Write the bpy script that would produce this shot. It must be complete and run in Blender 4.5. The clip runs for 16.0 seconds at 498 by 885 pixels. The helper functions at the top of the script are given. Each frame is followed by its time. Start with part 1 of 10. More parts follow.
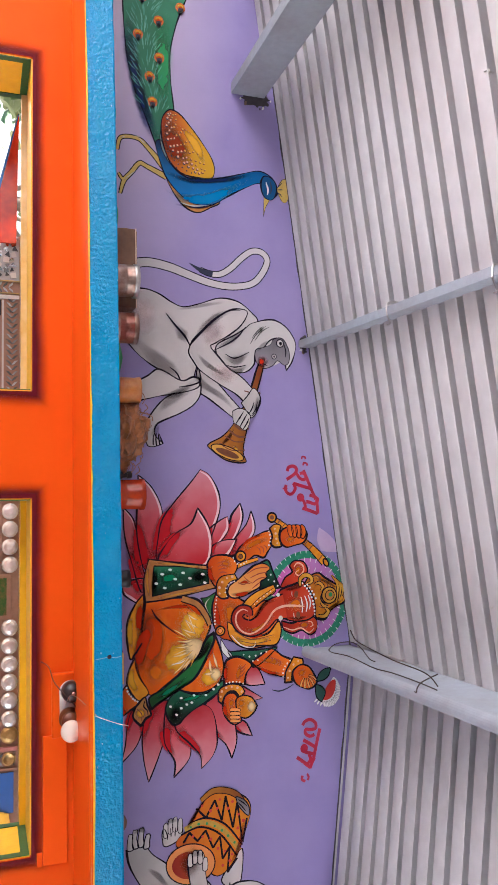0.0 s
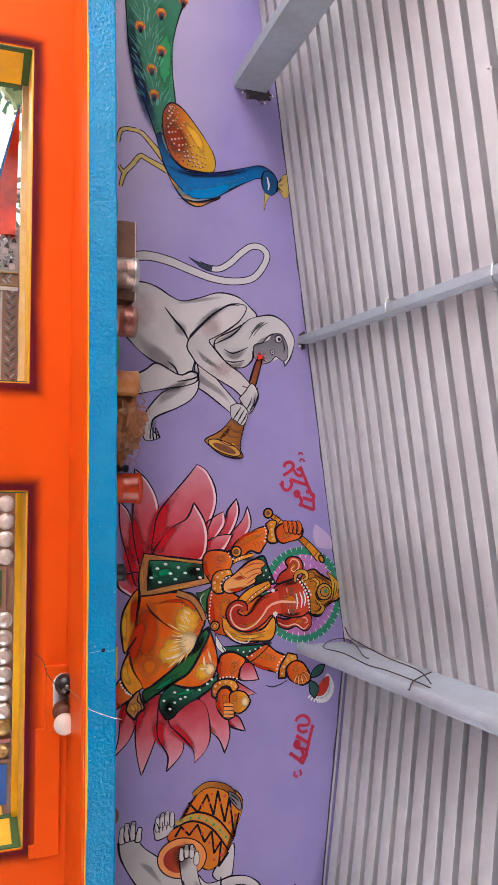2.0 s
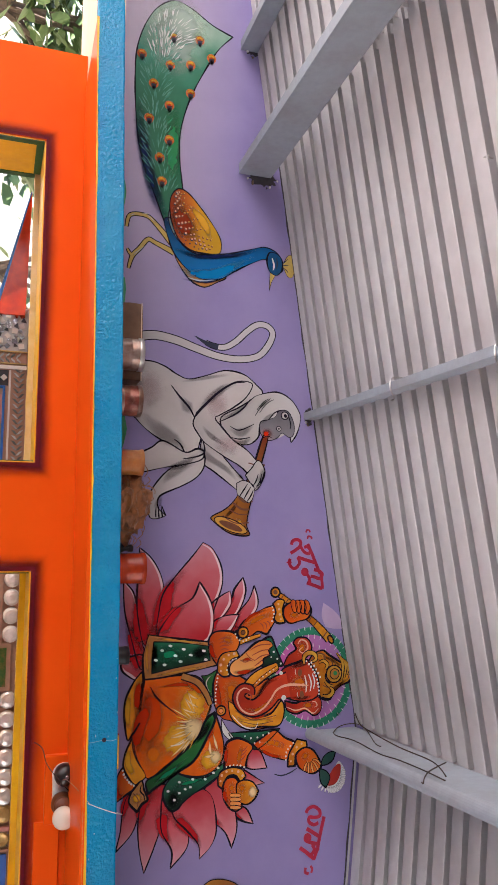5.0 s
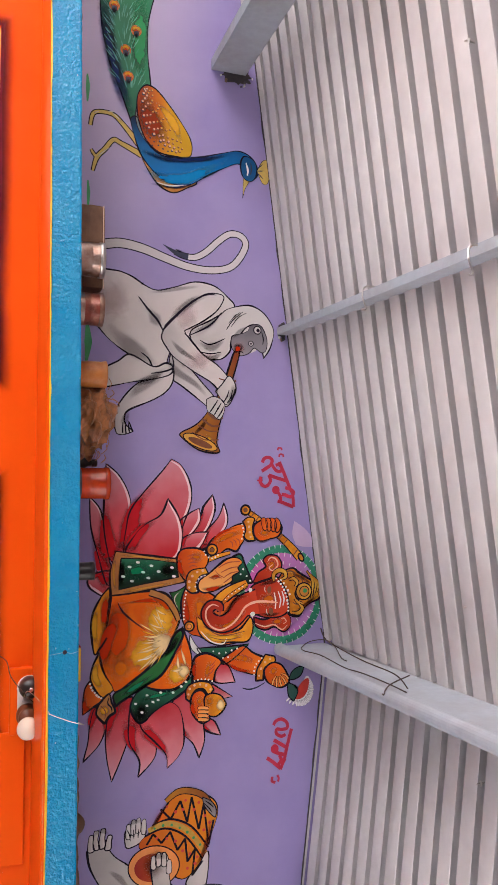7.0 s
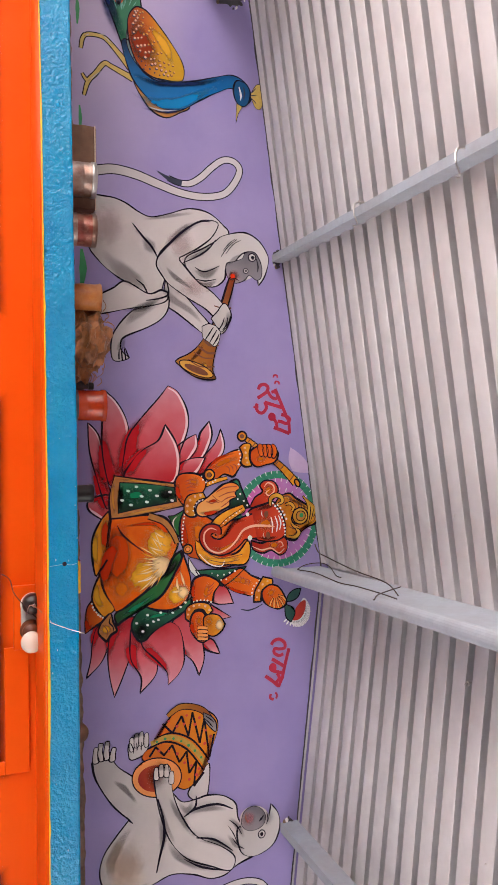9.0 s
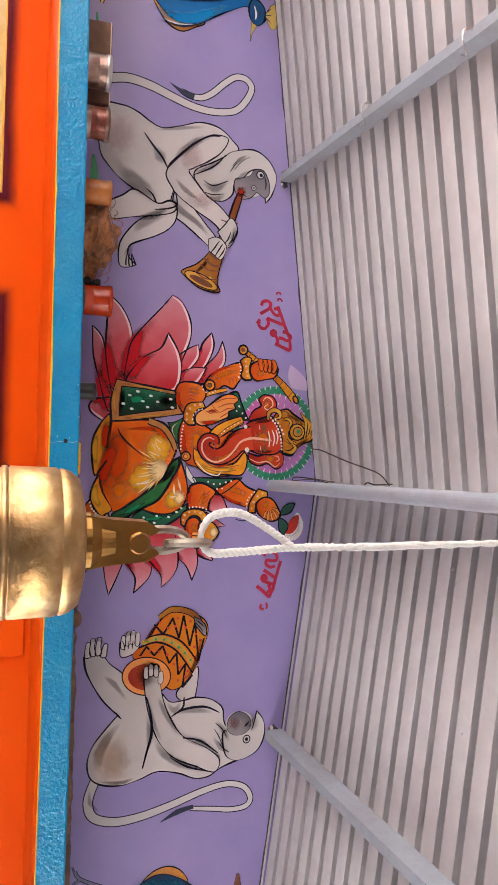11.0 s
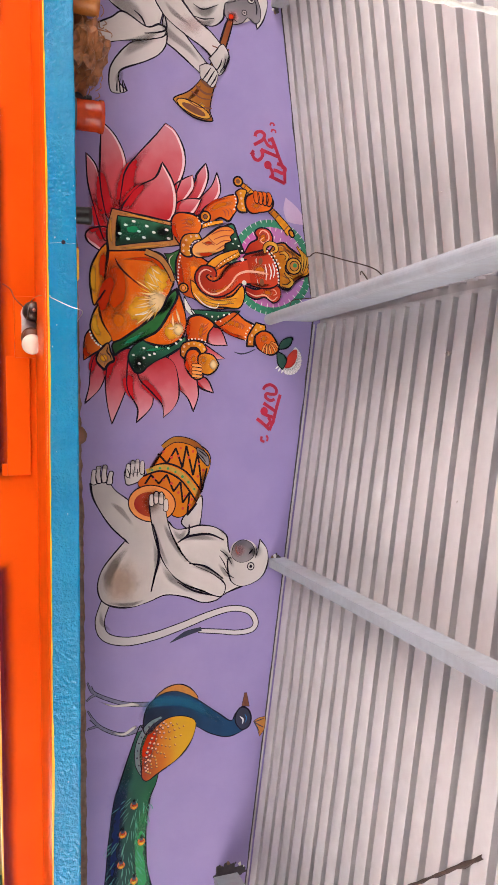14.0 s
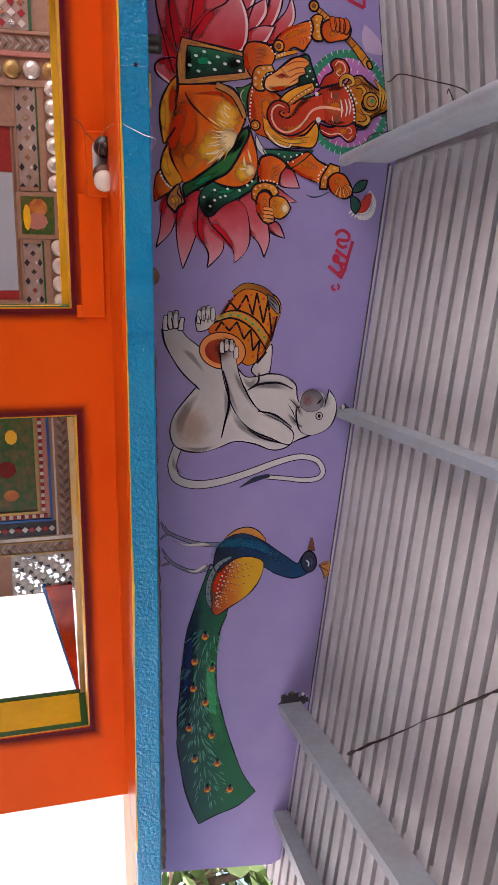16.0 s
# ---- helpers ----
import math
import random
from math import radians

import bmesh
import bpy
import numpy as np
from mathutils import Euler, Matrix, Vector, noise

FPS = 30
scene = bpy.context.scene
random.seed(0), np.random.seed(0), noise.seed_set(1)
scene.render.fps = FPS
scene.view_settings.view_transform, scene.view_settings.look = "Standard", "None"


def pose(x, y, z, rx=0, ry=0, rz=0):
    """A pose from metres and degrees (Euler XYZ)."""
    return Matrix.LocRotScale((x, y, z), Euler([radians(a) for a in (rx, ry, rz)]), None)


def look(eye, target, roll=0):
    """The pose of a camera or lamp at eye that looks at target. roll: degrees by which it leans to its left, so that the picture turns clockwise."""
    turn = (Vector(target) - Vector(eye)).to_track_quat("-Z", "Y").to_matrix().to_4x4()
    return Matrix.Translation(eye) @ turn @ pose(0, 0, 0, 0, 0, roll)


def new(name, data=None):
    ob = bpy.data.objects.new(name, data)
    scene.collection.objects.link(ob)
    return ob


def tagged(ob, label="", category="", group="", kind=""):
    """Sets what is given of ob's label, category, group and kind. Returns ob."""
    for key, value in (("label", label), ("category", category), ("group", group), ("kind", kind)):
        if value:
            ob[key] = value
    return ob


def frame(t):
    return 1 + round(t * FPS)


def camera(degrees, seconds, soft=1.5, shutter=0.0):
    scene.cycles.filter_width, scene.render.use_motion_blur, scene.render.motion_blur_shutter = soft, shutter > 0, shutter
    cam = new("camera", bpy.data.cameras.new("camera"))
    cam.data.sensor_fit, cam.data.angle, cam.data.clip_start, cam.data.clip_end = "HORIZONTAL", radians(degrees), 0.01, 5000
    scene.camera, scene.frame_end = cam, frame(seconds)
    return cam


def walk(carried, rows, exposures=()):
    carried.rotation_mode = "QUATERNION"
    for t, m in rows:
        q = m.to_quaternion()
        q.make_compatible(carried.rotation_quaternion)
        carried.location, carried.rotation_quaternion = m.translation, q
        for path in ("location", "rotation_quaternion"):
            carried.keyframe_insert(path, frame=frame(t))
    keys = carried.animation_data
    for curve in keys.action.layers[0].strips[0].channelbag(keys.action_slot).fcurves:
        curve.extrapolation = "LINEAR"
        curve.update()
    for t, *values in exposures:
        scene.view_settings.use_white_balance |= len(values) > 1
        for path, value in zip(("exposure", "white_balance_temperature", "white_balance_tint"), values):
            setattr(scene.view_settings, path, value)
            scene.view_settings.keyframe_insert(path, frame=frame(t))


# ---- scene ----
cam = camera(36.1, 16.0)
PATH = [
    (0, (0.248, 0.474, 1.646), (0.096, 2.357, 2.305), 90.4),
    (0.5, (0.248, 0.475, 1.648), (0.106, 2.346, 2.341), 91.0),
    (1, (0.249, 0.478, 1.649), (0.114, 2.356, 2.325), 91.1),
    (1.5, (0.248, 0.477, 1.651), (0.118, 2.356, 2.323), 91.0),
    (2, (0.249, 0.476, 1.649), (0.108, 2.357, 2.313), 91.1),
    (2.5, (0.238, 0.477, 1.649), (0.034, 2.36, 2.292), 91.6),
    (3, (0.223, 0.471, 1.645), (-0.108, 2.339, 2.276), 92.8),
    (3.2, (0.221, 0.469, 1.644), (-0.161, 2.328, 2.276), 93.2),
    (5.3, (0.222, 0.491, 1.679), (-0.063, 2.367, 2.313), 92.3),
    (5.5, (0.226, 0.505, 1.699), (-0.003, 2.377, 2.364), 92.2),
    (6, (0.232, 0.526, 1.714), (0.013, 2.394, 2.394), 92.6),
    (6.5, (0.242, 0.532, 1.725), (0.049, 2.4, 2.412), 92.5),
    (7, (0.256, 0.527, 1.74), (0.119, 2.408, 2.404), 91.2),
    (7.5, (0.277, 0.527, 1.753), (0.168, 2.412, 2.413), 91.1),
    (8, (0.3, 0.507, 1.764), (0.243, 2.395, 2.422), 90.7),
    (8.5, (0.322, 0.5, 1.767), (0.27, 2.395, 2.405), 90.2),
    (9, (0.362, 0.497, 1.758), (0.326, 2.388, 2.41), 89.6),
    (9.5, (0.395, 0.49, 1.771), (0.453, 2.38, 2.422), 89.9),
    (9.7, (0.407, 0.495, 1.762), (0.461, 2.383, 2.421), 89.7),
    (11.8, (0.769, 0.428, 1.748), (0.687, 2.318, 2.395), 93.7),
    (12, (0.805, 0.423, 1.747), (0.689, 2.311, 2.397), 93.3),
    (12.5, (0.866, 0.403, 1.743), (0.72, 2.29, 2.39), 91.5),
    (13, (0.906, 0.405, 1.745), (0.844, 2.29, 2.411), 90.9),
    (13.5, (0.929, 0.408, 1.75), (0.987, 2.298, 2.4), 90.1),
    (14, (0.948, 0.414, 1.744), (1.08, 2.3, 2.396), 88.9),
    (14.5, (0.977, 0.402, 1.747), (1.213, 2.286, 2.377), 88.0),
    (15, (1.016, 0.38, 1.743), (1.361, 2.256, 2.344), 87.2),
    (15.5, (1.05, 0.391, 1.725), (1.485, 2.262, 2.28), 87.2),
    (16, (1.071, 0.4, 1.7), (1.491, 2.29, 2.199), 87.1),
]
walk(cam, [(t, look(eye, target, roll)) for t, eye, target, roll in PATH], exposures=[(0, 3.15, 5700, 14), (3, 3.06, 5850, 15), (5.2, 2.8, 6000, 14), (5.5, 2.82, 6000, 14), (6, 3.1, 6000, 14), (6.5, 3.12, 6050, 15), (9, 3.2, 6200, 15), (12, 3.12, 6250, 16), (13, 3.17, 6200, 14), (14, 3.45, 6400, 16), (14.7, 3.43, 6350, 17), (15.4, 3.16, 6200, 20), (16, 2.63, 6050, 19)])

# ---- light ----
world = bpy.data.worlds.new("daylight")
scene.world = world
world.use_nodes = True
wn = world.node_tree.nodes
sky = wn.new("ShaderNodeTexSky")
sky.sky_type, sky.sun_disc = "NISHITA", False
SUN_UP, SUN_ROUND = 56.0, 262.0
sky.sun_elevation, sky.sun_rotation = radians(SUN_UP), radians(SUN_ROUND)
world.node_tree.links.new(sky.outputs[0], wn["Background"].inputs[0])
wn["Background"].inputs[1].default_value = 0.06
sun = new("sun", bpy.data.lights.new("sun", "SUN"))
sun.data.energy, sun.data.angle, sun.data.color = 5.0, radians(0.5), (1.0, 0.95, 0.88)
sun_dir = Vector((math.sin(radians(SUN_ROUND)) * math.cos(radians(SUN_UP)), math.cos(radians(SUN_ROUND)) * math.cos(radians(SUN_UP)), math.sin(radians(SUN_UP))))
sun.matrix_world = look(sun_dir * 20, (0, 0, 0))


# ---- materials ----
def material(name, base, second=None, rough=0.6, metal=0.0, grain=40.0, mix=0.5, bump=0.15, bump_scale=120.0, stain=None, stain_amount=0.3, stain_scale=3.0, coat=0.0, vary=0.0, gloss=0.5):
    """A painted or bare surface: fine grain between two colours, larger stains, bump."""
    m = bpy.data.materials.new(name)
    m.use_nodes = True
    nt = m.node_tree
    n, link = nt.nodes, nt.links.new
    b = n["Principled BSDF"]
    b.inputs["Roughness"].default_value, b.inputs["Metallic"].default_value = rough, metal
    b.inputs["Coat Weight"].default_value = coat
    b.inputs["Specular IOR Level"].default_value = gloss
    geo = n.new("ShaderNodeNewGeometry")
    fine = n.new("ShaderNodeTexNoise")
    fine.inputs["Scale"].default_value, fine.inputs["Detail"].default_value = grain, 6
    link(geo.outputs["Position"], fine.inputs["Vector"])
    one = n.new("ShaderNodeMix")
    one.data_type = "RGBA"
    one.inputs[6].default_value = (*base, 1)
    one.inputs[7].default_value = (*(second or [c * 0.85 for c in base]), 1)
    ramp = n.new("ShaderNodeMapRange")
    ramp.inputs[1].default_value, ramp.inputs[2].default_value, ramp.inputs[4].default_value = 0.35, 0.65, mix
    link(fine.outputs[0], ramp.inputs[0])
    link(ramp.outputs[0], one.inputs[0])
    last = one.outputs[2]
    if stain:
        big = n.new("ShaderNodeTexNoise")
        big.inputs["Scale"].default_value, big.inputs["Detail"].default_value = stain_scale, 8
        big.inputs["Roughness"].default_value = 0.65
        link(geo.outputs["Position"], big.inputs["Vector"])
        r2 = n.new("ShaderNodeMapRange")
        r2.inputs[1].default_value, r2.inputs[2].default_value, r2.inputs[4].default_value = 0.45, 0.75, stain_amount
        link(big.outputs[0], r2.inputs[0])
        two = n.new("ShaderNodeMix")
        two.data_type = "RGBA"
        link(r2.outputs[0], two.inputs[0])
        link(last, two.inputs[6])
        two.inputs[7].default_value = (*stain, 1)
        last = two.outputs[2]
    if vary:
        info = n.new("ShaderNodeObjectInfo")
        hsv = n.new("ShaderNodeHueSaturation")
        r3 = n.new("ShaderNodeMapRange")
        r3.inputs[3].default_value, r3.inputs[4].default_value = 1 - vary, 1 + vary
        link(info.outputs["Random"], r3.inputs[0])
        link(r3.outputs[0], hsv.inputs["Value"])
        link(last, hsv.inputs["Color"])
        last = hsv.outputs[0]
    link(last, b.inputs["Base Color"])
    if bump:
        rough_tex = n.new("ShaderNodeTexNoise")
        rough_tex.inputs["Scale"].default_value, rough_tex.inputs["Detail"].default_value = bump_scale, 5
        link(geo.outputs["Position"], rough_tex.inputs["Vector"])
        bn = n.new("ShaderNodeBump")
        bn.inputs["Strength"].default_value, bn.inputs["Distance"].default_value = bump, 0.004
        link(rough_tex.outputs[0], bn.inputs["Height"])
        link(bn.outputs[0], b.inputs["Normal"])
    return m


def shaded_paint(name, first, second, axis=2, low=0.0, high=1.0, rough=0.45, streak=0.25, scale=18.0, mid=None):
    """Brush paint that blends from one pigment to another across the painted shape, with streaks."""
    m = bpy.data.materials.new(name)
    m.use_nodes = True
    nt = m.node_tree
    n, link = nt.nodes, nt.links.new
    b = n["Principled BSDF"]
    b.inputs["Roughness"].default_value, b.inputs["Specular IOR Level"].default_value = rough, 0.2
    tc = n.new("ShaderNodeTexCoord")
    sep = n.new("ShaderNodeSeparateXYZ")
    link(tc.outputs["Generated"], sep.inputs[0])
    noi = n.new("ShaderNodeTexNoise")
    noi.inputs["Scale"].default_value, noi.inputs["Detail"].default_value = scale, 5
    geo = n.new("ShaderNodeNewGeometry")
    link(geo.outputs["Position"], noi.inputs["Vector"])
    add = n.new("ShaderNodeMath")
    add.operation = "MULTIPLY_ADD"
    link(noi.outputs[0], add.inputs[0])
    add.inputs[1].default_value = streak * 2
    link(sep.outputs[axis], add.inputs[2])
    mr = n.new("ShaderNodeMapRange")
    mr.inputs[1].default_value, mr.inputs[2].default_value = low + streak, high + streak
    link(add.outputs[0], mr.inputs[0])
    ramp = n.new("ShaderNodeValToRGB")
    strength = 0.86
    ramp.color_ramp.elements[0].color, ramp.color_ramp.elements[1].color = (*(c * strength for c in first), 1), (*(c * strength for c in second), 1)
    if mid:
        ramp.color_ramp.elements.new(0.5).color = (*(c * strength for c in mid), 1)
    link(mr.outputs[0], ramp.inputs[0])
    link(ramp.outputs[0], b.inputs["Base Color"])
    return m

# near-black for the shade in open gaps, and for dark mortar crumbs

MURAL = material("mural_paint", (0.285, 0.232, 0.455), (0.258, 0.21, 0.43), rough=0.5, gloss=0.14, grain=9, mix=0.8, bump=0.06, bump_scale=25, stain=(0.42, 0.34, 0.54), stain_amount=0.28, stain_scale=1.6)
BLUE = material("blue_enamel", (0.0, 0.225, 0.43), (0.0, 0.18, 0.375), rough=0.22, gloss=0.5, grain=20, bump=1.0, bump_scale=110, stain=(0.03, 0.29, 0.48), stain_amount=0.45, stain_scale=6)
ORANGE = material("orange_enamel", (0.74, 0.088, 0.003), (0.67, 0.07, 0.002), rough=0.32, gloss=0.05, grain=6, bump=0.10, bump_scale=14, stain=(0.78, 0.11, 0.006), stain_amount=0.5, stain_scale=2.5)
YELLOW = material("yellow_enamel", (0.86, 0.50, 0.006), (0.78, 0.40, 0.008), rough=0.35, grain=30, bump=0.3, bump_scale=60, stain=(0.52, 0.24, 0.03), stain_amount=0.4, stain_scale=9)
GREEN_EDGE = material("dark_green_border_paint", (0.02, 0.10, 0.03), rough=0.4)
CEMENT = material("bare_cement", (0.24, 0.15, 0.10), (0.13, 0.075, 0.05), rough=0.9, grain=60, mix=0.9, bump=0.8, bump_scale=60, stain=(0.08, 0.05, 0.04), stain_amount=0.7, stain_scale=12)
CREAM = material("cream_limewash", (0.72, 0.64, 0.47), (0.66, 0.58, 0.42), rough=0.85, grain=15, bump=0.3, bump_scale=30, stain=(0.55, 0.46, 0.33), stain_amount=0.4)
TIN = material("galvanised_sheet", (0.59, 0.56, 0.565), (0.54, 0.51, 0.515), rough=0.6, metal=0.0, gloss=0.25, grain=22, mix=0.9, bump=0.08, bump_scale=30, stain=(0.42, 0.385, 0.385), stain_amount=0.5, stain_scale=3.0)
STEEL = material("grey_painted_steel", (0.345, 0.375, 0.42), (0.29, 0.315, 0.36), rough=0.5, grain=50, bump=0.12, bump_scale=70, stain=(0.24, 0.19, 0.17), stain_amount=0.55, stain_scale=5)
GAP_SHADE_MORTAR = material("gap_shade_mortar", (0.05, 0.042, 0.05), (0.09, 0.075, 0.08), rough=0.9, grain=60, bump=0.4)
RUST = material("rusty_wire", (0.05, 0.03, 0.024), (0.10, 0.06, 0.045), rough=0.8, metal=0.3, grain=200)
DARK_STONE = material("dark_stone", (0.075, 0.06, 0.055), (0.05, 0.042, 0.04), rough=0.9, grain=12, bump=0.5, bump_scale=30, stain=(0.12, 0.10, 0.085), stain_amount=0.4)
TILE = material("floor_tile_glaze", (0.22, 0.20, 0.19), (0.17, 0.155, 0.145), rough=0.35, grain=12, bump=0.03, stain=(0.12, 0.105, 0.095), stain_amount=0.35, vary=0.1)
PAVING = material("pale_paving", (0.72, 0.68, 0.63), (0.66, 0.62, 0.57), rough=0.8, grain=8, bump=0.2, stain=(0.44, 0.39, 0.33), stain_amount=0.35)
GROUND = material("dry_earth", (0.34, 0.27, 0.19), (0.26, 0.20, 0.14), rough=0.95, grain=4, bump=0.6, bump_scale=12, stain=(0.16, 0.18, 0.07), stain_amount=0.5, stain_scale=0.7)
WHITEWASH = material("whitewash", (0.80, 0.78, 0.74), (0.74, 0.72, 0.68), rough=0.9, grain=10, bump=0.3, stain=(0.55, 0.5, 0.44), stain_amount=0.35)
BLACK_LINE = material("black_outline_paint", (0.010, 0.008, 0.014), (0.02, 0.015, 0.03), gloss=0.05, rough=0.6, grain=80, bump=0.05)

# pale pink at the west end of the mural ground, partly west light painted in
nt = MURAL.node_tree
n, link = nt.nodes, nt.links.new
pos = n.new("ShaderNodeNewGeometry")
dist = n.new("ShaderNodeVectorMath")
dist.operation = "DISTANCE"
sq = n.new("ShaderNodeVectorMath")
sq.operation = "MULTIPLY"
sq.inputs[1].default_value = (0.55, 1.0, 1.6)
link(pos.outputs["Position"], sq.inputs[0])
link(sq.outputs[0], dist.inputs[0])
dist.inputs[1].default_value = (-1.55 * 0.55, 2.70, 1.98 * 1.6)
fade = n.new("ShaderNodeMapRange")
fade.inputs[1].default_value, fade.inputs[2].default_value = 0.10, 0.72
fade.inputs[3].default_value, fade.inputs[4].default_value = 0.8, 0.0
link(dist.outputs["Value"], fade.inputs[0])
wash_glow = n.new("ShaderNodeMix")
wash_glow.data_type = "RGBA"
bs = n["Principled BSDF"]
link(bs.inputs["Base Color"].links[0].from_socket, wash_glow.inputs[6])
wash_glow.inputs[7].default_value = (0.66, 0.55, 0.63, 1)
link(fade.outputs[0], wash_glow.inputs[0])
link(wash_glow.outputs[2], bs.inputs["Base Color"])


# ---- mesh helpers ----
def finish(name, bm, mat, parent=None, label="", smooth=False):
    bmesh.ops.recalc_face_normals(bm, faces=bm.faces)
    me = bpy.data.meshes.new(name)
    bm.to_mesh(me)
    bm.free()
    for one in (mat if isinstance(mat, (list, tuple)) else [mat]):
        me.materials.append(one)
    if smooth:
        for p in me.polygons:
            p.use_smooth = True
    ob = new(name, me)
    if parent:
        ob.parent = parent
    if label:
        ob["label"] = label
    return ob


def part(name, bm, mat, parent, label="", smooth=False):
    return finish(name, bm, mat, parent, label, smooth)


def thing(name, place, label, category, group="", kind=""):
    ob = new(name)
    ob.location = place
    return tagged(ob, label, category, group, kind)


def add_box(bm, x0, x1, y0, y1, z0, z1, bevel=0.0, mat=0):
    made = bmesh.ops.create_cube(bm, size=1)["verts"]
    for v in made:
        v.co = Vector(((x0, x1)[v.co.x > 0], (y0, y1)[v.co.y > 0], (z0, z1)[v.co.z > 0]))
    faces = {f for v in made for f in v.link_faces}
    for f in faces:
        f.material_index = mat
    if bevel:
        edges = list({e for v in made for e in v.link_edges})
        for f in bmesh.ops.bevel(bm, geom=edges, offset=bevel, segments=2, affect="EDGES", profile=0.5)["faces"]:
            f.material_index = mat
    return bm


def box(x0, x1, y0, y1, z0, z1, bevel=0.0):
    return add_box(bmesh.new(), x0, x1, y0, y1, z0, z1, bevel)


def add_prism(bm, outline, y0, y1):
    """A plate: an outline in x and z, between two depths."""
    front = [bm.verts.new((x, y0, z)) for x, z in outline]
    back = [bm.verts.new((x, y1, z)) for x, z in outline]
    bm.faces.new(front)
    bm.faces.new(back[::-1])
    for i in range(len(front)):
        j = (i + 1) % len(front)
        bm.faces.new((front[i], back[i], back[j], front[j]))
    return bm


def add_tube(bm, points, radii, sides=8, cap=True):
    """A round rod along points, with one radius or one for each point."""
    points = [Vector(p) for p in points]
    radii = radii if isinstance(radii, (list, tuple)) else [radii] * len(points)
    rings, side = [], None
    for i, p in enumerate(points):
        ahead = (points[min(i + 1, len(points) - 1)] - points[max(i - 1, 0)]).normalized()
        if side is None:
            side = ahead.orthogonal().normalized()
        side = (side - ahead * side.dot(ahead)).normalized()
        up = ahead.cross(side)
        rings.append([bm.verts.new(p + radii[i] * (math.cos(2 * math.pi * k / sides) * side + math.sin(2 * math.pi * k / sides) * up)) for k in range(sides)])
    for a, b in zip(rings, rings[1:]):
        for k in range(sides):
            bm.faces.new((a[k], a[(k + 1) % sides], b[(k + 1) % sides], b[k]))
    if cap:
        bm.faces.new(rings[0][::-1])
        bm.faces.new(rings[-1])
    return bm


def add_lathe(bm, profile, centre=(0, 0, 0), sides=32, axis="z"):
    """A turned form from rows of radius and height."""
    c, rings = Vector(centre), []
    for r, h in profile:
        ring = []
        for k in range(sides):
            a = 2 * math.pi * k / sides
            u, v = r * math.cos(a), r * math.sin(a)
            ring.append(bm.verts.new(c + Vector({"z": (u, v, h), "x": (h, u, v), "y": (u, h, v)}[axis])))
        rings.append(ring)
    for a, b in zip(rings, rings[1:]):
        for k in range(sides):
            bm.faces.new((a[k], a[(k + 1) % sides], b[(k + 1) % sides], b[k]))
    bm.faces.new(rings[0][::-1])
    bm.faces.new(rings[-1])
    return bm


def smooth_line(points, steps=6, closed=False):
    """A Catmull-Rom line through the points."""
    pts = [Vector(p) for p in points]
    n, out = len(pts), []
    for i in range(n if closed else n - 1):
        p0, p1, p2, p3 = (pts[(i + k - 1) % n] if closed else pts[min(max(i + k - 1, 0), n - 1)] for k in range(4))
        if (p2 - p1).length < 1e-6:
            out.append(p1)
            continue
        for s in range(steps):
            t = s / steps
            out.append(0.5 * (2 * p1 + (p2 - p0) * t + (2 * p0 - 5 * p1 + 4 * p2 - p3) * t * t + (3 * p1 - p0 - 3 * p2 + p3) * t**3))
    return out if closed else out + [pts[-1]]


# ---- measures of the porch ----
WALL_Y, SLAB_Y, LOW_Y = 2.70, 2.273, 2.60
LEDGE, SLAB_LOW = 1.946, 1.883
RIDGE_X, RIDGE_Z, SLOPE = 0.715, 2.757, 0.122


def roof_at(x):
    return RIDGE_Z - SLOPE * abs(x - RIDGE_X)


# ---- ground and floor ----
bm = bmesh.new()
bmesh.ops.create_grid(bm, x_segments=80, y_segments=80, size=400)
for v in bm.verts:
    v.co.z = -0.12 + (0.25 * noise.noise(v.co * 0.02) if v.co.length > 25 else 0)
tagged(finish("ground", bm, GROUND), "dry earth ground with thin grass patches", "ground", kind="structure")
floor = tagged(finish("floor", box(-3.2, 4.6, -3.6, 4.6, -0.11, -0.012), CEMENT), "cement floor of the porch under dark stone tiles", "floor", kind="structure")

# unseen dark wall, added to cut the light from the front
bm = add_prism(bmesh.new(), [(-2.5, -0.012), (4.0, -0.012), (4.0, 2.29), (3.2, roof_at(3.2) - 0.04), (RIDGE_X, RIDGE_Z - 0.015), (-2.5, roof_at(-2.5) - 0.04)], -2.42, -2.3)
tagged(finish("wall_south_added", bm, DARK_STONE), "unseen dark stone gable wall added to block light from the front", "wall", kind="structure")

# ---- mural wall above the ledge ----
bm = add_prism(bmesh.new(), [(-1.655, LEDGE), (3.10, LEDGE), (3.16, 2.40), (3.12, roof_at(3.12) + 0.02), (RIDGE_X, RIDGE_Z + 0.02), (-1.73, roof_at(-1.73) + 0.02), (-1.70, 2.30)], WALL_Y, WALL_Y + 0.11)
tagged(finish("wall_north", bm, MURAL), "lilac painted gable wall with a mural above the ledge", "wall", kind="structure")

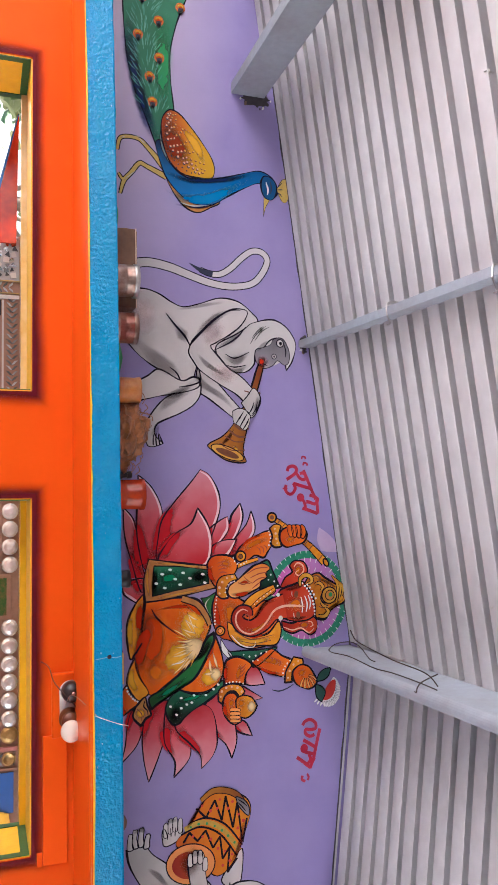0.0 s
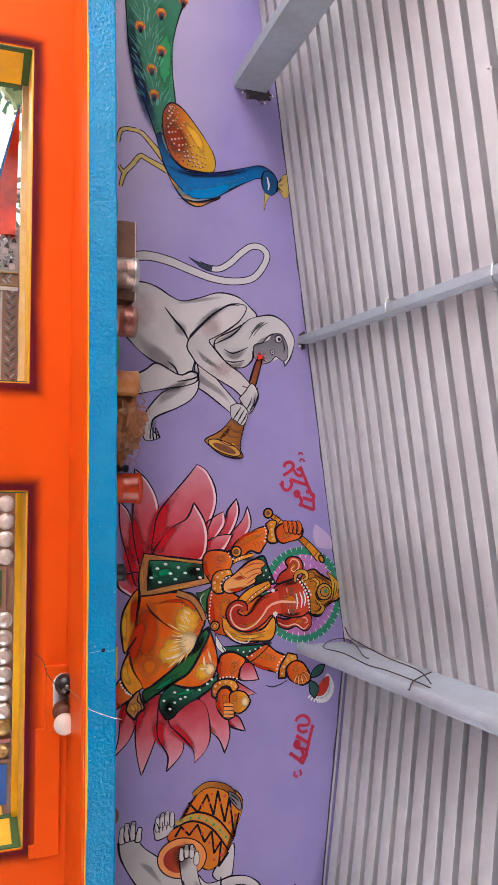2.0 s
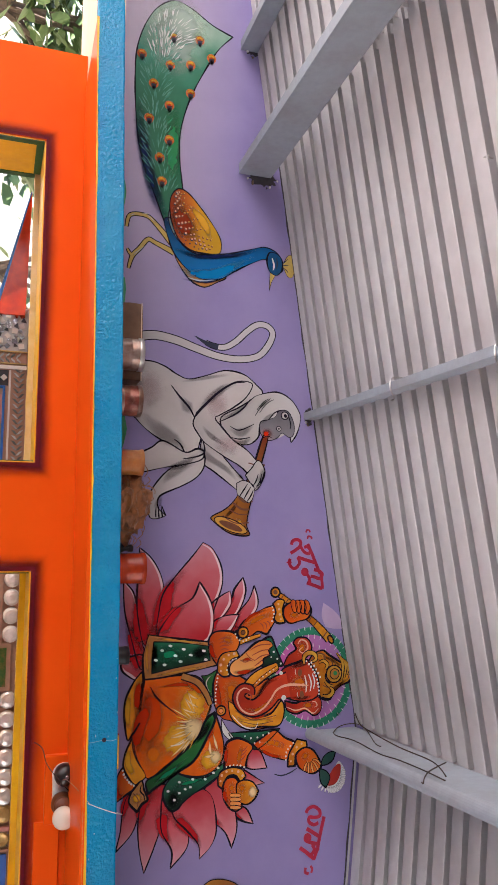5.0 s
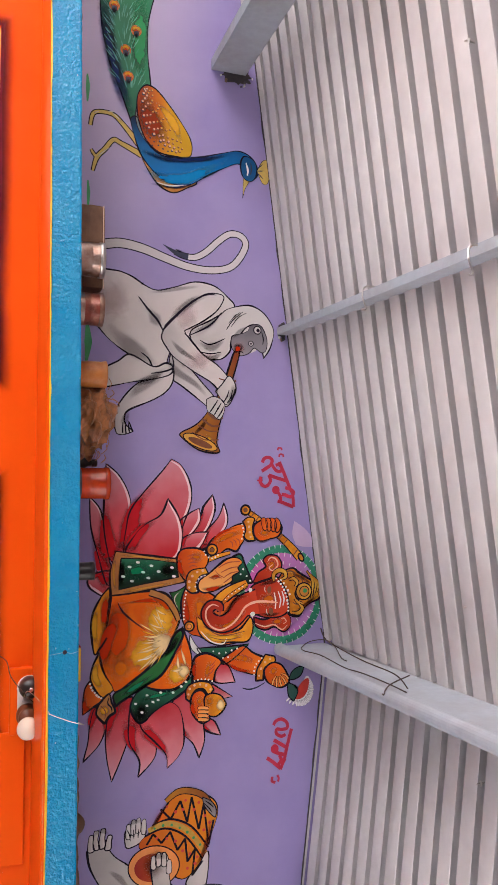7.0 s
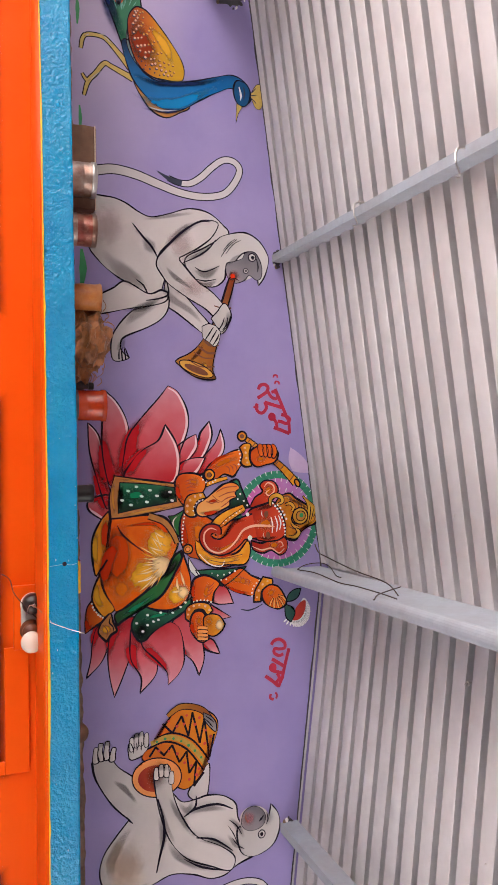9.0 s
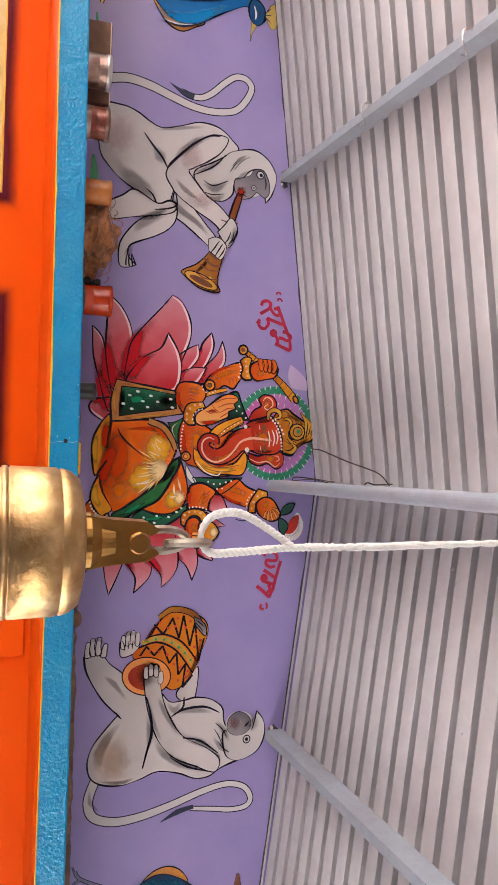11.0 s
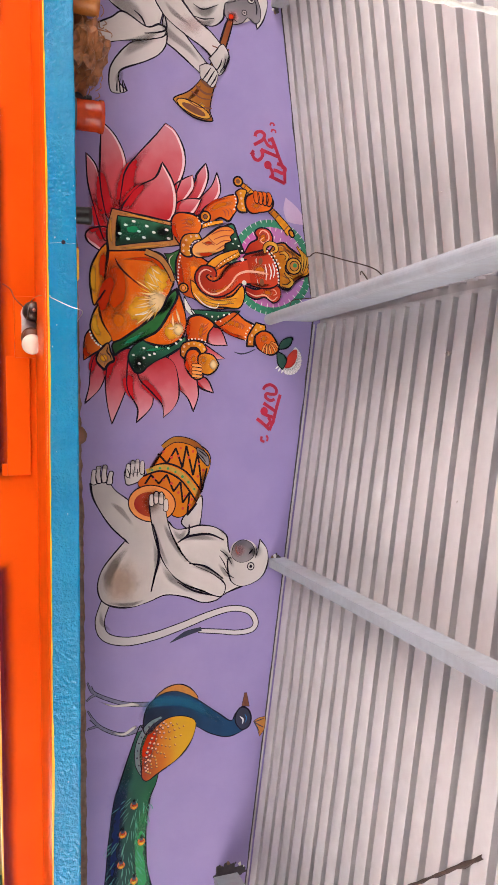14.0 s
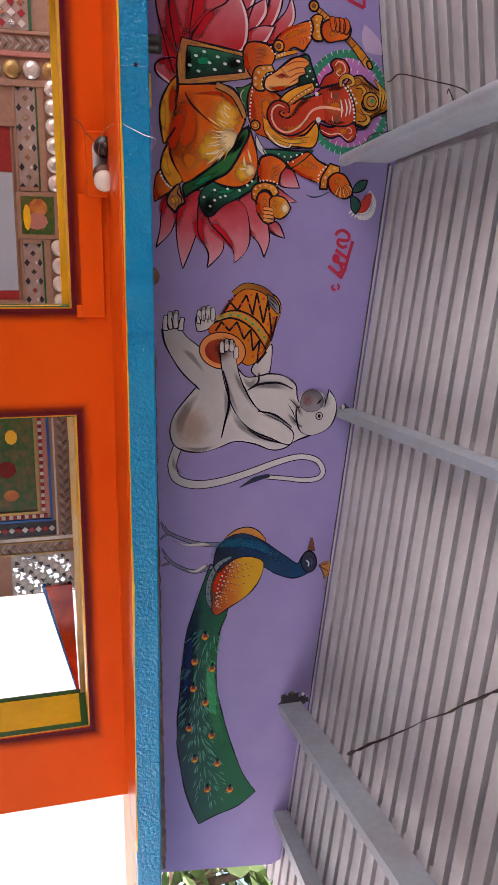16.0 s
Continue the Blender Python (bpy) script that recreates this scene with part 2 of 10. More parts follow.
# ---- orange wall with three openings below the ledge ----
OPENINGS = [(-1.0, -0.058), (0.229, 1.155), (1.453, 2.442)]
TOP, LOW_BACK = 1.772, 2.83
xs = [-1.29] + [v for pair in OPENINGS for v in pair] + [2.70]
zs = [0.0, 0.75, TOP, SLAB_LOW]
bm = bmesh.new()
grid = {(i, j, k): bm.verts.new((x, (LOW_Y, LOW_BACK)[k], z)) for i, x in enumerate(xs) for j, z in enumerate(zs) for k in (0, 1)}
solid = {(i, j) for i in range(len(xs) - 1) for j in range(3) if not (i % 2 == 1 and j == 1)}
for i, j in solid:
    for k in (0, 1):
        bm.faces.new([grid[q] for q in ((i, j, k), (i + 1, j, k), (i + 1, j + 1, k), (i, j + 1, k))])
    for di, dj, a, b in ((-1, 0, (i, j), (i, j + 1)), (1, 0, (i + 1, j), (i + 1, j + 1)), (0, -1, (i, j), (i + 1, j)), (0, 1, (i, j + 1), (i + 1, j + 1))):
        if (i + di, j + dj) not in solid:
            bm.faces.new([grid[(*a, 0)], grid[(*b, 0)], grid[(*b, 1)], grid[(*a, 1)]])
tagged(finish("wall_shrine", bm, ORANGE), "glossy orange painted wall with three shrine openings", "wall", kind="structure")

# unseen slab added to shade the shrine front, with a wall to carry it
tagged(finish("roof_shrine_added", box(-0.85, 2.6, 2.812, 6.0, 2.10, 2.22), CEMENT), "unseen cement slab added to keep the sun off the inner shrine", "roof", kind="structure")
tagged(finish("wall_back_added", box(-0.85, 2.6, 5.85, 5.98, -0.12, 2.099), CREAM), "plain cream back wall added to carry the slab over the inner shrine", "wall", kind="structure")

# ---- ledge slab ----
ledge = tagged(finish("ledge_slab", box(-2.3, 3.9, SLAB_Y + 0.004, WALL_Y + 0.11, SLAB_LOW, LEDGE - 0.003), CREAM), "cement ledge slab with a blue front edge", "ledge", kind="structure")


def edge_low(x):
    """The lower line of the blue edge, a little higher at mid span."""
    return 1.8885 - 0.004 * (x - 0.85) ** 2


bm = bmesh.new()
COLS = 420
rows = []
for i in range(COLS + 1):
    x = -2.3 + 6.2 * i / COLS
    low = edge_low(x) + 0.0022 * noise.noise((x * 3, 0, 1)) + 0.0018 * noise.noise((x * 16, 3, 0))
    high = 1.9555 - 0.0036 * (x - 0.8) ** 2 + 0.0015 * noise.noise((x * 9, 7, 2))
    rows.append([bm.verts.new((x, y, z)) for y, z in ((SLAB_Y + 0.02, low), (SLAB_Y + 0.001, low), (SLAB_Y, low + 0.003), (SLAB_Y, high - 0.004), (SLAB_Y + 0.002, high), (SLAB_Y + 0.02, high))])
for a, b in zip(rows, rows[1:]):
    for k in range(5):
        bm.faces.new((a[k], b[k], b[k + 1], a[k + 1]))
part("front_edge", bm, BLUE, ledge, "bright blue enamel front edge, uneven brush line")
bm = bmesh.new()
rows = []
for i in range(COLS + 1):
    x = -2.3 + 6.2 * i / COLS
    rows.append([bm.verts.new((x, y, LEDGE + 0.003 + h + (0.0 if k in (0,) else 0.004 * noise.noise((x * 14, y * 14, 0))))) for k, (y, h) in enumerate(((SLAB_Y + 0.02, -0.004), (SLAB_Y + 0.05, 0.0), (2.45, 0.002), (2.6, 0.004), (WALL_Y - 0.02, 0.006), (WALL_Y - 0.001, 0.018 + 0.008 * noise.noise((x * 22, 5, 5)))))])
for a, b in zip(rows, rows[1:]):
    for k in range(5):
        bm.faces.new((a[k], b[k], b[k + 1], a[k + 1]))
part("ledge_top", bm, CEMENT, ledge, "rough bare cement top with dirt")
bm = bmesh.new()
rows = []
for i in range(161):
    x = -1.175 + 3.82 * i / 160
    bulge = 0.0002 + 0.006 * max(0.0, noise.noise((x * 2.9, 9, 0)) + 0.08) + 0.0022 * max(0.0, noise.noise((x * 24, 1, 4)))
    rows.append([bm.verts.new((x, y, z)) for y, z in ((LOW_Y, SLAB_LOW - 0.004), (SLAB_Y + 0.012, min(SLAB_LOW - 0.004, edge_low(x) - 0.001)), (SLAB_Y - 0.002, edge_low(x) - 0.002), (SLAB_Y - 0.002, edge_low(x) + 0.0005 + bulge))])
for a, b in zip(rows, rows[1:]):
    for k in range(3):
        f = bm.faces.new((a[k], b[k], b[k + 1], a[k + 1]))
        f.material_index = 1 if k == 2 else 0
part("soffit_paint", bm, [ORANGE, YELLOW], ledge, "orange paint under the ledge with a yellow lip")


# bare strip at the foot of the mural wall, where the paint stops
bm, rows = bmesh.new(), []
for i in range(521):
    x = -1.65 + 4.74 * i / 520
    h = 2.003 + 0.013 * max(0.0, min(1.0, (x - 0.2) / 1.2)) + 0.004 * noise.noise((x * 8, 2, 6)) + 0.005 * noise.noise((x * 33, 4, 1)) - 0.006 * max(0.0, min(1.0, (0.2 - x)))
    out = 0.006 + 0.003 * noise.noise((x * 21, 8, 8))
    rows.append([bm.verts.new(p) for p in ((x, WALL_Y - 0.012, LEDGE + 0.004), (x, WALL_Y - 0.001 - out, LEDGE + 0.03), (x, WALL_Y - 0.001 - out * 0.8, h - 0.006), (x, WALL_Y + 0.001, h))])
for a, b in zip(rows, rows[1:]):
    for k in range(3):
        bm.faces.new((a[k], b[k], b[k + 1], a[k + 1]))
tagged(finish("baseboard", bm, CEMENT), "rough unpainted cement strip at the foot of the mural", "trim", kind="structure")


# ---- steel and sheets of the roof ----
FRONT = -2.4
WEST_WAVE, EAST_WAVE = (0.0695, 2.588), (0.0705, 2.543)


def sheet_profile(pitch):
    """One wave: a broad, slightly bellied pan and a narrow groove pressed up, wider at its top than at its mouth."""
    half = [(0.0, 0.042), (0.012, 0.0415), (0.0195, 0.037), (0.0215, 0.022), (0.0205, 0.007), (0.0126, 0.0018), (0.0118, -0.0012), (0.0140, -0.003)]
    half += [(0.0140 + (pitch / 2 - 0.0140) * k / 5, -0.003 - 0.0016 * math.sin(math.pi / 2 * k / 5)) for k in range(1, 6)]
    return [(-x, z) for x, z in half[:0:-1]] + half[:-1]


def sheet(name, x0, x1, y0, y1, drop, skew0, skew1, wave, label):
    """Corrugated sheets on one slope; the waves run down the slope."""
    bm, rows = bmesh.new(), []
    pitch, start = wave
    for k, off, height in [(k, off, z) for k in range(math.ceil((y0 - start) / pitch), int((y1 - start) / pitch) + 1) for off, z in sheet_profile(pitch)]:
        y = start + k * pitch + off
        row = []
        for i in range(17):
            a, b = x0 + skew0 * (WALL_Y - y), x1 + skew1 * (WALL_Y - y)
            x = a + (b - a) * i / 16
            sag = 0.003 * noise.noise((x * 1.5, y * 1.1, 3))
            wander = 0.003 * noise.noise((x * 1.1, k * 0.7, 5))
            row.append(bm.verts.new((x, y + wander, roof_at(x) + height - drop + sag)))
        rows.append(row)
    for a, b in zip(rows, rows[1:]):
        for k in range(16):
            bm.faces.new((a[k], a[k + 1], b[k + 1], b[k]))
    return tagged(finish(name, bm, TIN), label, "roof", kind="structure")


sheet("roof_west_low", -2.6, -1.165, FRONT, 3.4, 0.024, 0, 0.13, WEST_WAVE, "pale galvanised corrugated roof sheets at the eave")
sheet("roof_west", -1.32, 0.70, FRONT, 2.82, 0.0, 0.13, 0, WEST_WAVE, "pale galvanised corrugated roof sheets")
sheet("roof_east", 0.73, 2.74, FRONT, 2.82, 0.0, 0, -0.115, EAST_WAVE, "pale galvanised corrugated roof sheets with a lap")
sheet("roof_east_low", 2.585, 3.3, FRONT, 3.4, 0.024, -0.115, 0, EAST_WAVE, "pale galvanised corrugated roof sheets at the eave")

# unseen cap added to stop sun leaking between the two slopes
bm = bmesh.new()
add_prism(bm, [(RIDGE_X - 0.16, RIDGE_Z + 0.006), (RIDGE_X, RIDGE_Z + 0.03), (RIDGE_X + 0.16, RIDGE_Z + 0.006), (RIDGE_X + 0.16, RIDGE_Z + 0.009), (RIDGE_X, RIDGE_Z + 0.034), (RIDGE_X - 0.16, RIDGE_Z + 0.009)], FRONT, 2.85)
tagged(finish("ridge_leak_cap", bm, TIN), "unseen folded galvanised cap added to stop light leaking at the ridge", "roof", kind="structure")


def c_channel(x, z0, z1, width, y0, y1, facing=1, lip=0.012, thick=0.006, shear=0.0):
    """A lipped channel laid along y: web, two flanges, two lips."""
    bm = bmesh.new()
    a, b = (x, x + facing * width)
    lo, hi = min(a, b), max(a, b)
    web = (a - thick / 2, a + thick / 2)
    add_box(bm, *web, y0, y1, z0, z1, 0.0015)
    add_box(bm, lo, hi, y0 + 0.0005, y1 - 0.0005, z0 + 0.0003, z0 + thick, 0.0015)
    add_box(bm, lo, hi, y0 + 0.0005, y1 - 0.0005, z1 - thick, z1 - 0.0003, 0.0015)
    add_box(bm, b - thick / 2, b + thick / 2, y0 + 0.001, y1 - 0.001, z0 + 0.0006, z0 + lip, 0.0015)
    add_box(bm, b - thick / 2, b + thick / 2, y0 + 0.001, y1 - 0.001, z1 - lip, z1 - 0.0006, 0.0015)
    for v in bm.verts:
        v.co.x += shear * (WALL_Y - v.co.y)
    return bm


def tube_beam(x0, x1, y0, y1, z, width, height, round_off=0.005):
    """A square tube from the wall (x0, y0) towards the front (x1, y1)."""
    bm = bmesh.new()
    add_box(bm, -width / 2, width / 2, 0, 1, z, z + height, 0.0)
    for v in bm.verts:
        s = v.co.y
        v.co.y = y0 + (y1 - y0) * s
        v.co.x += x0 + (x1 - x0) * s
    edges = [e for e in bm.edges if abs(e.verts[0].co.y - e.verts[1].co.y) > 0.5]
    bmesh.ops.bevel(bm, geom=edges, offset=round_off, segments=4, affect="EDGES")
    return bm


def beam(name, bm, label):
    ob = thing(name, (0, 0, 0), label, "roof beam", "roof beams", "structure")
    part("steel_bar", bm, STEEL, ob)
    return ob


beam("roof_beam", tube_beam(-1.515, -1.50, WALL_Y + 0.02, FRONT, 2.398, 0.032, 0.06), "thin grey steel purlin by the eave")
beam("roof_beam", c_channel(-1.052, 2.388, 2.500, 0.030, FRONT, WALL_Y + 0.02, -1, shear=0.02), "deep grey steel channel beam with broken plaster round its end")
beam_w0 = beam("roof_beam", tube_beam(-0.25, 0.02, WALL_Y + 0.02, FRONT, 2.600, 0.022, 0.045), "slim grey steel purlin with wire ties")
bm = tube_beam(0.716, 0.585, WALL_Y + 0.02, FRONT, 2.598, 0.012, 0.150, 0.002)
add_tube(bm, [(0.719, WALL_Y + 0.02, 2.602), (0.588, FRONT, 2.602)], 0.018, 20)
beam_r = beam("roof_beam", bm, "grey steel ridge plate with a rounded lower rail and rusty wire on it")
beam("roof_beam", tube_beam(1.499, 1.371, WALL_Y + 0.02, FRONT, 2.603, 0.028, 0.055, 0.011), "slim rounded grey steel purlin")
beam("roof_beam", c_channel(2.522, 2.420, 2.500, 0.028, FRONT, WALL_Y + 0.02, 1, shear=-0.10), "deep grey steel channel beam below a lap of the sheets")
beam("roof_beam", tube_beam(2.965, 2.95, WALL_Y + 0.02, FRONT, 2.405, 0.045, 0.055), "thin grey steel purlin by the eave")

# dark strip for the shade in the joint between the mural and the roof sheets
for name, xa, xb in (("trim", -1.72, RIDGE_X), ("trim", RIDGE_X, 3.11)):
    bm, rows = bmesh.new(), []
    for i in range(161):
        x = xa + (xb - xa) * i / 160
        top = roof_at(x) - 0.004
        low = top - 0.0035 - 0.003 * noise.noise((x * 13, 3, 3))
        rows.append([bm.verts.new(q) for q in ((x, WALL_Y + 0.001, low), (x, WALL_Y - 0.003, low + 0.001), (x, WALL_Y - 0.003, top), (x, WALL_Y + 0.001, top))])
    for a, b in zip(rows, rows[1:]):
        for k in range(3):
            bm.faces.new((a[k], b[k], b[k + 1], a[k + 1]))
    tagged(finish(name, bm, GAP_SHADE_MORTAR), "dark strip painted as the shade in the joint under the roof sheets", "trim", kind="structure")


# ---- mural: flat painted shapes on the wall, each coat a hair proud of the one below ----
COAT = 0.00025
LAID = [0]


def coat_y(coat):
    """The depth of a coat; each stroke lies a trace over the last one of its coat."""
    LAID[0] = (LAID[0] + 1) % 45
    return -COAT * 2 * coat - 0.000005 * LAID[0]

FUR = shaded_paint("pale_grey_paint", (0.41, 0.37, 0.365), (0.62, 0.56, 0.55), axis=2, low=-0.15, high=0.55, streak=0.3, scale=9)
FUR_LIGHT = shaded_paint("white_grey_paint", (0.50, 0.46, 0.45), (0.66, 0.61, 0.59), axis=2, streak=0.3, scale=9)
FUR_GREY = shaded_paint("grey_paint", (0.12, 0.11, 0.13), (0.30, 0.27, 0.29), axis=0, streak=0.3)
PEACOCK_BLUE = shaded_paint("peacock_blue_paint", (0.003, 0.03, 0.10), (0.006, 0.15, 0.40), axis=0, low=0.1, high=0.8, mid=(0.004, 0.11, 0.31))
HEAD_BLUE = material("head_blue_paint", (0.006, 0.075, 0.20), (0.004, 0.045, 0.13), rough=0.5, bump=0.0, gloss=0.2, grain=40)
BLUE_LIGHT = material("bright_blue_paint", (0.014, 0.16, 0.36), (0.01, 0.11, 0.28), rough=0.5, bump=0.0, gloss=0.2, grain=40)
PEACOCK_NAVY = shaded_paint("navy_paint", (0.006, 0.012, 0.035), (0.010, 0.05, 0.13), axis=2, low=0.0, high=0.8, streak=0.3)
PEACOCK_DARK = material("midnight_paint", (0.006, 0.010, 0.035), (0.010, 0.02, 0.06), rough=0.45, bump=0.0)
# paler at its west end, where some of the glow is put into the paint
TAIL_PALE = shaded_paint("tail_green_paint", (0.42, 0.56, 0.44), (0.035, 0.19, 0.10), axis=0, low=0.05, high=0.45, mid=(0.06, 0.27, 0.17), streak=0.12, scale=14)
TAIL_DEEP = shaded_paint("deep_green_paint", (0.006, 0.03, 0.05), (0.008, 0.11, 0.045), axis=2, low=0.05, high=0.6, streak=0.2, scale=14)
FEATHER = material("pale_feather_paint", (0.12, 0.36, 0.28), (0.05, 0.24, 0.15), rough=0.5, bump=0.0)
FEATHER_DARK = material("dim_feather_paint", (0.05, 0.27, 0.18), (0.02, 0.15, 0.11), rough=0.5, bump=0.0)
SPOT_ORANGE = shaded_paint("eye_spot_paint", (0.70, 0.19, 0.04), (0.62, 0.12, 0.03), axis=0, streak=0.4, scale=60)
SPOT_GOLD = material("rim_gold_paint", (0.58, 0.30, 0.03), (0.48, 0.2, 0.02), rough=0.4, bump=0.0)
SPOT_RED = material("signal_red_paint", (0.50, 0.03, 0.015), (0.4, 0.02, 0.015), rough=0.45, bump=0.0)
CLOTH_CREAM = material("cream_dab_paint", (0.74, 0.56, 0.42), (0.66, 0.44, 0.30), rough=0.5, bump=0.0)
WING_GOLD = shaded_paint("wing_paint", (0.34, 0.05, 0.01), (0.62, 0.33, 0.012), axis=2, low=0.1, high=0.65, mid=(0.58, 0.15, 0.01), streak=0.15)
SCALE_PALE = material("scale_paint", (0.62, 0.34, 0.22), (0.66, 0.42, 0.28), rough=0.5, bump=0.0)
WING_TOP = material("wing_top_paint", (0.66, 0.38, 0.05), (0.58, 0.30, 0.03), rough=0.5, bump=0.0)
TEAL_SCALE = material("teal_grey_paint", (0.08, 0.15, 0.17), (0.16, 0.22, 0.24), rough=0.5, bump=0.0, grain=60)
CROWN_GOLD = shaded_paint("crown_gold_paint", (0.52, 0.20, 0.015), (0.80, 0.46, 0.05), axis=2, streak=0.5, scale=60)
BREAST_GOLD = material("ochre_paint", (0.50, 0.20, 0.02), (0.36, 0.11, 0.02), rough=0.45, bump=0.0, grain=90)
LEG_GOLD = material("yellow_ochre_paint", (0.55, 0.38, 0.08), (0.42, 0.27, 0.06), rough=0.5, bump=0.0, grain=120)
LEG_GREY = material("slate_paint", (0.16, 0.15, 0.24), (0.07, 0.07, 0.13), rough=0.5, bump=0.0, grain=90)
GRASS_PAINT = material("grass_green_paint", (0.03, 0.28, 0.09), (0.02, 0.2, 0.06), rough=0.5, bump=0.0)
HORN_GOLD = shaded_paint("horn_paint", (0.46, 0.19, 0.02), (0.22, 0.05, 0.015), axis=2, streak=0.3, scale=30)
HORN_BROWN = material("brown_paint", (0.13, 0.035, 0.012), (0.2, 0.06, 0.02), rough=0.45, bump=0.0, grain=90)
PETAL = shaded_paint("petal_paint", (0.66, 0.25, 0.29), (0.50, 0.012, 0.022), axis=0, low=0.0, high=1.0, mid=(0.60, 0.095, 0.12), streak=0.25, scale=16)
PETAL_LOW = shaded_paint("low_petal_paint", (0.46, 0.012, 0.022), (0.70, 0.30, 0.34), axis=0, low=0.0, high=0.9, mid=(0.58, 0.10, 0.13), streak=0.25, scale=16)
PETAL_RIM = material("petal_rim_paint", (0.72, 0.52, 0.55), (0.66, 0.42, 0.46), rough=0.5, bump=0.0)
HALO_GREEN = material("halo_green_paint", (0.01, 0.19, 0.10), (0.04, 0.26, 0.16), rough=0.5, bump=0.0, grain=70)
HALO_PINK = shaded_paint("halo_pink_paint", (0.60, 0.11, 0.42), (0.44, 0.24, 0.54), axis=2, streak=0.5, scale=20)
BROCADE = material("brocade_brown_paint", (0.42, 0.17, 0.03), (0.26, 0.08, 0.02), rough=0.45, bump=0.0, grain=60)
CLOTH_GREEN = shaded_paint("bottle_green_paint", (0.005, 0.02, 0.012), (0.02, 0.16, 0.085), axis=0, low=0.8, high=0.0, streak=0.4, scale=20)
SASH_GREEN = shaded_paint("sash_green_paint", (0.01, 0.06, 0.015), (0.03, 0.20, 0.05), axis=2, streak=0.4)
DOT_WHITE = material("white_dot_paint", (0.70, 0.68, 0.66), (0.6, 0.58, 0.6), rough=0.5, bump=0.0)
SKIN = shaded_paint("orange_body_paint", (0.50, 0.045, 0.002), (0.78, 0.165, 0.010), axis=2, low=0.0, high=0.9, streak=0.3, scale=20)
SKIN_LIGHT = shaded_paint("light_orange_paint", (0.80, 0.22, 0.02), (0.86, 0.42, 0.13), axis=0, streak=0.4)
PALE_SKIN = material("pale_pink_paint", (0.72, 0.40, 0.30), (0.66, 0.30, 0.20), rough=0.5, bump=0.0, gloss=0.2, grain=60)
SKIN_DEEP = material("red_brown_paint", (0.30, 0.04, 0.015), rough=0.5, bump=0.0)
SKIN_RED = shaded_paint("red_body_paint", (0.32, 0.014, 0.006), (0.58, 0.05, 0.016), axis=2, low=0.0, high=0.8, streak=0.4, scale=20)
GOLD = shaded_paint("gold_paint", (0.46, 0.10, 0.004), (0.82, 0.36, 0.015), axis=2, streak=0.6, scale=60)
BLADE = material("pale_lilac_paint", (0.46, 0.34, 0.50), (0.40, 0.28, 0.46), rough=0.5, bump=0.0)
LEAF_DARK = material("leaf_paint", (0.01, 0.06, 0.05), (0.02, 0.10, 0.06), rough=0.5, bump=0.0)
WORD_RED = material("word_red_paint", (0.44, 0.016, 0.05), (0.34, 0.012, 0.04), rough=0.4, bump=0.0, grain=60)
DRUM = shaded_paint("drum_paint", (0.60, 0.10, 0.004), (0.70, 0.25, 0.008), axis=2, streak=0.3)
DRUM_BAND = material("drum_band_paint", (0.46, 0.28, 0.03), (0.30, 0.18, 0.02), rough=0.5, bump=0.0, grain=120)
DRUM_RIM = material("drum_rim_paint", (0.70, 0.24, 0.05), (0.62, 0.18, 0.03), rough=0.45, bump=0.0)
DRUM_SKIN = shaded_paint("drum_skin_paint", (0.30, 0.015, 0.01), (0.58, 0.10, 0.02), axis=2, streak=0.3)


def ring_faces(bm, loop, y, width, closed, mat):
    """A painted line along a loop of points; width may be one number or one for each point."""
    n = len(loop)
    sides = []
    for i, p in enumerate(loop):
        a = loop[(i - 1) % n] if closed else loop[max(i - 1, 0)]
        b = loop[(i + 1) % n] if closed else loop[min(i + 1, n - 1)]
        d = (b - a)
        d = d.normalized() if d.length > 1e-9 else Vector((1, 0))
        w = (width[i] if isinstance(width, list) else width) / 2
        m = Vector((-d.y, d.x)) * w
        sides.append((bm.verts.new((p.x + m.x, y, p.y + m.y)), bm.verts.new((p.x - m.x, y, p.y - m.y))))
    for i in range(n if closed else n - 1):
        a, b = sides[i], sides[(i + 1) % n]
        f = bm.faces.new((a[0], b[0], b[1], a[1]))
        f.material_index = mat


def no_doubles(loop):
    out = []
    for p in loop:
        if not out or (p - out[-1]).length > 1e-4:
            out.append(p)
    if len(out) > 2 and (out[0] - out[-1]).length < 1e-4:
        out.pop()
    return out


def face_front(bm):
    for f in bm.faces:
        f.normal_update()
        if f.normal.y > 0:
            f.normal_flip()


def laid(name, bm, mats, parent, label):
    face_front(bm)
    me = bpy.data.meshes.new(name)
    bm.to_mesh(me)
    bm.free()
    for one in mats:
        me.materials.append(one)
    ob = new(name, me)
    ob.parent = parent
    if label:
        ob["label"] = label
    return ob


def paint(name, outline, mat, parent, coat, line=0.004, label=""):
    """A filled shape with a dark brushed outline. A point given twice is a sharp corner."""
    loop = no_doubles(smooth_line([Vector(p) for p in outline], 5, True))
    bm = bmesh.new()
    y = coat_y(coat)
    bm.faces.new([bm.verts.new((p.x, y, p.y)) for p in loop])
    if line:
        thick = [line * (0.6 + 0.6 * noise.noise((p.x * 14, p.y * 14, coat))) for p in loop]
        ring_faces(bm, loop, y - COAT * 0.9, thick, True, 1)
    return laid(name, bm, [mat, BLACK_LINE], parent, label)


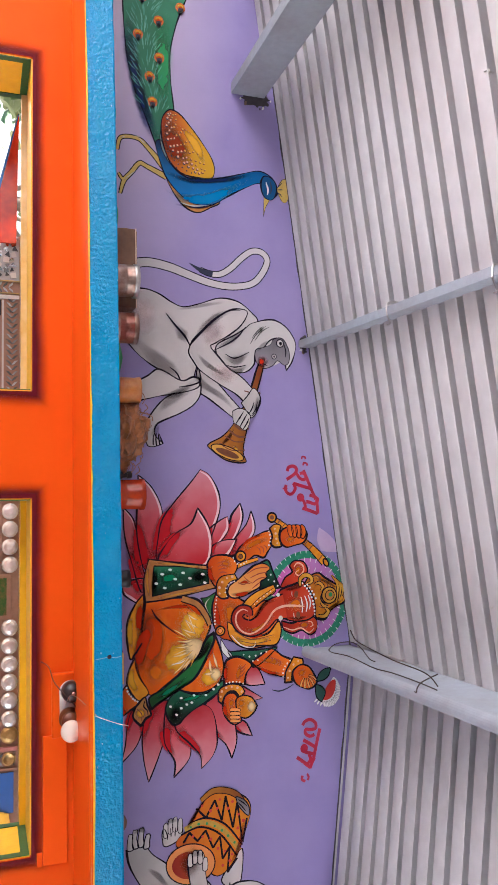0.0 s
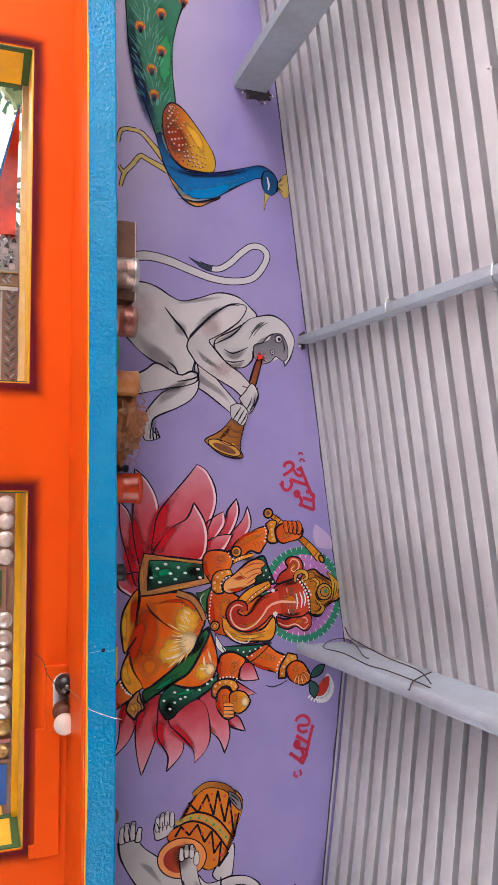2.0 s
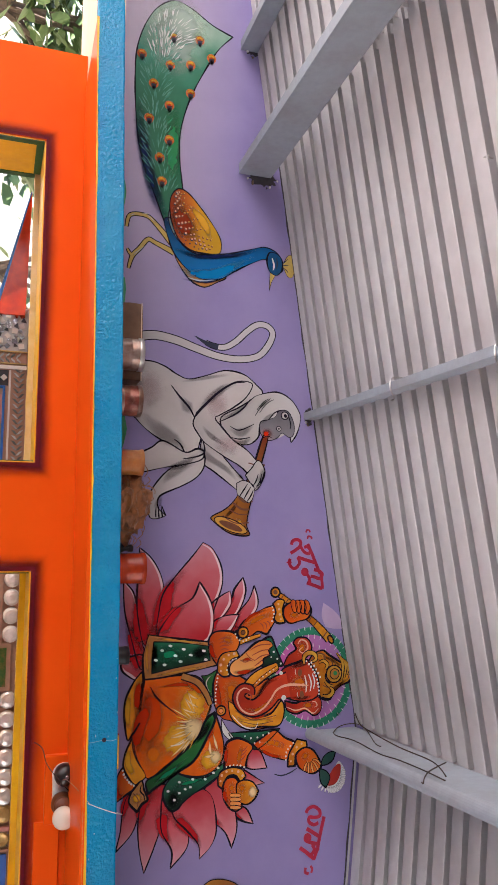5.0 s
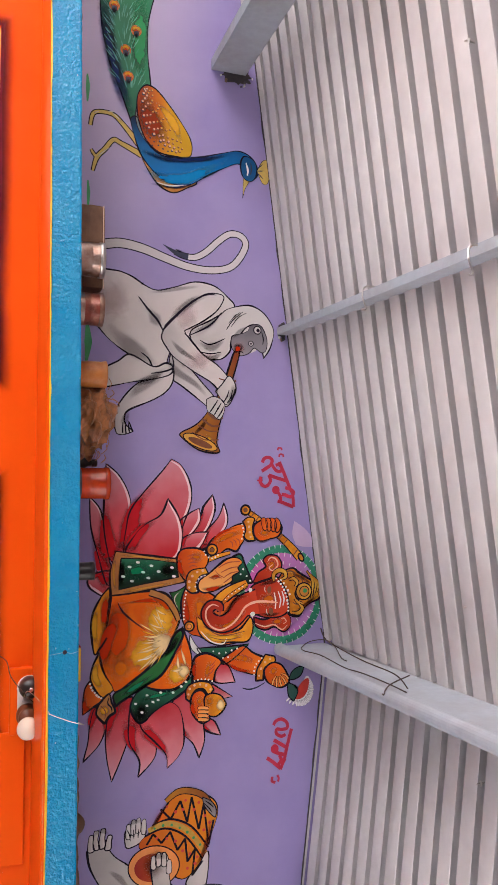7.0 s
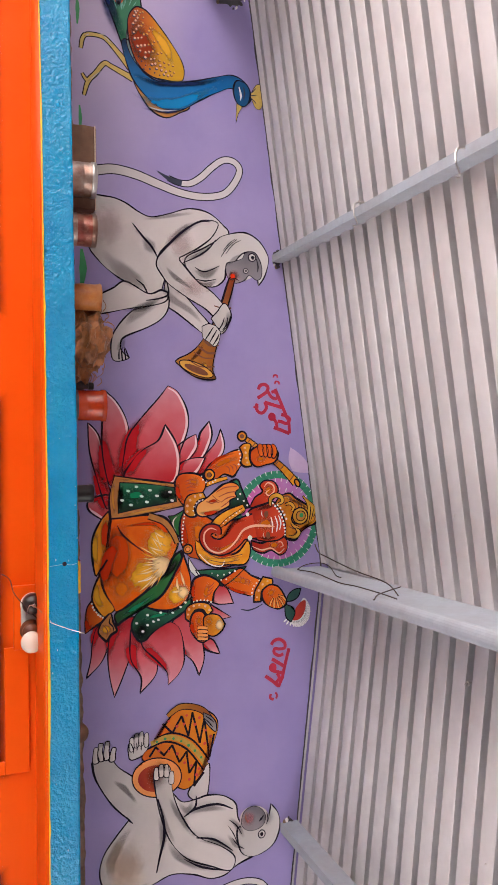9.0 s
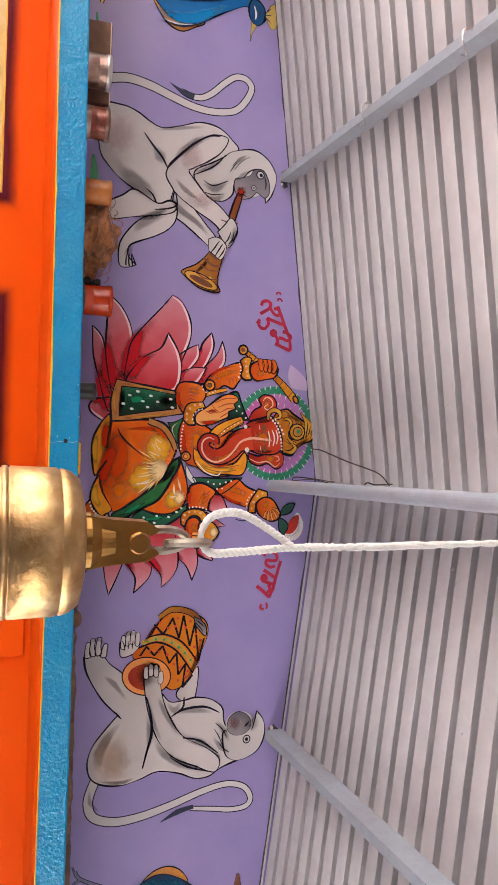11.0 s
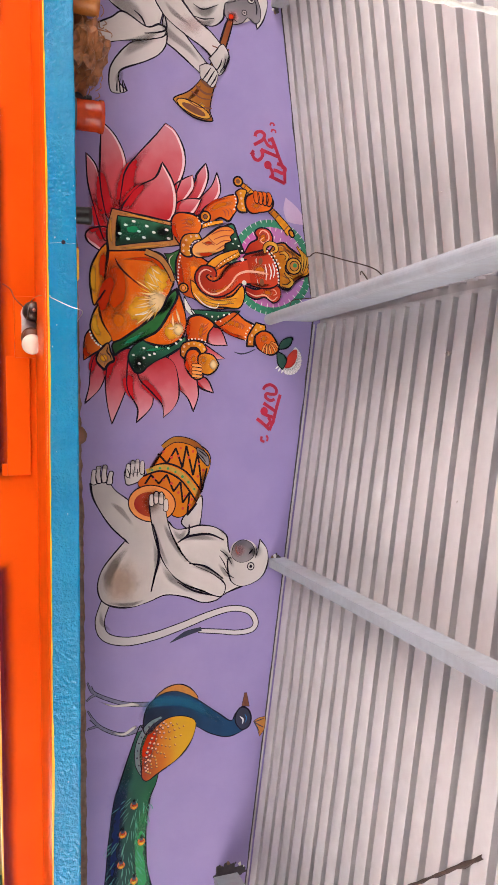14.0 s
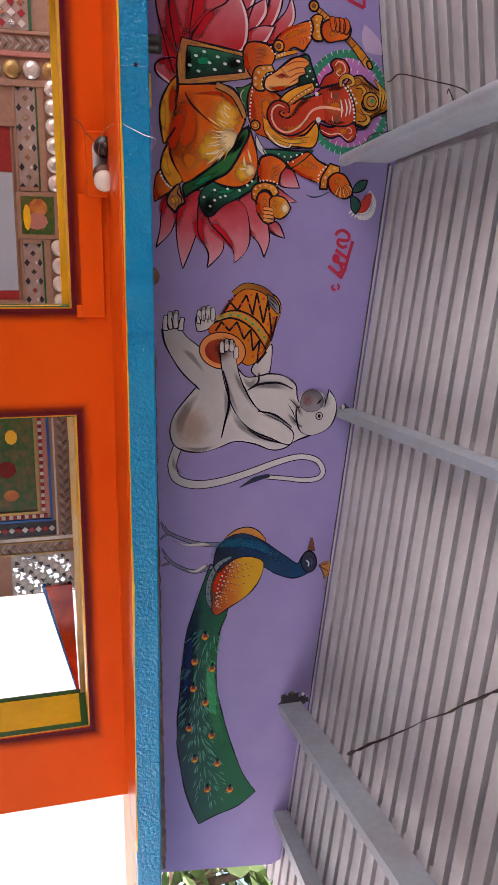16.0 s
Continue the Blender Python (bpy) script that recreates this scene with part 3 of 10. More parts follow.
def petal(outline, mat, parent, coat):
    """A lotus petal with a pale brushed rim inside its outline."""
    ob = paint("petal", outline, mat, parent, coat, 0.0065)
    loop = no_doubles(smooth_line([Vector(p) for p in outline], 5, True))
    mid = sum(loop, Vector((0, 0))) / len(loop)
    some = loop[: max(8, len(loop) // 2 - 2)]
    inner = [p + (mid - p).normalized() * 0.006 for p in some]
    bm = bmesh.new()
    n = len(inner)
    ring_faces(bm, inner, -COAT * 0.5, [0.0075 * math.sin(math.pi * (0.08 + 0.9 * i / n)) for i in range(n)], False, 0)
    shine = laid("pale_rim", bm, [PETAL_RIM], ob, "")
    shine.location.y = -COAT * 2 * coat
    half = loop[len(loop) // 2:]
    if mat is PETAL_LOW:
        half = half[::-1]
    inner = [(p.lerp(mid, 0.12).x, p.lerp(mid, 0.12).y) for p in half[:-3:3]]
    spread = max(0.02, (loop[0] - loop[len(loop) // 2]).length * 0.2)
    size = len(inner)
    soft("red_side", inner, [spread * (1.5 - 1.2 * k / (size - 1)) for k in range(size)], S_ROSE, ob, coat + 0.4)
    return ob


def brush(name, points, width, mat, parent, coat, line=0.0, label=""):
    """A brush stroke with a changing width, with a dark edge where line is given."""
    pts = [Vector(p) for p in points]
    steps = 6
    loop = smooth_line(pts, steps)
    if isinstance(width, list):
        wide = []
        for i in range(len(width) - 1):
            wide += [width[i] + (width[i + 1] - width[i]) * s / steps for s in range(steps)]
        wide.append(width[-1])
    else:
        wide = [width] * len(loop)
    bm = bmesh.new()
    y = coat_y(coat)
    ring_faces(bm, loop, y - COAT * 0.5, wide, False, 0)
    if line:
        ring_faces(bm, loop, y, [w + 2 * line for w in wide], False, 1)
    return laid(name, bm, [mat, BLACK_LINE], parent, label)


def oval(name, centre, rx, rz, turn, mat, parent, coat, line=0.003, label=""):
    c, s = math.cos(radians(turn)), math.sin(radians(turn))
    loop = []
    for k in range(40):
        u, v = rx * math.cos(k * math.pi / 20), rz * math.sin(k * math.pi / 20)
        # rx lies along the wall, rz upwards, before the turn
        loop.append(Vector((centre[0] + u * c - v * s, centre[1] + u * s + v * c)))
    bm = bmesh.new()
    y = coat_y(coat)
    bm.faces.new([bm.verts.new((p.x, y, p.y)) for p in loop])
    if line:
        ring_faces(bm, loop, y - COAT, line, True, 1)
    return laid(name, bm, [mat, BLACK_LINE], parent, label)


def dots(name, centres, rx, rz, mat, parent, coat, label=""):
    """Dabs of one colour."""
    bm = bmesh.new()
    y = coat_y(coat)
    for i, (x, z) in enumerate(centres):
        k0 = 0.85 + 0.3 * ((i * 37) % 10) / 10
        bm.faces.new([bm.verts.new((x + k0 * rx * math.cos(k * math.pi / 6), y, z + k0 * rz * math.sin(k * math.pi / 6))) for k in range(12)])
    ob = laid(name, bm, [mat], parent, label)
    ob["kind"] = "stuff"
    return ob


def soft_paint(name, colour, strength=0.8, scale=60.0):
    """Thin dry-brushed pigment that fades out towards the edge of its stroke."""
    m = bpy.data.materials.new(name)
    m.use_nodes = True
    nt = m.node_tree
    n, join = nt.nodes, nt.links.new
    b = n["Principled BSDF"]
    b.inputs["Base Color"].default_value = (*colour, 1)
    b.inputs["Roughness"].default_value, b.inputs["Specular IOR Level"].default_value = 0.6, 0.1
    attr = n.new("ShaderNodeAttribute")
    attr.attribute_name = "cover"
    geo, noi = n.new("ShaderNodeNewGeometry"), n.new("ShaderNodeTexNoise")
    noi.inputs["Scale"].default_value, noi.inputs["Detail"].default_value = scale, 4
    join(geo.outputs["Position"], noi.inputs["Vector"])
    add = n.new("ShaderNodeMath")
    add.operation = "MULTIPLY_ADD"
    join(noi.outputs[0], add.inputs[0])
    add.inputs[1].default_value = 0.5
    join(attr.outputs["Fac"], add.inputs[2])
    mr = n.new("ShaderNodeMapRange")
    mr.interpolation_type = "SMOOTHSTEP"
    mr.inputs[1].default_value, mr.inputs[2].default_value, mr.inputs[4].default_value = 0.25, 1.15, strength
    join(add.outputs[0], mr.inputs[0])
    clear, mix = n.new("ShaderNodeBsdfTransparent"), n.new("ShaderNodeMixShader")
    join(mr.outputs[0], mix.inputs[0])
    join(clear.outputs[0], mix.inputs[1])
    join(b.outputs[0], mix.inputs[2])
    join(mix.outputs[0], n["Material Output"].inputs["Surface"])
    return m


S_RED = soft_paint("soft_red", (0.46, 0.028, 0.005), 0.85)
S_ORANGE = soft_paint("soft_orange", (0.80, 0.22, 0.015), 0.55)
S_YELLOW = soft_paint("soft_yellow", (0.78, 0.40, 0.03), 0.85)
S_CREAM = soft_paint("soft_cream", (0.82, 0.62, 0.34), 0.85)
S_GOLD = soft_paint("soft_gold", (0.74, 0.34, 0.06), 0.7)
S_BLACK = soft_paint("soft_black", (0.008, 0.010, 0.010), 0.95)
S_BROWN = soft_paint("soft_brown", (0.14, 0.012, 0.006), 0.8)
S_GREEN = soft_paint("soft_green", (0.012, 0.20, 0.10), 0.8)
S_LEAF = soft_paint("soft_leaf_green", (0.05, 0.30, 0.12), 0.75)
S_PALE = soft_paint("soft_pale", (0.66, 0.62, 0.56), 0.8)
S_WHITE = soft_paint("soft_white", (0.80, 0.76, 0.76), 0.9)
S_GREY = soft_paint("soft_grey", (0.10, 0.09, 0.10), 0.45, 25.0)
S_TAN = soft_paint("soft_tan", (0.56, 0.33, 0.18), 0.4)
S_RED_ORANGE = soft_paint("soft_red_orange", (0.58, 0.06, 0.004), 0.75, 30.0)
S_MINT = soft_paint("soft_mint", (0.55, 0.66, 0.58), 0.6, 45.0)
S_ROSY = soft_paint("soft_rosy", (0.40, 0.13, 0.15), 0.6)
S_RED_BROWN = soft_paint("soft_red_brown", (0.30, 0.035, 0.012), 0.85)
S_SKY_DIM = soft_paint("soft_dim_blue", (0.012, 0.11, 0.22), 0.7)
S_PINK = soft_paint("soft_pink", (0.60, 0.40, 0.40), 0.4)
S_ROSE = soft_paint("soft_rose", (0.50, 0.014, 0.022), 0.85)
S_NAVY = soft_paint("soft_navy", (0.006, 0.016, 0.07), 0.9)
S_SKY = soft_paint("soft_sky_blue", (0.01, 0.22, 0.50), 0.75)
SKIRT_RED = material("skirt_red_paint", (0.58, 0.085, 0.006), (0.66, 0.13, 0.008), rough=0.55, gloss=0.1, bump=0.0, grain=30, mix=1.0)
CLOTH_OCHRE = material("cloth_ochre_paint", (0.62, 0.22, 0.014), (0.70, 0.30, 0.02), rough=0.55, gloss=0.1, bump=0.0, grain=40, mix=1.0)


def soft(name, points, width, mat, parent, coat, side=0):
    """A stroke that fades to both sides and to its ends; side: fades to one side only."""
    steps = 6
    line = smooth_line([Vector(p) for p in points], steps)
    n = len(line)
    if isinstance(width, list):
        wide = [width[i] + (width[i + 1] - width[i]) * k / steps for i in range(len(width) - 1) for k in range(steps)] + [width[-1]]
    else:
        wide = [width] * n
    bm = bmesh.new()
    cover = bm.verts.layers.float.new("cover")
    y = coat_y(coat)
    rows = []
    for i, p in enumerate(line):
        d = line[min(i + 1, n - 1)] - line[max(i - 1, 0)]
        d = d.normalized() if d.length > 1e-9 else Vector((1, 0))
        across = Vector((-d.y, d.x)) * wide[i] * 0.62
        ends = min(1.0, 2.6 * i / (n - 1), 2.6 * (n - 1 - i) / (n - 1))
        row = []
        for k in (-1.0, -0.5, 0.0, 0.5, 1.0):
            q = p + across * (k if not side else (k + 1) * side * 0.8)
            v = bm.verts.new((q.x, y, q.y))
            v[cover] = ends * ((1.0, 0.78, 0.0)[int(abs(k) * 2)] if not side else (1 - k) / 2)
            row.append(v)
        rows.append(row)
    for a, b in zip(rows, rows[1:]):
        for k in range(4):
            bm.faces.new((a[k], b[k], b[k + 1], a[k + 1]))
    return laid(name, bm, [mat], parent, "")


def soft_spot(name, centre, rx, rz, turn, mat, parent, coat):
    """A round dab that fades out from its middle."""
    c, s = math.cos(radians(turn)), math.sin(radians(turn))
    bm = bmesh.new()
    cover = bm.verts.layers.float.new("cover")
    y = coat_y(coat)
    mid = bm.verts.new((centre[0], y, centre[1]))
    mid[cover] = 0.85
    last = None
    for part_of, amount in ((0.3, 0.8), (0.6, 0.5), (0.9, 0.2), (1.25, -0.1)):
        ring = []
        for k in range(20):
            u, v = rx * part_of * math.cos(k * math.pi / 10), rz * part_of * math.sin(k * math.pi / 10)
            one = bm.verts.new((centre[0] + u * c - v * s, y, centre[1] + u * s + v * c))
            one[cover] = amount
            ring.append(one)
        for k in range(20):
            j = (k + 1) % 20
            bm.faces.new((mid, ring[k], ring[j]) if last is None else (last[k], ring[k], ring[j], last[j]))
        last = ring
    return laid(name, bm, [mat], parent, "")


def eye_spots(parent, centres, r, shift, coat):
    """Orange spots of a tail, each with a dark heart."""
    for x, z in centres:
        spot = oval("eye_spot", (x, z), r, r * 0.95, 0, SPOT_ORANGE, parent, coat, 0.0)
        soft_spot("spot_glow", (x - shift * 0.5, z), r * 0.75, r * 1.0, 0, S_YELLOW, spot, coat + 1)
        soft_spot("red_ring", (x + shift * 0.3, z), r * 0.8, r * 0.75, 0, S_RED, spot, coat + 2)
        oval("dark_heart", (x + shift, z), r * 0.55, r * 0.5, 0, PEACOCK_DARK, spot, coat + 3, 0.0)
        soft_spot("dark_tip", (x + shift * 1.7, z), r * 0.7, r * 0.5, 0, S_BLACK, spot, coat + 4)


def wing_scales(parent, low, high):
    """Rows of raised-looking scales across a wing: pale with dark rims by the low edge, brown and sparse by the high edge."""
    low, high = [smooth_line([Vector(p) for p in edge], 6) for edge in (low, high)]
    for row in range(7):
        lie = 0.06 + row * 0.105
        count = 11 - row
        centres = []
        for k in range(count):
            s = (k + 0.5 + 0.5 * (row % 2)) / (count + 0.5)
            a, c = low[int(s * (len(low) - 1))], high[int(s * (len(high) - 1))]
            centres.append(tuple(a.lerp(c, lie)))
        small = 0.0041 - 0.0002 * row
        rim = dots("scale_rim", [(x + 0.002, z - 0.001) for x, z in centres], small * 1.15, small * 1.15, HORN_BROWN if row else PEACOCK_DARK, parent, 8)
        row_ob = dots("scale_row", centres, small * 0.8, small * 0.8, (SCALE_PALE, SCALE_PALE, SCALE_PALE, SPOT_GOLD, SPOT_GOLD, WING_TOP, WING_TOP)[row], parent, 9)
        rim["kind"] = row_ob["kind"] = "stuff"


def rays(parent, centre, rx, rz, mat, coat):
    """Short white dashes round a halo, in three rings."""
    bm = bmesh.new()
    y = coat_y(coat)
    for ring, near, far in ((0, 0.98, 1.06), (1, 0.80, 0.90), (2, 0.62, 0.70)):
        count = 46 - 10 * ring
        for k in range(count):
            a = 2 * math.pi * (k + 0.3 * ring) / count
            d = Vector((rx * math.cos(a), rz * math.sin(a)))
            c = Vector(centre)
            ring_faces(bm, [c + d * near, c + d * (near + far) / 2, c + d * far], y, [0.0012, 0.003, 0.0012], False, 0)
    ob = laid("halo_dashes", bm, [mat], parent, "white dashes of the halo")
    ob["kind"] = "stuff"
    return ob


def feathers(parent, spine, reach, mat, coat, count):
    """Fine strokes that fan out from the middle of the tail."""
    rng = random.Random(len(spine) + count)
    line = smooth_line([Vector(p) for p in spine], 12)
    bm = bmesh.new()
    y = coat_y(coat)
    for _ in range(count):
        i = rng.randrange(2, len(line) - 2)
        d = (line[i + 1] - line[i - 1]).normalized()
        side = Vector((-d.y, d.x)) * rng.uniform(-1, 1)
        start = line[i] + side * reach * 0.8
        way = (d * 0.8 + side * 0.7).normalized() * rng.uniform(0.018, 0.034)
        ring_faces(bm, [start, start + way * 0.5 + side * 0.002, start + way], y, [0.0012, 0.0026, 0.0008], False, 0)
    ob = laid("feathering", bm, [mat], parent, "")
    ob["kind"] = "stuff"
    return ob


peacock_west = thing("peacock_painting", (-0.804, WALL_Y, 2.195), "painted green and blue peacock with a long pale tail", "painting")
paint("tail", [(0.005, -0.033), (-0.123, -0.084), (-0.224, -0.122), (-0.31, -0.14), (-0.408, -0.149), (-0.509, -0.153), (-0.613, -0.149), (-0.703, -0.126), (-0.781, -0.084), (-0.822, -0.026), (-0.806, 0.034), (-0.762, 0.104), (-0.735, 0.175), (-0.735, 0.175), (-0.675, 0.124), (-0.602, 0.084), (-0.497, 0.035), (-0.408, 0.007), (-0.334, -0.006), (-0.254, -0.005), (-0.176, 0.003), (-0.098, 0.009), (-0.018, -0.009)], TAIL_PALE, peacock_west, 1, 0.0065, "pale to deep green tail feathers")
feathers(peacock_west, [(-0.127, -0.056), (-0.262, -0.077), (-0.42, -0.088), (-0.566, -0.081), (-0.696, -0.063)], 0.055, FEATHER, 3, 70)
eye_spots(peacock_west, [(-0.605, -0.132), (-0.687, -0.028), (-0.695, 0.06), (-0.584, -0.039), (-0.598, 0.029), (-0.637, 0.1), (-0.508, -0.093), (-0.496, 0.029), (-0.44, -0.041), (-0.385, -0.106), (-0.32, -0.04), (-0.255, -0.071), (-0.175, -0.063)], 0.0165, 0.010, 4)
brush("leg", [(0.027, -0.029), (-0.027, -0.077), (-0.053, -0.11), (-0.05, -0.16), (-0.01, -0.172)], [0.0168, 0.0112, 0.0098, 0.0098, 0.007], LEG_GOLD, peacock_west, 1, 0.003)
brush("leg", [(0.057, -0.021), (0.031, -0.082), (0.024, -0.105), (0.056, -0.13), (0.083, -0.152), (0.125, -0.164)], [0.0168, 0.0112, 0.0112, 0.0112, 0.0112, 0.0056], LEG_GOLD, peacock_west, 1, 0.003)
brush("toe", [(0.083, -0.152), (0.073, -0.162), (0.061, -0.169)], [0.0098, 0.007, 0.0042], LEG_GOLD, peacock_west, 1, 0.003)
paint("breast", [(0.057, -0.021), (0.105, 0.001), (0.145, 0.035), (0.159, 0.076), (0.139, 0.117), (0.117, 0.147), (0.085, 0.094), (0.055, 0.019)], BREAST_GOLD, peacock_west, 2, 0.0065)
paint("body", [(-0.046, -0.055), (0.015, -0.04), (0.061, -0.021), (0.107, 0.02), (0.132, 0.066), (0.129, 0.123), (0.093, 0.18), (0.062, 0.233), (0.042, 0.284), (0.082, 0.312), (0.074, 0.34), (0.039, 0.339), (0.012, 0.317), (0.001, 0.279), (0.015, 0.229), (0.037, 0.161), (0.049, 0.104), (0.049, 0.038), (0.011, -0.009), (-0.053, -0.033)], PEACOCK_BLUE, peacock_west, 3, 0.0065)
paint("wing", [(-0.131, -0.032), (-0.158, -0.01), (-0.149, 0.022), (-0.109, 0.06), (-0.06, 0.098), (-0.016, 0.125), (0.018, 0.132), (0.045, 0.121), (0.048, 0.075), (0.041, 0.029), (0.009, -0.009), (-0.042, -0.03), (-0.091, -0.037)], WING_GOLD, peacock_west, 4, 0.0065, "gold wing with red scales")
paint("head", [(0.016, 0.297), (0.021, 0.325), (0.045, 0.34), (0.079, 0.334), (0.093, 0.316), (0.08, 0.294), (0.045, 0.286)], HEAD_BLUE, peacock_west, 5, 0.0065)
brush("pale_mark", [(0.035, 0.304), (0.058, 0.31), (0.076, 0.308)], [0.003, 0.007, 0.003], DOT_WHITE, peacock_west, 6, 0.0)
brush("dark_mark", [(0.033, 0.319), (0.053, 0.322), (0.071, 0.318)], [0.002, 0.006, 0.002], PEACOCK_DARK, peacock_west, 6, 0.0)
paint("beak", [(0.086, 0.296), (0.086, 0.296), (0.091, 0.314), (0.118, 0.301), (0.149, 0.293), (0.149, 0.293)], LEG_GOLD, peacock_west, 4, 0.002)
paint("crest", [(0.055, 0.34), (0.055, 0.34), (0.022, 0.359), (0.02, 0.375), (0.054, 0.381), (0.09, 0.376), (0.092, 0.358)], LEG_GOLD, peacock_west, 4, 0.002)
brush("grass", [(-0.162, -0.182), (-0.123, -0.18), (-0.079, -0.181)], [0.004, 0.012, 0.004], GRASS_PAINT, peacock_west, 1, 0.0)
brush("grass", [(0.155, -0.177), (0.191, -0.175), (0.237, -0.176)], [0.004, 0.01, 0.004], GRASS_PAINT, peacock_west, 1, 0.0)

soft("tail_dark", [(-0.449, -0.14), (-0.344, -0.131), (-0.224, -0.11), (-0.114, -0.078), (-0.023, -0.036)], [0.0442, 0.0442, 0.0408, 0.0442, 0.0272], S_NAVY, peacock_west, 3)
soft("tail_green", [(-0.474, -0.028), (-0.347, -0.028), (-0.239, -0.03), (-0.159, -0.026)], [0.0442, 0.051, 0.0442, 0.017], S_LEAF, peacock_west, 3)
soft("neck_light", [(0.096, -0.027), (0.117, 0.035), (0.113, 0.107), (0.074, 0.181), (0.027, 0.257)], [0.0068, 0.0306, 0.0374, 0.0272, 0.0068], S_SKY, peacock_west, 5)
soft("neck_dark", [(0.039, -0.036), (0.059, 0.053), (0.04, 0.181), (0.012, 0.26)], [0.0102, 0.0204, 0.017, 0.0085], S_NAVY, peacock_west, 5)
soft("neck_dark", [(0.14, 0.0), (0.142, 0.08), (0.12, 0.153)], [0.0051, 0.0119, 0.0051], S_NAVY, peacock_west, 5)
soft("neck_rim", [(0.13, 0.008), (0.14, 0.062), (0.129, 0.126)], [0.0025, 0.0051, 0.0025], S_PALE, peacock_west, 6)
soft("wing_red", [(-0.135, -0.01), (-0.073, -0.004), (-0.023, 0.021), (0.015, 0.062)], [0.0306, 0.0646, 0.068, 0.0238], S_RED_BROWN, peacock_west, 6)
brush("wing_rim", [(-0.105, -0.029), (-0.068, -0.034), (-0.029, -0.025), (0.007, -0.001), (0.033, 0.035), (0.045, 0.08)], [0.0051, 0.0119, 0.017, 0.0204, 0.017, 0.0051], TEAL_SCALE, peacock_west, 3, 0.002)
dots("rim_mark", [(-0.023, -0.017), (-0.01, -0.006), (0.003, 0.003), (0.013, 0.015), (0.022, 0.028), (0.031, 0.042), (0.036, 0.057), (-0.004, -0.022), (0.011, -0.008), (0.025, 0.01)], 0.0026, 0.0026, PEACOCK_DARK, peacock_west, 8)
soft("wing_light", [(-0.113, 0.021), (-0.058, 0.071), (0.001, 0.098)], [0.0102, 0.0306, 0.0102], S_YELLOW, peacock_west, 6)
wing_scales(peacock_west, [(-0.148, -0.015), (-0.105, -0.024), (-0.053, -0.02), (-0.015, 0.003), (0.018, 0.044), (0.041, 0.085)], [(-0.157, 0.013), (-0.12, 0.044), (-0.081, 0.08), (-0.046, 0.107), (-0.008, 0.122), (0.028, 0.126)])
soft("leg_light", [(-0.058, -0.131), (-0.06, -0.106), (-0.058, -0.106)], [0.0017, 0.0034, 0.0017], S_PALE, peacock_west, 3)
soft("leg_light", [(-0.045, -0.165), (-0.053, -0.15), (-0.051, -0.15)], [0.0017, 0.0034, 0.0017], S_PALE, peacock_west, 3)
soft("leg_light", [(0.085, -0.153), (0.067, -0.136), (0.04, -0.105)], [0.0017, 0.0034, 0.0017], S_PALE, peacock_west, 3)
soft("leg_light", [(-0.061, -0.113), (-0.046, -0.095), (-0.034, -0.081)], [0.0017, 0.0034, 0.0017], S_PALE, peacock_west, 3)
brush("crest_stem", [(0.052, 0.339), (0.04, 0.351), (0.031, 0.359)], [0.0017, 0.0034, 0.0017], PEACOCK_DARK, peacock_west, 5, 0.0)
brush("crest_stem", [(0.056, 0.339), (0.054, 0.353), (0.053, 0.361)], [0.0017, 0.0034, 0.0017], PEACOCK_DARK, peacock_west, 5, 0.0)
brush("crest_stem", [(0.062, 0.339), (0.069, 0.351), (0.078, 0.359)], [0.0017, 0.0034, 0.0017], PEACOCK_DARK, peacock_west, 5, 0.0)
# pale tail end, partly the glow from the west put into the paint
soft_spot("pale_patch", (-0.69, -0.02), 0.15, 0.11, 0, S_MINT, peacock_west, 3)
soft_spot("pale_patch", (-0.74, 0.0), 0.10, 0.085, 0, S_MINT, peacock_west, 4)
feathers(peacock_west, [(-0.60, -0.06), (-0.66, -0.05), (-0.71, -0.03), (-0.76, 0.0)], 0.07, DOT_WHITE, 5, 90)
feathers(peacock_west, [(-0.127, -0.056), (-0.262, -0.077), (-0.42, -0.088), (-0.566, -0.081), (-0.72, -0.04)], 0.05, FEATHER, 4, 110)
feathers(peacock_west, [(-0.15, -0.06), (-0.30, -0.08), (-0.45, -0.085), (-0.60, -0.07), (-0.70, -0.02)], 0.05, FEATHER_DARK, 4, 120)

monkey_west = thing("monkey_painting", (-0.238, WALL_Y, 2.259), "painted pale grey monkey figure blowing a gold horn", "painting")
brush("tail", [(-0.226, -0.204), (-0.237, -0.147), (-0.228, -0.081), (-0.207, -0.015), (-0.187, 0.054), (-0.182, 0.123), (-0.196, 0.186), (-0.233, 0.222), (-0.275, 0.239), (-0.299, 0.221), (-0.3, 0.187), (-0.274, 0.151), (-0.239, 0.115), (-0.218, 0.08), (-0.218, 0.045), (-0.228, 0.016)], [0.026, 0.025, 0.024, 0.022, 0.02, 0.019, 0.018, 0.018, 0.017, 0.017, 0.017, 0.017, 0.017, 0.016, 0.015, 0.012], FUR, monkey_west, 1, 0.003)
brush("tail_tuft", [(-0.216, 0.057), (-0.225, 0.02), (-0.246, -0.019)], [0.018, 0.014, 0.001], PEACOCK_DARK, monkey_west, 2, 0.0)
paint("far_arm", [(0.075, 0.008), (0.089, 0.042), (0.122, 0.067), (0.162, 0.102), (0.195, 0.133), (0.228, 0.157), (0.255, 0.164), (0.272, 0.15), (0.241, 0.127), (0.213, 0.092), (0.175, 0.041), (0.15, 0.004), (0.117, -0.001)], FUR, monkey_west, 2, 0.0065)
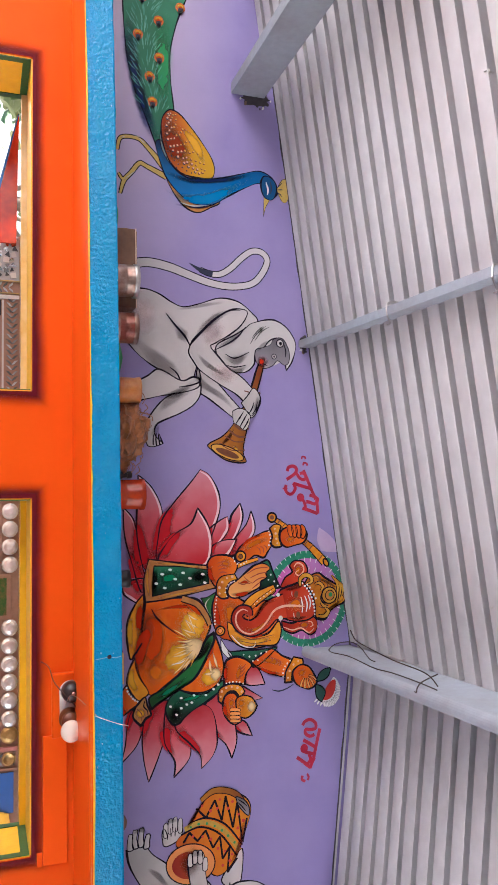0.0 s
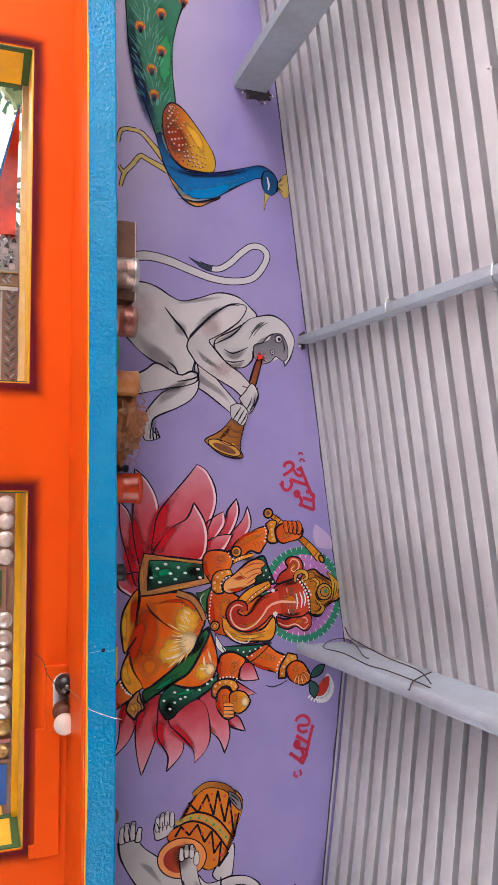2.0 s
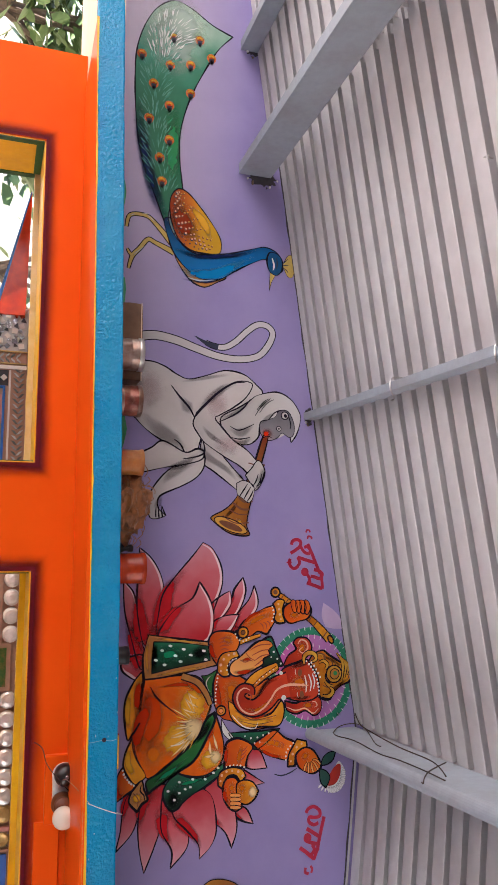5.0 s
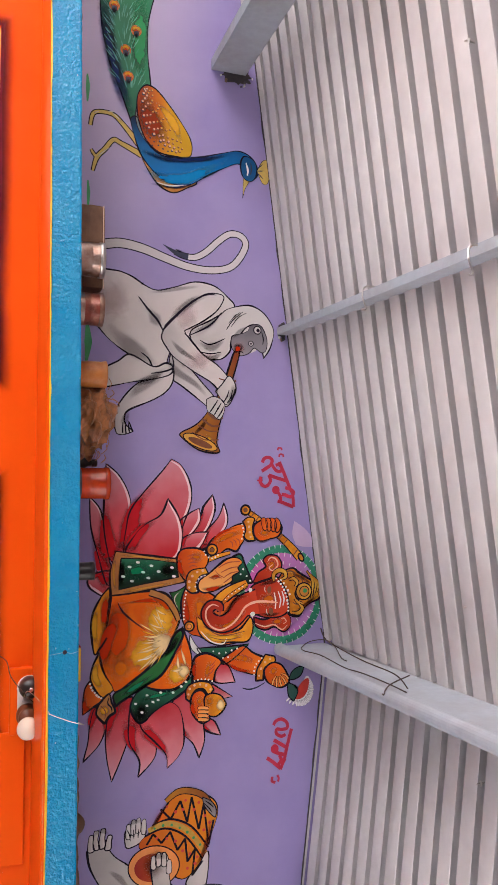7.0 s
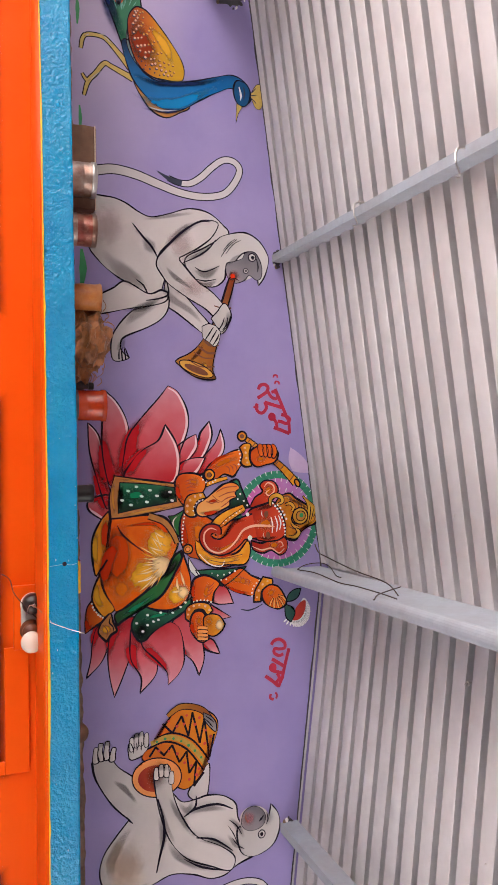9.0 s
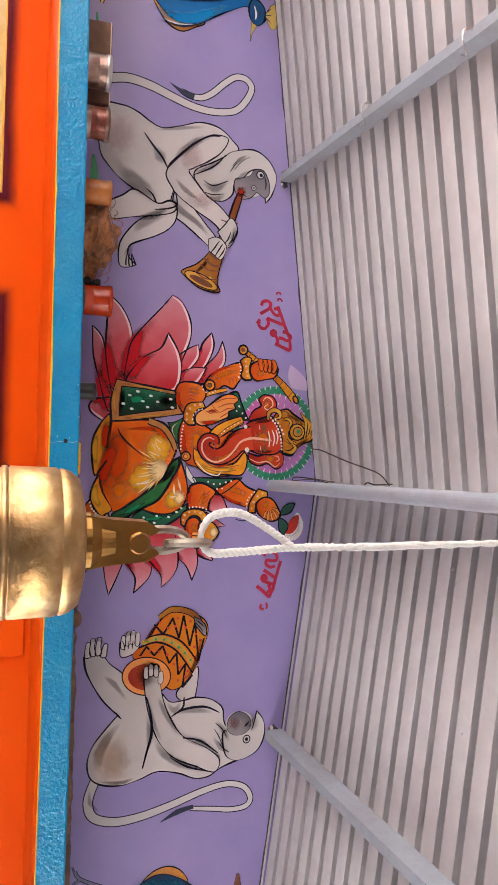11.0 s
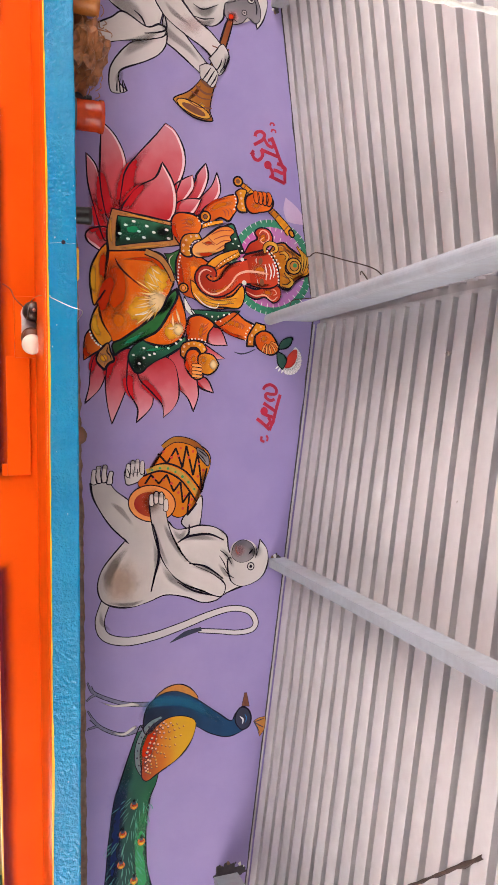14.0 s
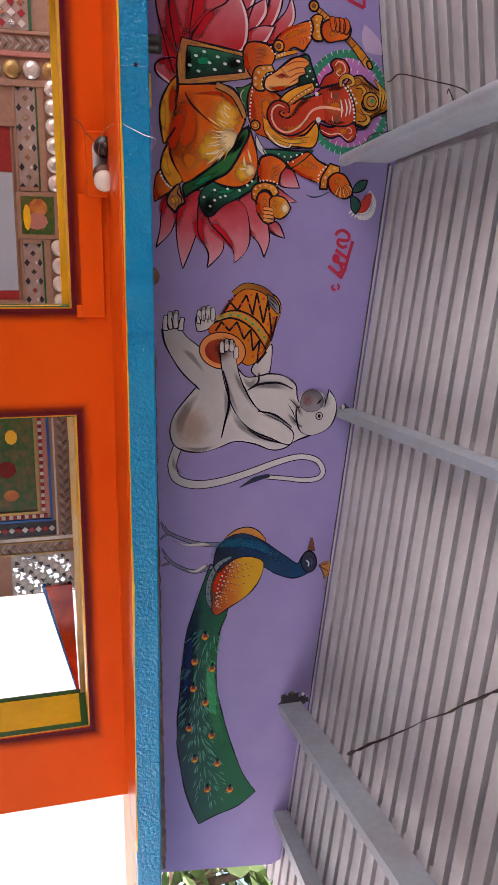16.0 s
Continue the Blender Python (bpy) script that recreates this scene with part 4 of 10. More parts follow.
paint("torso", [(-0.142, -0.228), (-0.155, -0.164), (-0.143, -0.115), (-0.119, -0.074), (-0.107, -0.036), (-0.122, 0.019), (-0.142, 0.079), (-0.134, 0.14), (-0.1, 0.185), (-0.077, 0.202), (-0.031, 0.184), (0.024, 0.139), (0.044, 0.086), (0.032, 0.017), (0.084, -0.001), (0.118, -0.015), (0.119, -0.055), (0.098, -0.098), (0.068, -0.15), (0.028, -0.195), (-0.019, -0.222)], FUR, monkey_west, 3, 0.0065)
paint("far_leg", [(0.117, 0.007), (0.158, 0.012), (0.193, -0.01), (0.22, -0.053), (0.25, -0.119), (0.274, -0.131), (0.292, -0.126), (0.312, -0.108), (0.318, -0.152), (0.26, -0.157), (0.215, -0.135), (0.172, -0.094), (0.155, -0.049)], FUR, monkey_west, 3, 0.0065)
paint("near_leg", [(0.142, -0.202), (0.109, -0.15), (0.088, -0.114), (0.12, -0.048), (0.108, -0.011), (0.116, 0.011), (0.139, 0.005), (0.154, -0.035), (0.168, -0.11), (0.186, -0.203)], FUR, monkey_west, 4, 0.0065)
paint("hood", [(-0.069, 0.184), (-0.084, 0.248), (-0.066, 0.293), (-0.033, 0.32), (-0.002, 0.329), (0.046, 0.316), (0.077, 0.295), (0.077, 0.295), (0.034, 0.288), (-0.021, 0.276), (-0.018, 0.243), (0.015, 0.214), (0.03, 0.192), (0.063, 0.186), (0.088, 0.155), (0.085, 0.111), (0.061, 0.089), (0.032, 0.065), (0.003, 0.069), (-0.026, 0.121), (-0.049, 0.157)], FUR_LIGHT, monkey_west, 5, 0.0065)
paint("cheek", [(0.017, 0.192), (0.003, 0.219), (-0.026, 0.25), (-0.021, 0.276), (0.013, 0.288), (0.049, 0.277), (0.069, 0.236), (0.071, 0.206), (0.046, 0.192)], FUR, monkey_west, 5, 0.0)
paint("muzzle", [(0.016, 0.193), (0.007, 0.218), (-0.004, 0.243), (-0.02, 0.252), (-0.027, 0.273), (-0.018, 0.291), (0.016, 0.306), (0.05, 0.304), (0.06, 0.288), (0.047, 0.265), (0.064, 0.248), (0.073, 0.217), (0.051, 0.193)], FUR_GREY, monkey_west, 6, 0.0037)
oval("eye_ring", (-0.009, 0.275), 0.0119, 0.0119, 0, FUR, monkey_west, 7, 0.0034)
oval("eye", (-0.008, 0.277), 0.0061, 0.0054, 0, BLACK_LINE, monkey_west, 9, 0.0)
oval("eye_ring", (0.034, 0.254), 0.0076, 0.0076, 0, FUR, monkey_west, 7, 0.0027)
oval("eye", (0.034, 0.254), 0.0034, 0.0034, 0, BLACK_LINE, monkey_west, 9, 0.0)
soft_spot("rosy_spot", (0.05, 0.218), 0.0187, 0.0187, 0, S_ROSY, monkey_west, 8)
brush("mouth_line", [(0.065, 0.201), (0.059, 0.216), (0.065, 0.231)], [0.0017, 0.0031, 0.0017], BLACK_LINE, monkey_west, 9, 0.0)
brush("brow", [(-0.005, 0.289), (0.017, 0.294), (0.035, 0.292)], [0.002, 0.0044, 0.0017], BLACK_LINE, monkey_west, 8, 0.0)
soft("hood_shade", [(0.023, 0.19), (0.0, 0.218), (-0.02, 0.247)], [0.0051, 0.0153, 0.0051], S_GREY, monkey_west, 9)
paint("horn", [(0.063, 0.2), (0.067, 0.217), (0.175, 0.186), (0.244, 0.166), (0.296, 0.151), (0.339, 0.145), (0.368, 0.152), (0.362, 0.091), (0.325, 0.038), (0.311, 0.036), (0.29, 0.076), (0.264, 0.104), (0.225, 0.131), (0.164, 0.165)], HORN_GOLD, monkey_west, 7, 0.0065, "gold horn with brown bands")
oval("horn_mouth", (0.338, 0.094), 0.018, 0.055, -21, SPOT_GOLD, monkey_west, 9, 0.003)
oval("horn_hollow", (0.34, 0.094), 0.01, 0.039, -21, HORN_BROWN, monkey_west, 11, 0.0)
brush("horn_band", [(0.251, 0.118), (0.266, 0.139), (0.263, 0.164)], [0.007, 0.008, 0.007], HORN_BROWN, monkey_west, 9, 0.0)
brush("horn_band", [(0.269, 0.1), (0.288, 0.128), (0.289, 0.155)], [0.006, 0.007, 0.006], HORN_BROWN, monkey_west, 9, 0.0)
brush("horn_band", [(0.15, 0.181), (0.154, 0.194), (0.15, 0.205)], [0.006, 0.007, 0.006], HORN_BROWN, monkey_west, 9, 0.0)
paint("near_arm", [(-0.004, -0.012), (-0.004, -0.012), (-0.035, 0.018), (-0.081, 0.07), (-0.109, 0.119), (-0.105, 0.167), (-0.062, 0.148), (-0.025, 0.104), (0.001, 0.06), (0.015, 0.048), (0.069, 0.094), (0.105, 0.146), (0.141, 0.181), (0.174, 0.204), (0.213, 0.191), (0.23, 0.173), (0.205, 0.163), (0.18, 0.149), (0.156, 0.123), (0.13, 0.076), (0.091, 0.016), (0.064, -0.007), (0.032, -0.024)], FUR, monkey_west, 8, 0.0065)
brush("grass", [(0.002, -0.239), (0.058, -0.235), (0.115, -0.24)], [0.006, 0.022, 0.006], GRASS_PAINT, monkey_west, 1, 0.0)

soft("shade", [(0.006, -0.183), (0.053, -0.132), (0.088, -0.081), (0.107, -0.049)], [0.0136, 0.051, 0.0442, 0.0102], S_GREY, monkey_west, 9)
soft("shade", [(-0.051, -0.064), (-0.021, -0.043), (0.002, -0.025)], [0.0102, 0.0374, 0.0136], S_GREY, monkey_west, 9)
soft("shade", [(-0.003, -0.007), (-0.047, 0.028), (-0.088, 0.079), (-0.108, 0.131)], [0.0102, 0.0255, 0.0221, 0.0068], S_GREY, monkey_west, 9)
soft("shade", [(0.013, 0.064), (-0.011, 0.115), (-0.053, 0.16)], [0.0051, 0.017, 0.0051], S_GREY, monkey_west, 9)
soft("shade", [(0.04, 0.086), (0.052, 0.13), (0.02, 0.175)], [0.0051, 0.0306, 0.0068], S_GREY, monkey_west, 9)
soft("shade", [(0.078, 0.101), (0.085, 0.134), (0.06, 0.167)], [0.0051, 0.0204, 0.0068], S_GREY, monkey_west, 9)
soft("shade", [(0.035, 0.003), (0.068, 0.034), (0.1, 0.088)], [0.0068, 0.017, 0.0068], S_GREY, monkey_west, 9)
soft("shade", [(0.175, -0.128), (0.159, -0.063), (0.121, -0.002)], [0.0068, 0.0238, 0.0102], S_GREY, monkey_west, 9)
soft("shade", [(0.219, -0.121), (0.176, -0.077), (0.139, -0.004)], [0.0102, 0.034, 0.017], S_GREY, monkey_west, 9)
soft("shade", [(0.084, -0.011), (0.126, 0.016), (0.166, 0.079), (0.203, 0.115)], [0.0102, 0.0238, 0.017, 0.0068], S_GREY, monkey_west, 9)
soft("shade", [(-0.096, -0.064), (-0.112, 0.007), (-0.13, 0.097)], [0.0068, 0.0136, 0.0068], S_GREY, monkey_west, 9)
soft("shade", [(0.293, -0.14), (0.273, -0.128), (0.25, -0.118)], [0.0136, 0.0204, 0.0068], S_GREY, monkey_west, 9)
soft("shade", [(0.162, 0.185), (0.186, 0.192), (0.211, 0.181)], [0.0102, 0.017, 0.0068], S_GREY, monkey_west, 9)
soft_spot("blush", (-0.069, -0.167), 0.068, 0.0578, 0, S_PINK, monkey_west, 9)
soft_spot("blush", (-0.033, 0.052), 0.051, 0.0442, 0, S_PINK, monkey_west, 9)
soft_spot("blush", (0.096, 0.088), 0.034, 0.051, 0, S_PINK, monkey_west, 9)
soft_spot("cheek", (0.054, 0.212), 0.017, 0.0153, 0, S_RED, monkey_west, 9)
brush("crease", [(-0.083, -0.093), (-0.047, -0.064), (-0.018, -0.037), (0.012, -0.02)], [0.0025, 0.0068, 0.0068, 0.0034], BLACK_LINE, monkey_west, 10, 0.0)
brush("crease", [(0.012, -0.02), (-0.031, 0.016), (-0.074, 0.061), (-0.103, 0.107), (-0.107, 0.144)], [0.0034, 0.0078, 0.0068, 0.0051, 0.0017], BLACK_LINE, monkey_west, 10, 0.0)
brush("crease", [(0.023, 0.057), (-0.002, 0.106), (-0.027, 0.138), (-0.055, 0.16)], [0.0017, 0.0054, 0.0051, 0.0017], BLACK_LINE, monkey_west, 10, 0.0)
brush("crease", [(0.016, 0.045), (0.031, 0.061), (0.053, 0.082)], [0.0017, 0.0051, 0.0017], BLACK_LINE, monkey_west, 10, 0.0)
brush("crease", [(0.034, 0.093), (0.045, 0.124), (0.024, 0.171)], [0.0017, 0.0044, 0.0017], BLACK_LINE, monkey_west, 10, 0.0)
brush("crease", [(0.069, 0.097), (0.073, 0.124), (0.066, 0.158)], [0.0017, 0.0044, 0.0017], BLACK_LINE, monkey_west, 10, 0.0)
brush("crease", [(-0.003, 0.175), (-0.034, 0.196), (-0.062, 0.228)], [0.0014, 0.0031, 0.0014], BLACK_LINE, monkey_west, 10, 0.0)
brush("crease", [(-0.013, 0.19), (-0.043, 0.213), (-0.059, 0.239)], [0.0014, 0.0027, 0.0014], BLACK_LINE, monkey_west, 10, 0.0)
brush("crease", [(-0.023, 0.182), (-0.046, 0.201), (-0.06, 0.22)], [0.0014, 0.0027, 0.0014], BLACK_LINE, monkey_west, 10, 0.0)
brush("crease", [(0.12, -0.051), (0.097, -0.063), (0.081, -0.084)], [0.0042, 0.0051, 0.0017], BLACK_LINE, monkey_west, 10, 0.0)
brush("crease", [(0.083, 0.007), (0.117, 0.012), (0.132, -0.011), (0.141, -0.055)], [0.0034, 0.0051, 0.0051, 0.0025], BLACK_LINE, monkey_west, 10, 0.0)
paint("upper_hand", [(0.185, 0.141), (0.185, 0.141), (0.163, 0.161), (0.137, 0.183), (0.158, 0.202), (0.184, 0.204), (0.208, 0.19), (0.224, 0.174), (0.21, 0.159), (0.197, 0.15)], FUR_LIGHT, monkey_west, 10, 0.0041)
soft("hand_shade", [(0.161, 0.196), (0.186, 0.194), (0.212, 0.177)], 0.0153, S_GREY, monkey_west, 11)
brush("finger", [(0.219, 0.164), (0.201, 0.176), (0.18, 0.183)], [0.0025, 0.0044, 0.0017], BLACK_LINE, monkey_west, 12, 0.0)
brush("finger", [(0.219, 0.177), (0.201, 0.189), (0.179, 0.194)], [0.0025, 0.0044, 0.0017], BLACK_LINE, monkey_west, 12, 0.0)
brush("finger", [(0.208, 0.189), (0.191, 0.198), (0.174, 0.202)], [0.0025, 0.0044, 0.0017], BLACK_LINE, monkey_west, 12, 0.0)
paint("lower_hand", [(0.21, 0.113), (0.21, 0.113), (0.201, 0.137), (0.215, 0.166), (0.244, 0.168), (0.269, 0.153), (0.255, 0.131), (0.243, 0.115)], FUR_LIGHT, monkey_west, 10, 0.0041)
brush("finger", [(0.25, 0.122), (0.231, 0.135), (0.211, 0.148)], [0.0025, 0.0048, 0.0017], BLACK_LINE, monkey_west, 12, 0.0)
brush("finger", [(0.259, 0.135), (0.237, 0.148), (0.219, 0.159)], [0.0025, 0.0048, 0.0017], BLACK_LINE, monkey_west, 12, 0.0)
brush("finger", [(0.265, 0.146), (0.246, 0.159), (0.23, 0.166)], [0.0025, 0.0048, 0.0017], BLACK_LINE, monkey_west, 12, 0.0)
brush("toe", [(0.316, -0.136), (0.3, -0.136), (0.285, -0.135)], [0.0044, 0.0041, 0.0017], BLACK_LINE, monkey_west, 10, 0.0)
brush("toe", [(0.318, -0.126), (0.298, -0.128), (0.281, -0.126)], [0.0044, 0.0041, 0.0017], BLACK_LINE, monkey_west, 10, 0.0)
brush("toe", [(0.316, -0.116), (0.296, -0.119), (0.279, -0.121)], [0.0044, 0.0041, 0.0017], BLACK_LINE, monkey_west, 10, 0.0)
brush("toe", [(0.312, -0.106), (0.296, -0.113), (0.282, -0.118)], [0.0044, 0.0041, 0.0017], BLACK_LINE, monkey_west, 10, 0.0)
brush("horn_line", [(0.309, 0.069), (0.33, 0.105), (0.33, 0.151)], [0.0037, 0.0037, 0.0037], HORN_BROWN, monkey_west, 9, 0.0)
brush("horn_line", [(0.288, 0.087), (0.304, 0.118), (0.304, 0.151)], [0.0037, 0.0037, 0.0037], HORN_BROWN, monkey_west, 9, 0.0)
brush("horn_line", [(0.146, 0.152), (0.152, 0.176)], [0.0037, 0.0037], HORN_BROWN, monkey_west, 9, 0.0)
soft("horn_light", [(0.313, 0.114), (0.339, 0.129), (0.356, 0.147)], 0.0136, S_YELLOW, monkey_west, 8)
soft("horn_dark", [(0.326, 0.064), (0.291, 0.1), (0.261, 0.118)], [0.0051, 0.0136, 0.0051], S_BROWN, monkey_west, 8)

deity = thing("lotus_figure_painting", (0.613, WALL_Y, 2.318), "painted orange seated figure in green sash on a pink lotus", "painting")
petal([(-0.353, -0.285), (-0.353, -0.285), (-0.321, -0.257), (-0.269, -0.243), (-0.197, -0.234), (-0.131, -0.218), (-0.108, -0.235), (-0.189, -0.26), (-0.27, -0.281)], PETAL, deity, 1)
petal([(-0.067, -0.229), (-0.076, -0.248), (-0.101, -0.283), (-0.126, -0.287), (-0.141, -0.263), (-0.14, -0.223)], PETAL, deity, 1)
petal([(-0.447, -0.24), (-0.447, -0.24), (-0.415, -0.204), (-0.367, -0.177), (-0.318, -0.168), (-0.252, -0.178), (-0.171, -0.19), (-0.172, -0.223), (-0.221, -0.238), (-0.286, -0.246), (-0.366, -0.244)], PETAL, deity, 2)
petal([(-0.334, 0.109), (-0.334, 0.109), (-0.291, 0.121), (-0.257, 0.113), (-0.215, 0.076), (-0.199, 0.037), (-0.246, 0.051), (-0.291, 0.091)], PETAL, deity, 1)
petal([(-0.358, 0.074), (-0.358, 0.074), (-0.317, 0.082), (-0.266, 0.064), (-0.23, 0.029), (-0.258, 0.012), (-0.3, 0.038), (-0.325, 0.047)], PETAL, deity, 2)
petal([(-0.319, 0.033), (-0.319, 0.033), (-0.283, 0.036), (-0.247, 0.013), (-0.225, -0.023), (-0.276, -0.028), (-0.304, 0.003)], PETAL, deity, 3)
petal([(-0.249, 0.06), (-0.249, 0.06), (-0.206, 0.037), (-0.191, 0.011), (-0.192, -0.024), (-0.23, -0.018), (-0.247, 0.02)], PETAL, deity, 4)
petal([(-0.462, -0.051), (-0.462, -0.051), (-0.443, -0.021), (-0.393, 0.005), (-0.342, 0.009), (-0.284, -0.01), (-0.201, -0.049), (-0.178, -0.116), (-0.187, -0.185), (-0.269, -0.181), (-0.318, -0.168), (-0.367, -0.131), (-0.425, -0.08)], PETAL, deity, 3)
petal([(-0.347, -0.061), (-0.347, -0.061), (-0.292, -0.028), (-0.234, -0.018), (-0.176, -0.036), (-0.169, -0.1), (-0.191, -0.182), (-0.244, -0.157), (-0.276, -0.124), (-0.301, -0.082)], PETAL, deity, 5)
petal([(0.215, -0.218), (0.278, -0.232), (0.328, -0.252), (0.371, -0.296), (0.371, -0.296), (0.321, -0.283), (0.274, -0.278), (0.228, -0.263)], PETAL_LOW, deity, 1)
petal([(0.212, -0.153), (0.301, -0.166), (0.366, -0.188), (0.432, -0.217), (0.432, -0.217), (0.367, -0.231), (0.294, -0.234), (0.224, -0.215)], PETAL_LOW, deity, 2)
petal([(0.236, -0.162), (0.281, -0.118), (0.332, -0.095), (0.381, -0.097), (0.429, -0.144), (0.429, -0.144), (0.384, -0.14), (0.333, -0.168), (0.284, -0.171)], PETAL_LOW, deity, 3)
petal([(0.255, -0.134), (0.226, -0.087), (0.247, -0.028), (0.332, -0.011), (0.38, -0.025), (0.414, -0.061), (0.414, -0.061), (0.376, -0.064), (0.336, -0.097), (0.295, -0.135)], PETAL_LOW, deity, 4)
petal([(0.237, -0.049), (0.192, -0.002), (0.252, 0.032), (0.338, 0.05), (0.396, 0.033), (0.396, 0.033), (0.351, 0.013), (0.313, -0.029), (0.279, -0.049)], PETAL_LOW, deity, 3)
petal([(0.285, 0.022), (0.293, 0.075), (0.339, 0.099), (0.339, 0.099), (0.323, 0.057)], PETAL_LOW, deity, 2)
petal([(0.131, 0.082), (0.131, 0.082), (0.142, 0.121), (0.191, 0.143), (0.191, 0.143), (0.19, 0.093), (0.172, 0.071)], PETAL_LOW, deity, 2)
petal([(0.189, 0.071), (0.189, 0.071), (0.232, 0.135), (0.232, 0.135), (0.234, 0.07)], PETAL_LOW, deity, 2)
oval("halo_ring", (-0.057, 0.289), 0.148, 0.139, 0, HALO_GREEN, deity, 1, 0)
oval("halo", (-0.057, 0.289), 0.125, 0.116, 0, HALO_PINK, deity, 2, 0)
rays(deity, (-0.057, 0.289), 0.142, 0.133, DOT_WHITE, 3)
paint("throne_cloth", [(-0.2, -0.211), (-0.2, -0.211), (-0.186, -0.121), (-0.171, -0.013), (-0.171, -0.013), (-0.107, -0.006), (-0.107, -0.006), (-0.087, -0.121), (-0.074, -0.222), (-0.074, -0.222), (-0.137, -0.227)], BROCADE, deity, 6, 0.0095, "brown bordered green cloth")
soft("cloth_light", [(-0.186, -0.212), (-0.137, -0.217), (-0.086, -0.21)], 0.0085, S_GOLD, deity, 7)
soft("cloth_light", [(-0.19, -0.197), (-0.18, -0.121), (-0.167, -0.035)], 0.0068, S_GOLD, deity, 7)
soft("cloth_light", [(-0.084, -0.197), (-0.095, -0.121), (-0.108, -0.026)], 0.0068, S_GOLD, deity, 7)
paint("cloth_field", [(-0.18, -0.196), (-0.18, -0.196), (-0.175, -0.121), (-0.162, -0.036), (-0.162, -0.036), (-0.121, -0.029), (-0.121, -0.029), (-0.107, -0.121), (-0.092, -0.202), (-0.092, -0.202), (-0.145, -0.199)], CLOTH_GREEN, deity, 7, 0.0048)
soft_spot("cloth_sheen", (-0.143, -0.15), 0.0289, 0.0476, 0, S_GREEN, deity, 8)
soft_spot("cloth_dark", (-0.143, -0.059), 0.0255, 0.034, 0, S_BLACK, deity, 8)
soft("cloth_dark", [(-0.177, -0.192), (-0.136, -0.195), (-0.096, -0.197)], 0.017, S_BLACK, deity, 8)
oval("cloth_dot", (-0.155, -0.172), 0.0036, 0.0058, -10, DOT_WHITE, deity, 9, 0.0)
oval("cloth_dot", (-0.167, -0.148), 0.0036, 0.0058, -10, DOT_WHITE, deity, 9, 0.0)
oval("cloth_dot", (-0.129, -0.19), 0.0036, 0.0058, -10, DOT_WHITE, deity, 9, 0.0)
oval("cloth_dot", (-0.115, -0.165), 0.0036, 0.0058, -10, DOT_WHITE, deity, 9, 0.0)
oval("cloth_dot", (-0.139, -0.133), 0.0036, 0.0058, -10, DOT_WHITE, deity, 9, 0.0)
oval("cloth_dot", (-0.122, -0.118), 0.0036, 0.0058, -10, DOT_WHITE, deity, 9, 0.0)
oval("cloth_dot", (-0.156, -0.109), 0.0036, 0.0058, -10, DOT_WHITE, deity, 9, 0.0)
oval("cloth_dot", (-0.139, -0.088), 0.0036, 0.0058, -10, DOT_WHITE, deity, 9, 0.0)
oval("cloth_dot", (-0.149, -0.049), 0.0036, 0.0058, -10, DOT_WHITE, deity, 9, 0.0)
oval("cloth_dot", (-0.124, -0.043), 0.0036, 0.0058, -10, DOT_WHITE, deity, 9, 0.0)
paint("far_knee", [(-0.1, -0.228), (-0.1, -0.228), (-0.074, -0.251), (-0.027, -0.274), (0.021, -0.277), (0.081, -0.268), (0.067, -0.254), (0.032, -0.233), (-0.025, -0.236), (-0.073, -0.227)], CLOTH_OCHRE, deity, 6, 0.0085)
soft("knee_red", [(-0.089, -0.232), (-0.033, -0.241), (0.028, -0.238)], 0.0238, S_RED, deity, 7)
soft("knee_light", [(-0.042, -0.264), (0.006, -0.269), (0.059, -0.264)], 0.0153, S_YELLOW, deity, 7)
paint("foot", [(0.152, -0.278), (0.152, -0.278), (0.174, -0.293), (0.218, -0.298), (0.244, -0.298), (0.244, -0.298), (0.225, -0.269), (0.207, -0.243), (0.181, -0.266)], SKIN, deity, 6, 0.0085)
soft("foot_shade", [(0.186, -0.295), (0.226, -0.291), (0.22, -0.272)], 0.0136, S_RED, deity, 7)
paint("shin_cloth", [(0.071, -0.25), (0.071, -0.25), (0.109, -0.27), (0.148, -0.278), (0.181, -0.263), (0.201, -0.243), (0.188, -0.22), (0.172, -0.211), (0.144, -0.234), (0.108, -0.25)], CLOTH_OCHRE, deity, 7, 0.0085)
soft("shin_light", [(0.102, -0.26), (0.141, -0.266), (0.178, -0.247)], 0.017, S_YELLOW, deity, 8)
dots("anklet_beads", [(0.161, -0.279), (0.171, -0.276), (0.179, -0.272), (0.186, -0.266), (0.193, -0.261), (0.198, -0.255), (0.202, -0.248)], 0.0032, 0.0032, DOT_WHITE, deity, 9)
paint("wrap_end", [(0.213, -0.25), (0.192, -0.227), (0.217, -0.219), (0.242, -0.209), (0.253, -0.225), (0.272, -0.238), (0.272, -0.238), (0.246, -0.261), (0.222, -0.256)], BROCADE, deity, 9, 0.0085)
soft_spot("wrap_light", (0.236, -0.24), 0.0153, 0.017, 0, S_YELLOW, deity, 10)
brush("wrap_line", [(0.202, -0.227), (0.218, -0.23), (0.23, -0.22), (0.244, -0.218)], [0.0017, 0.0041, 0.0041, 0.0017], BLACK_LINE, deity, 10, 0.0)
brush("wrap_line", [(0.222, -0.25), (0.239, -0.236), (0.258, -0.238)], [0.0017, 0.0027, 0.0017], HORN_BROWN, deity, 10, 0.0)
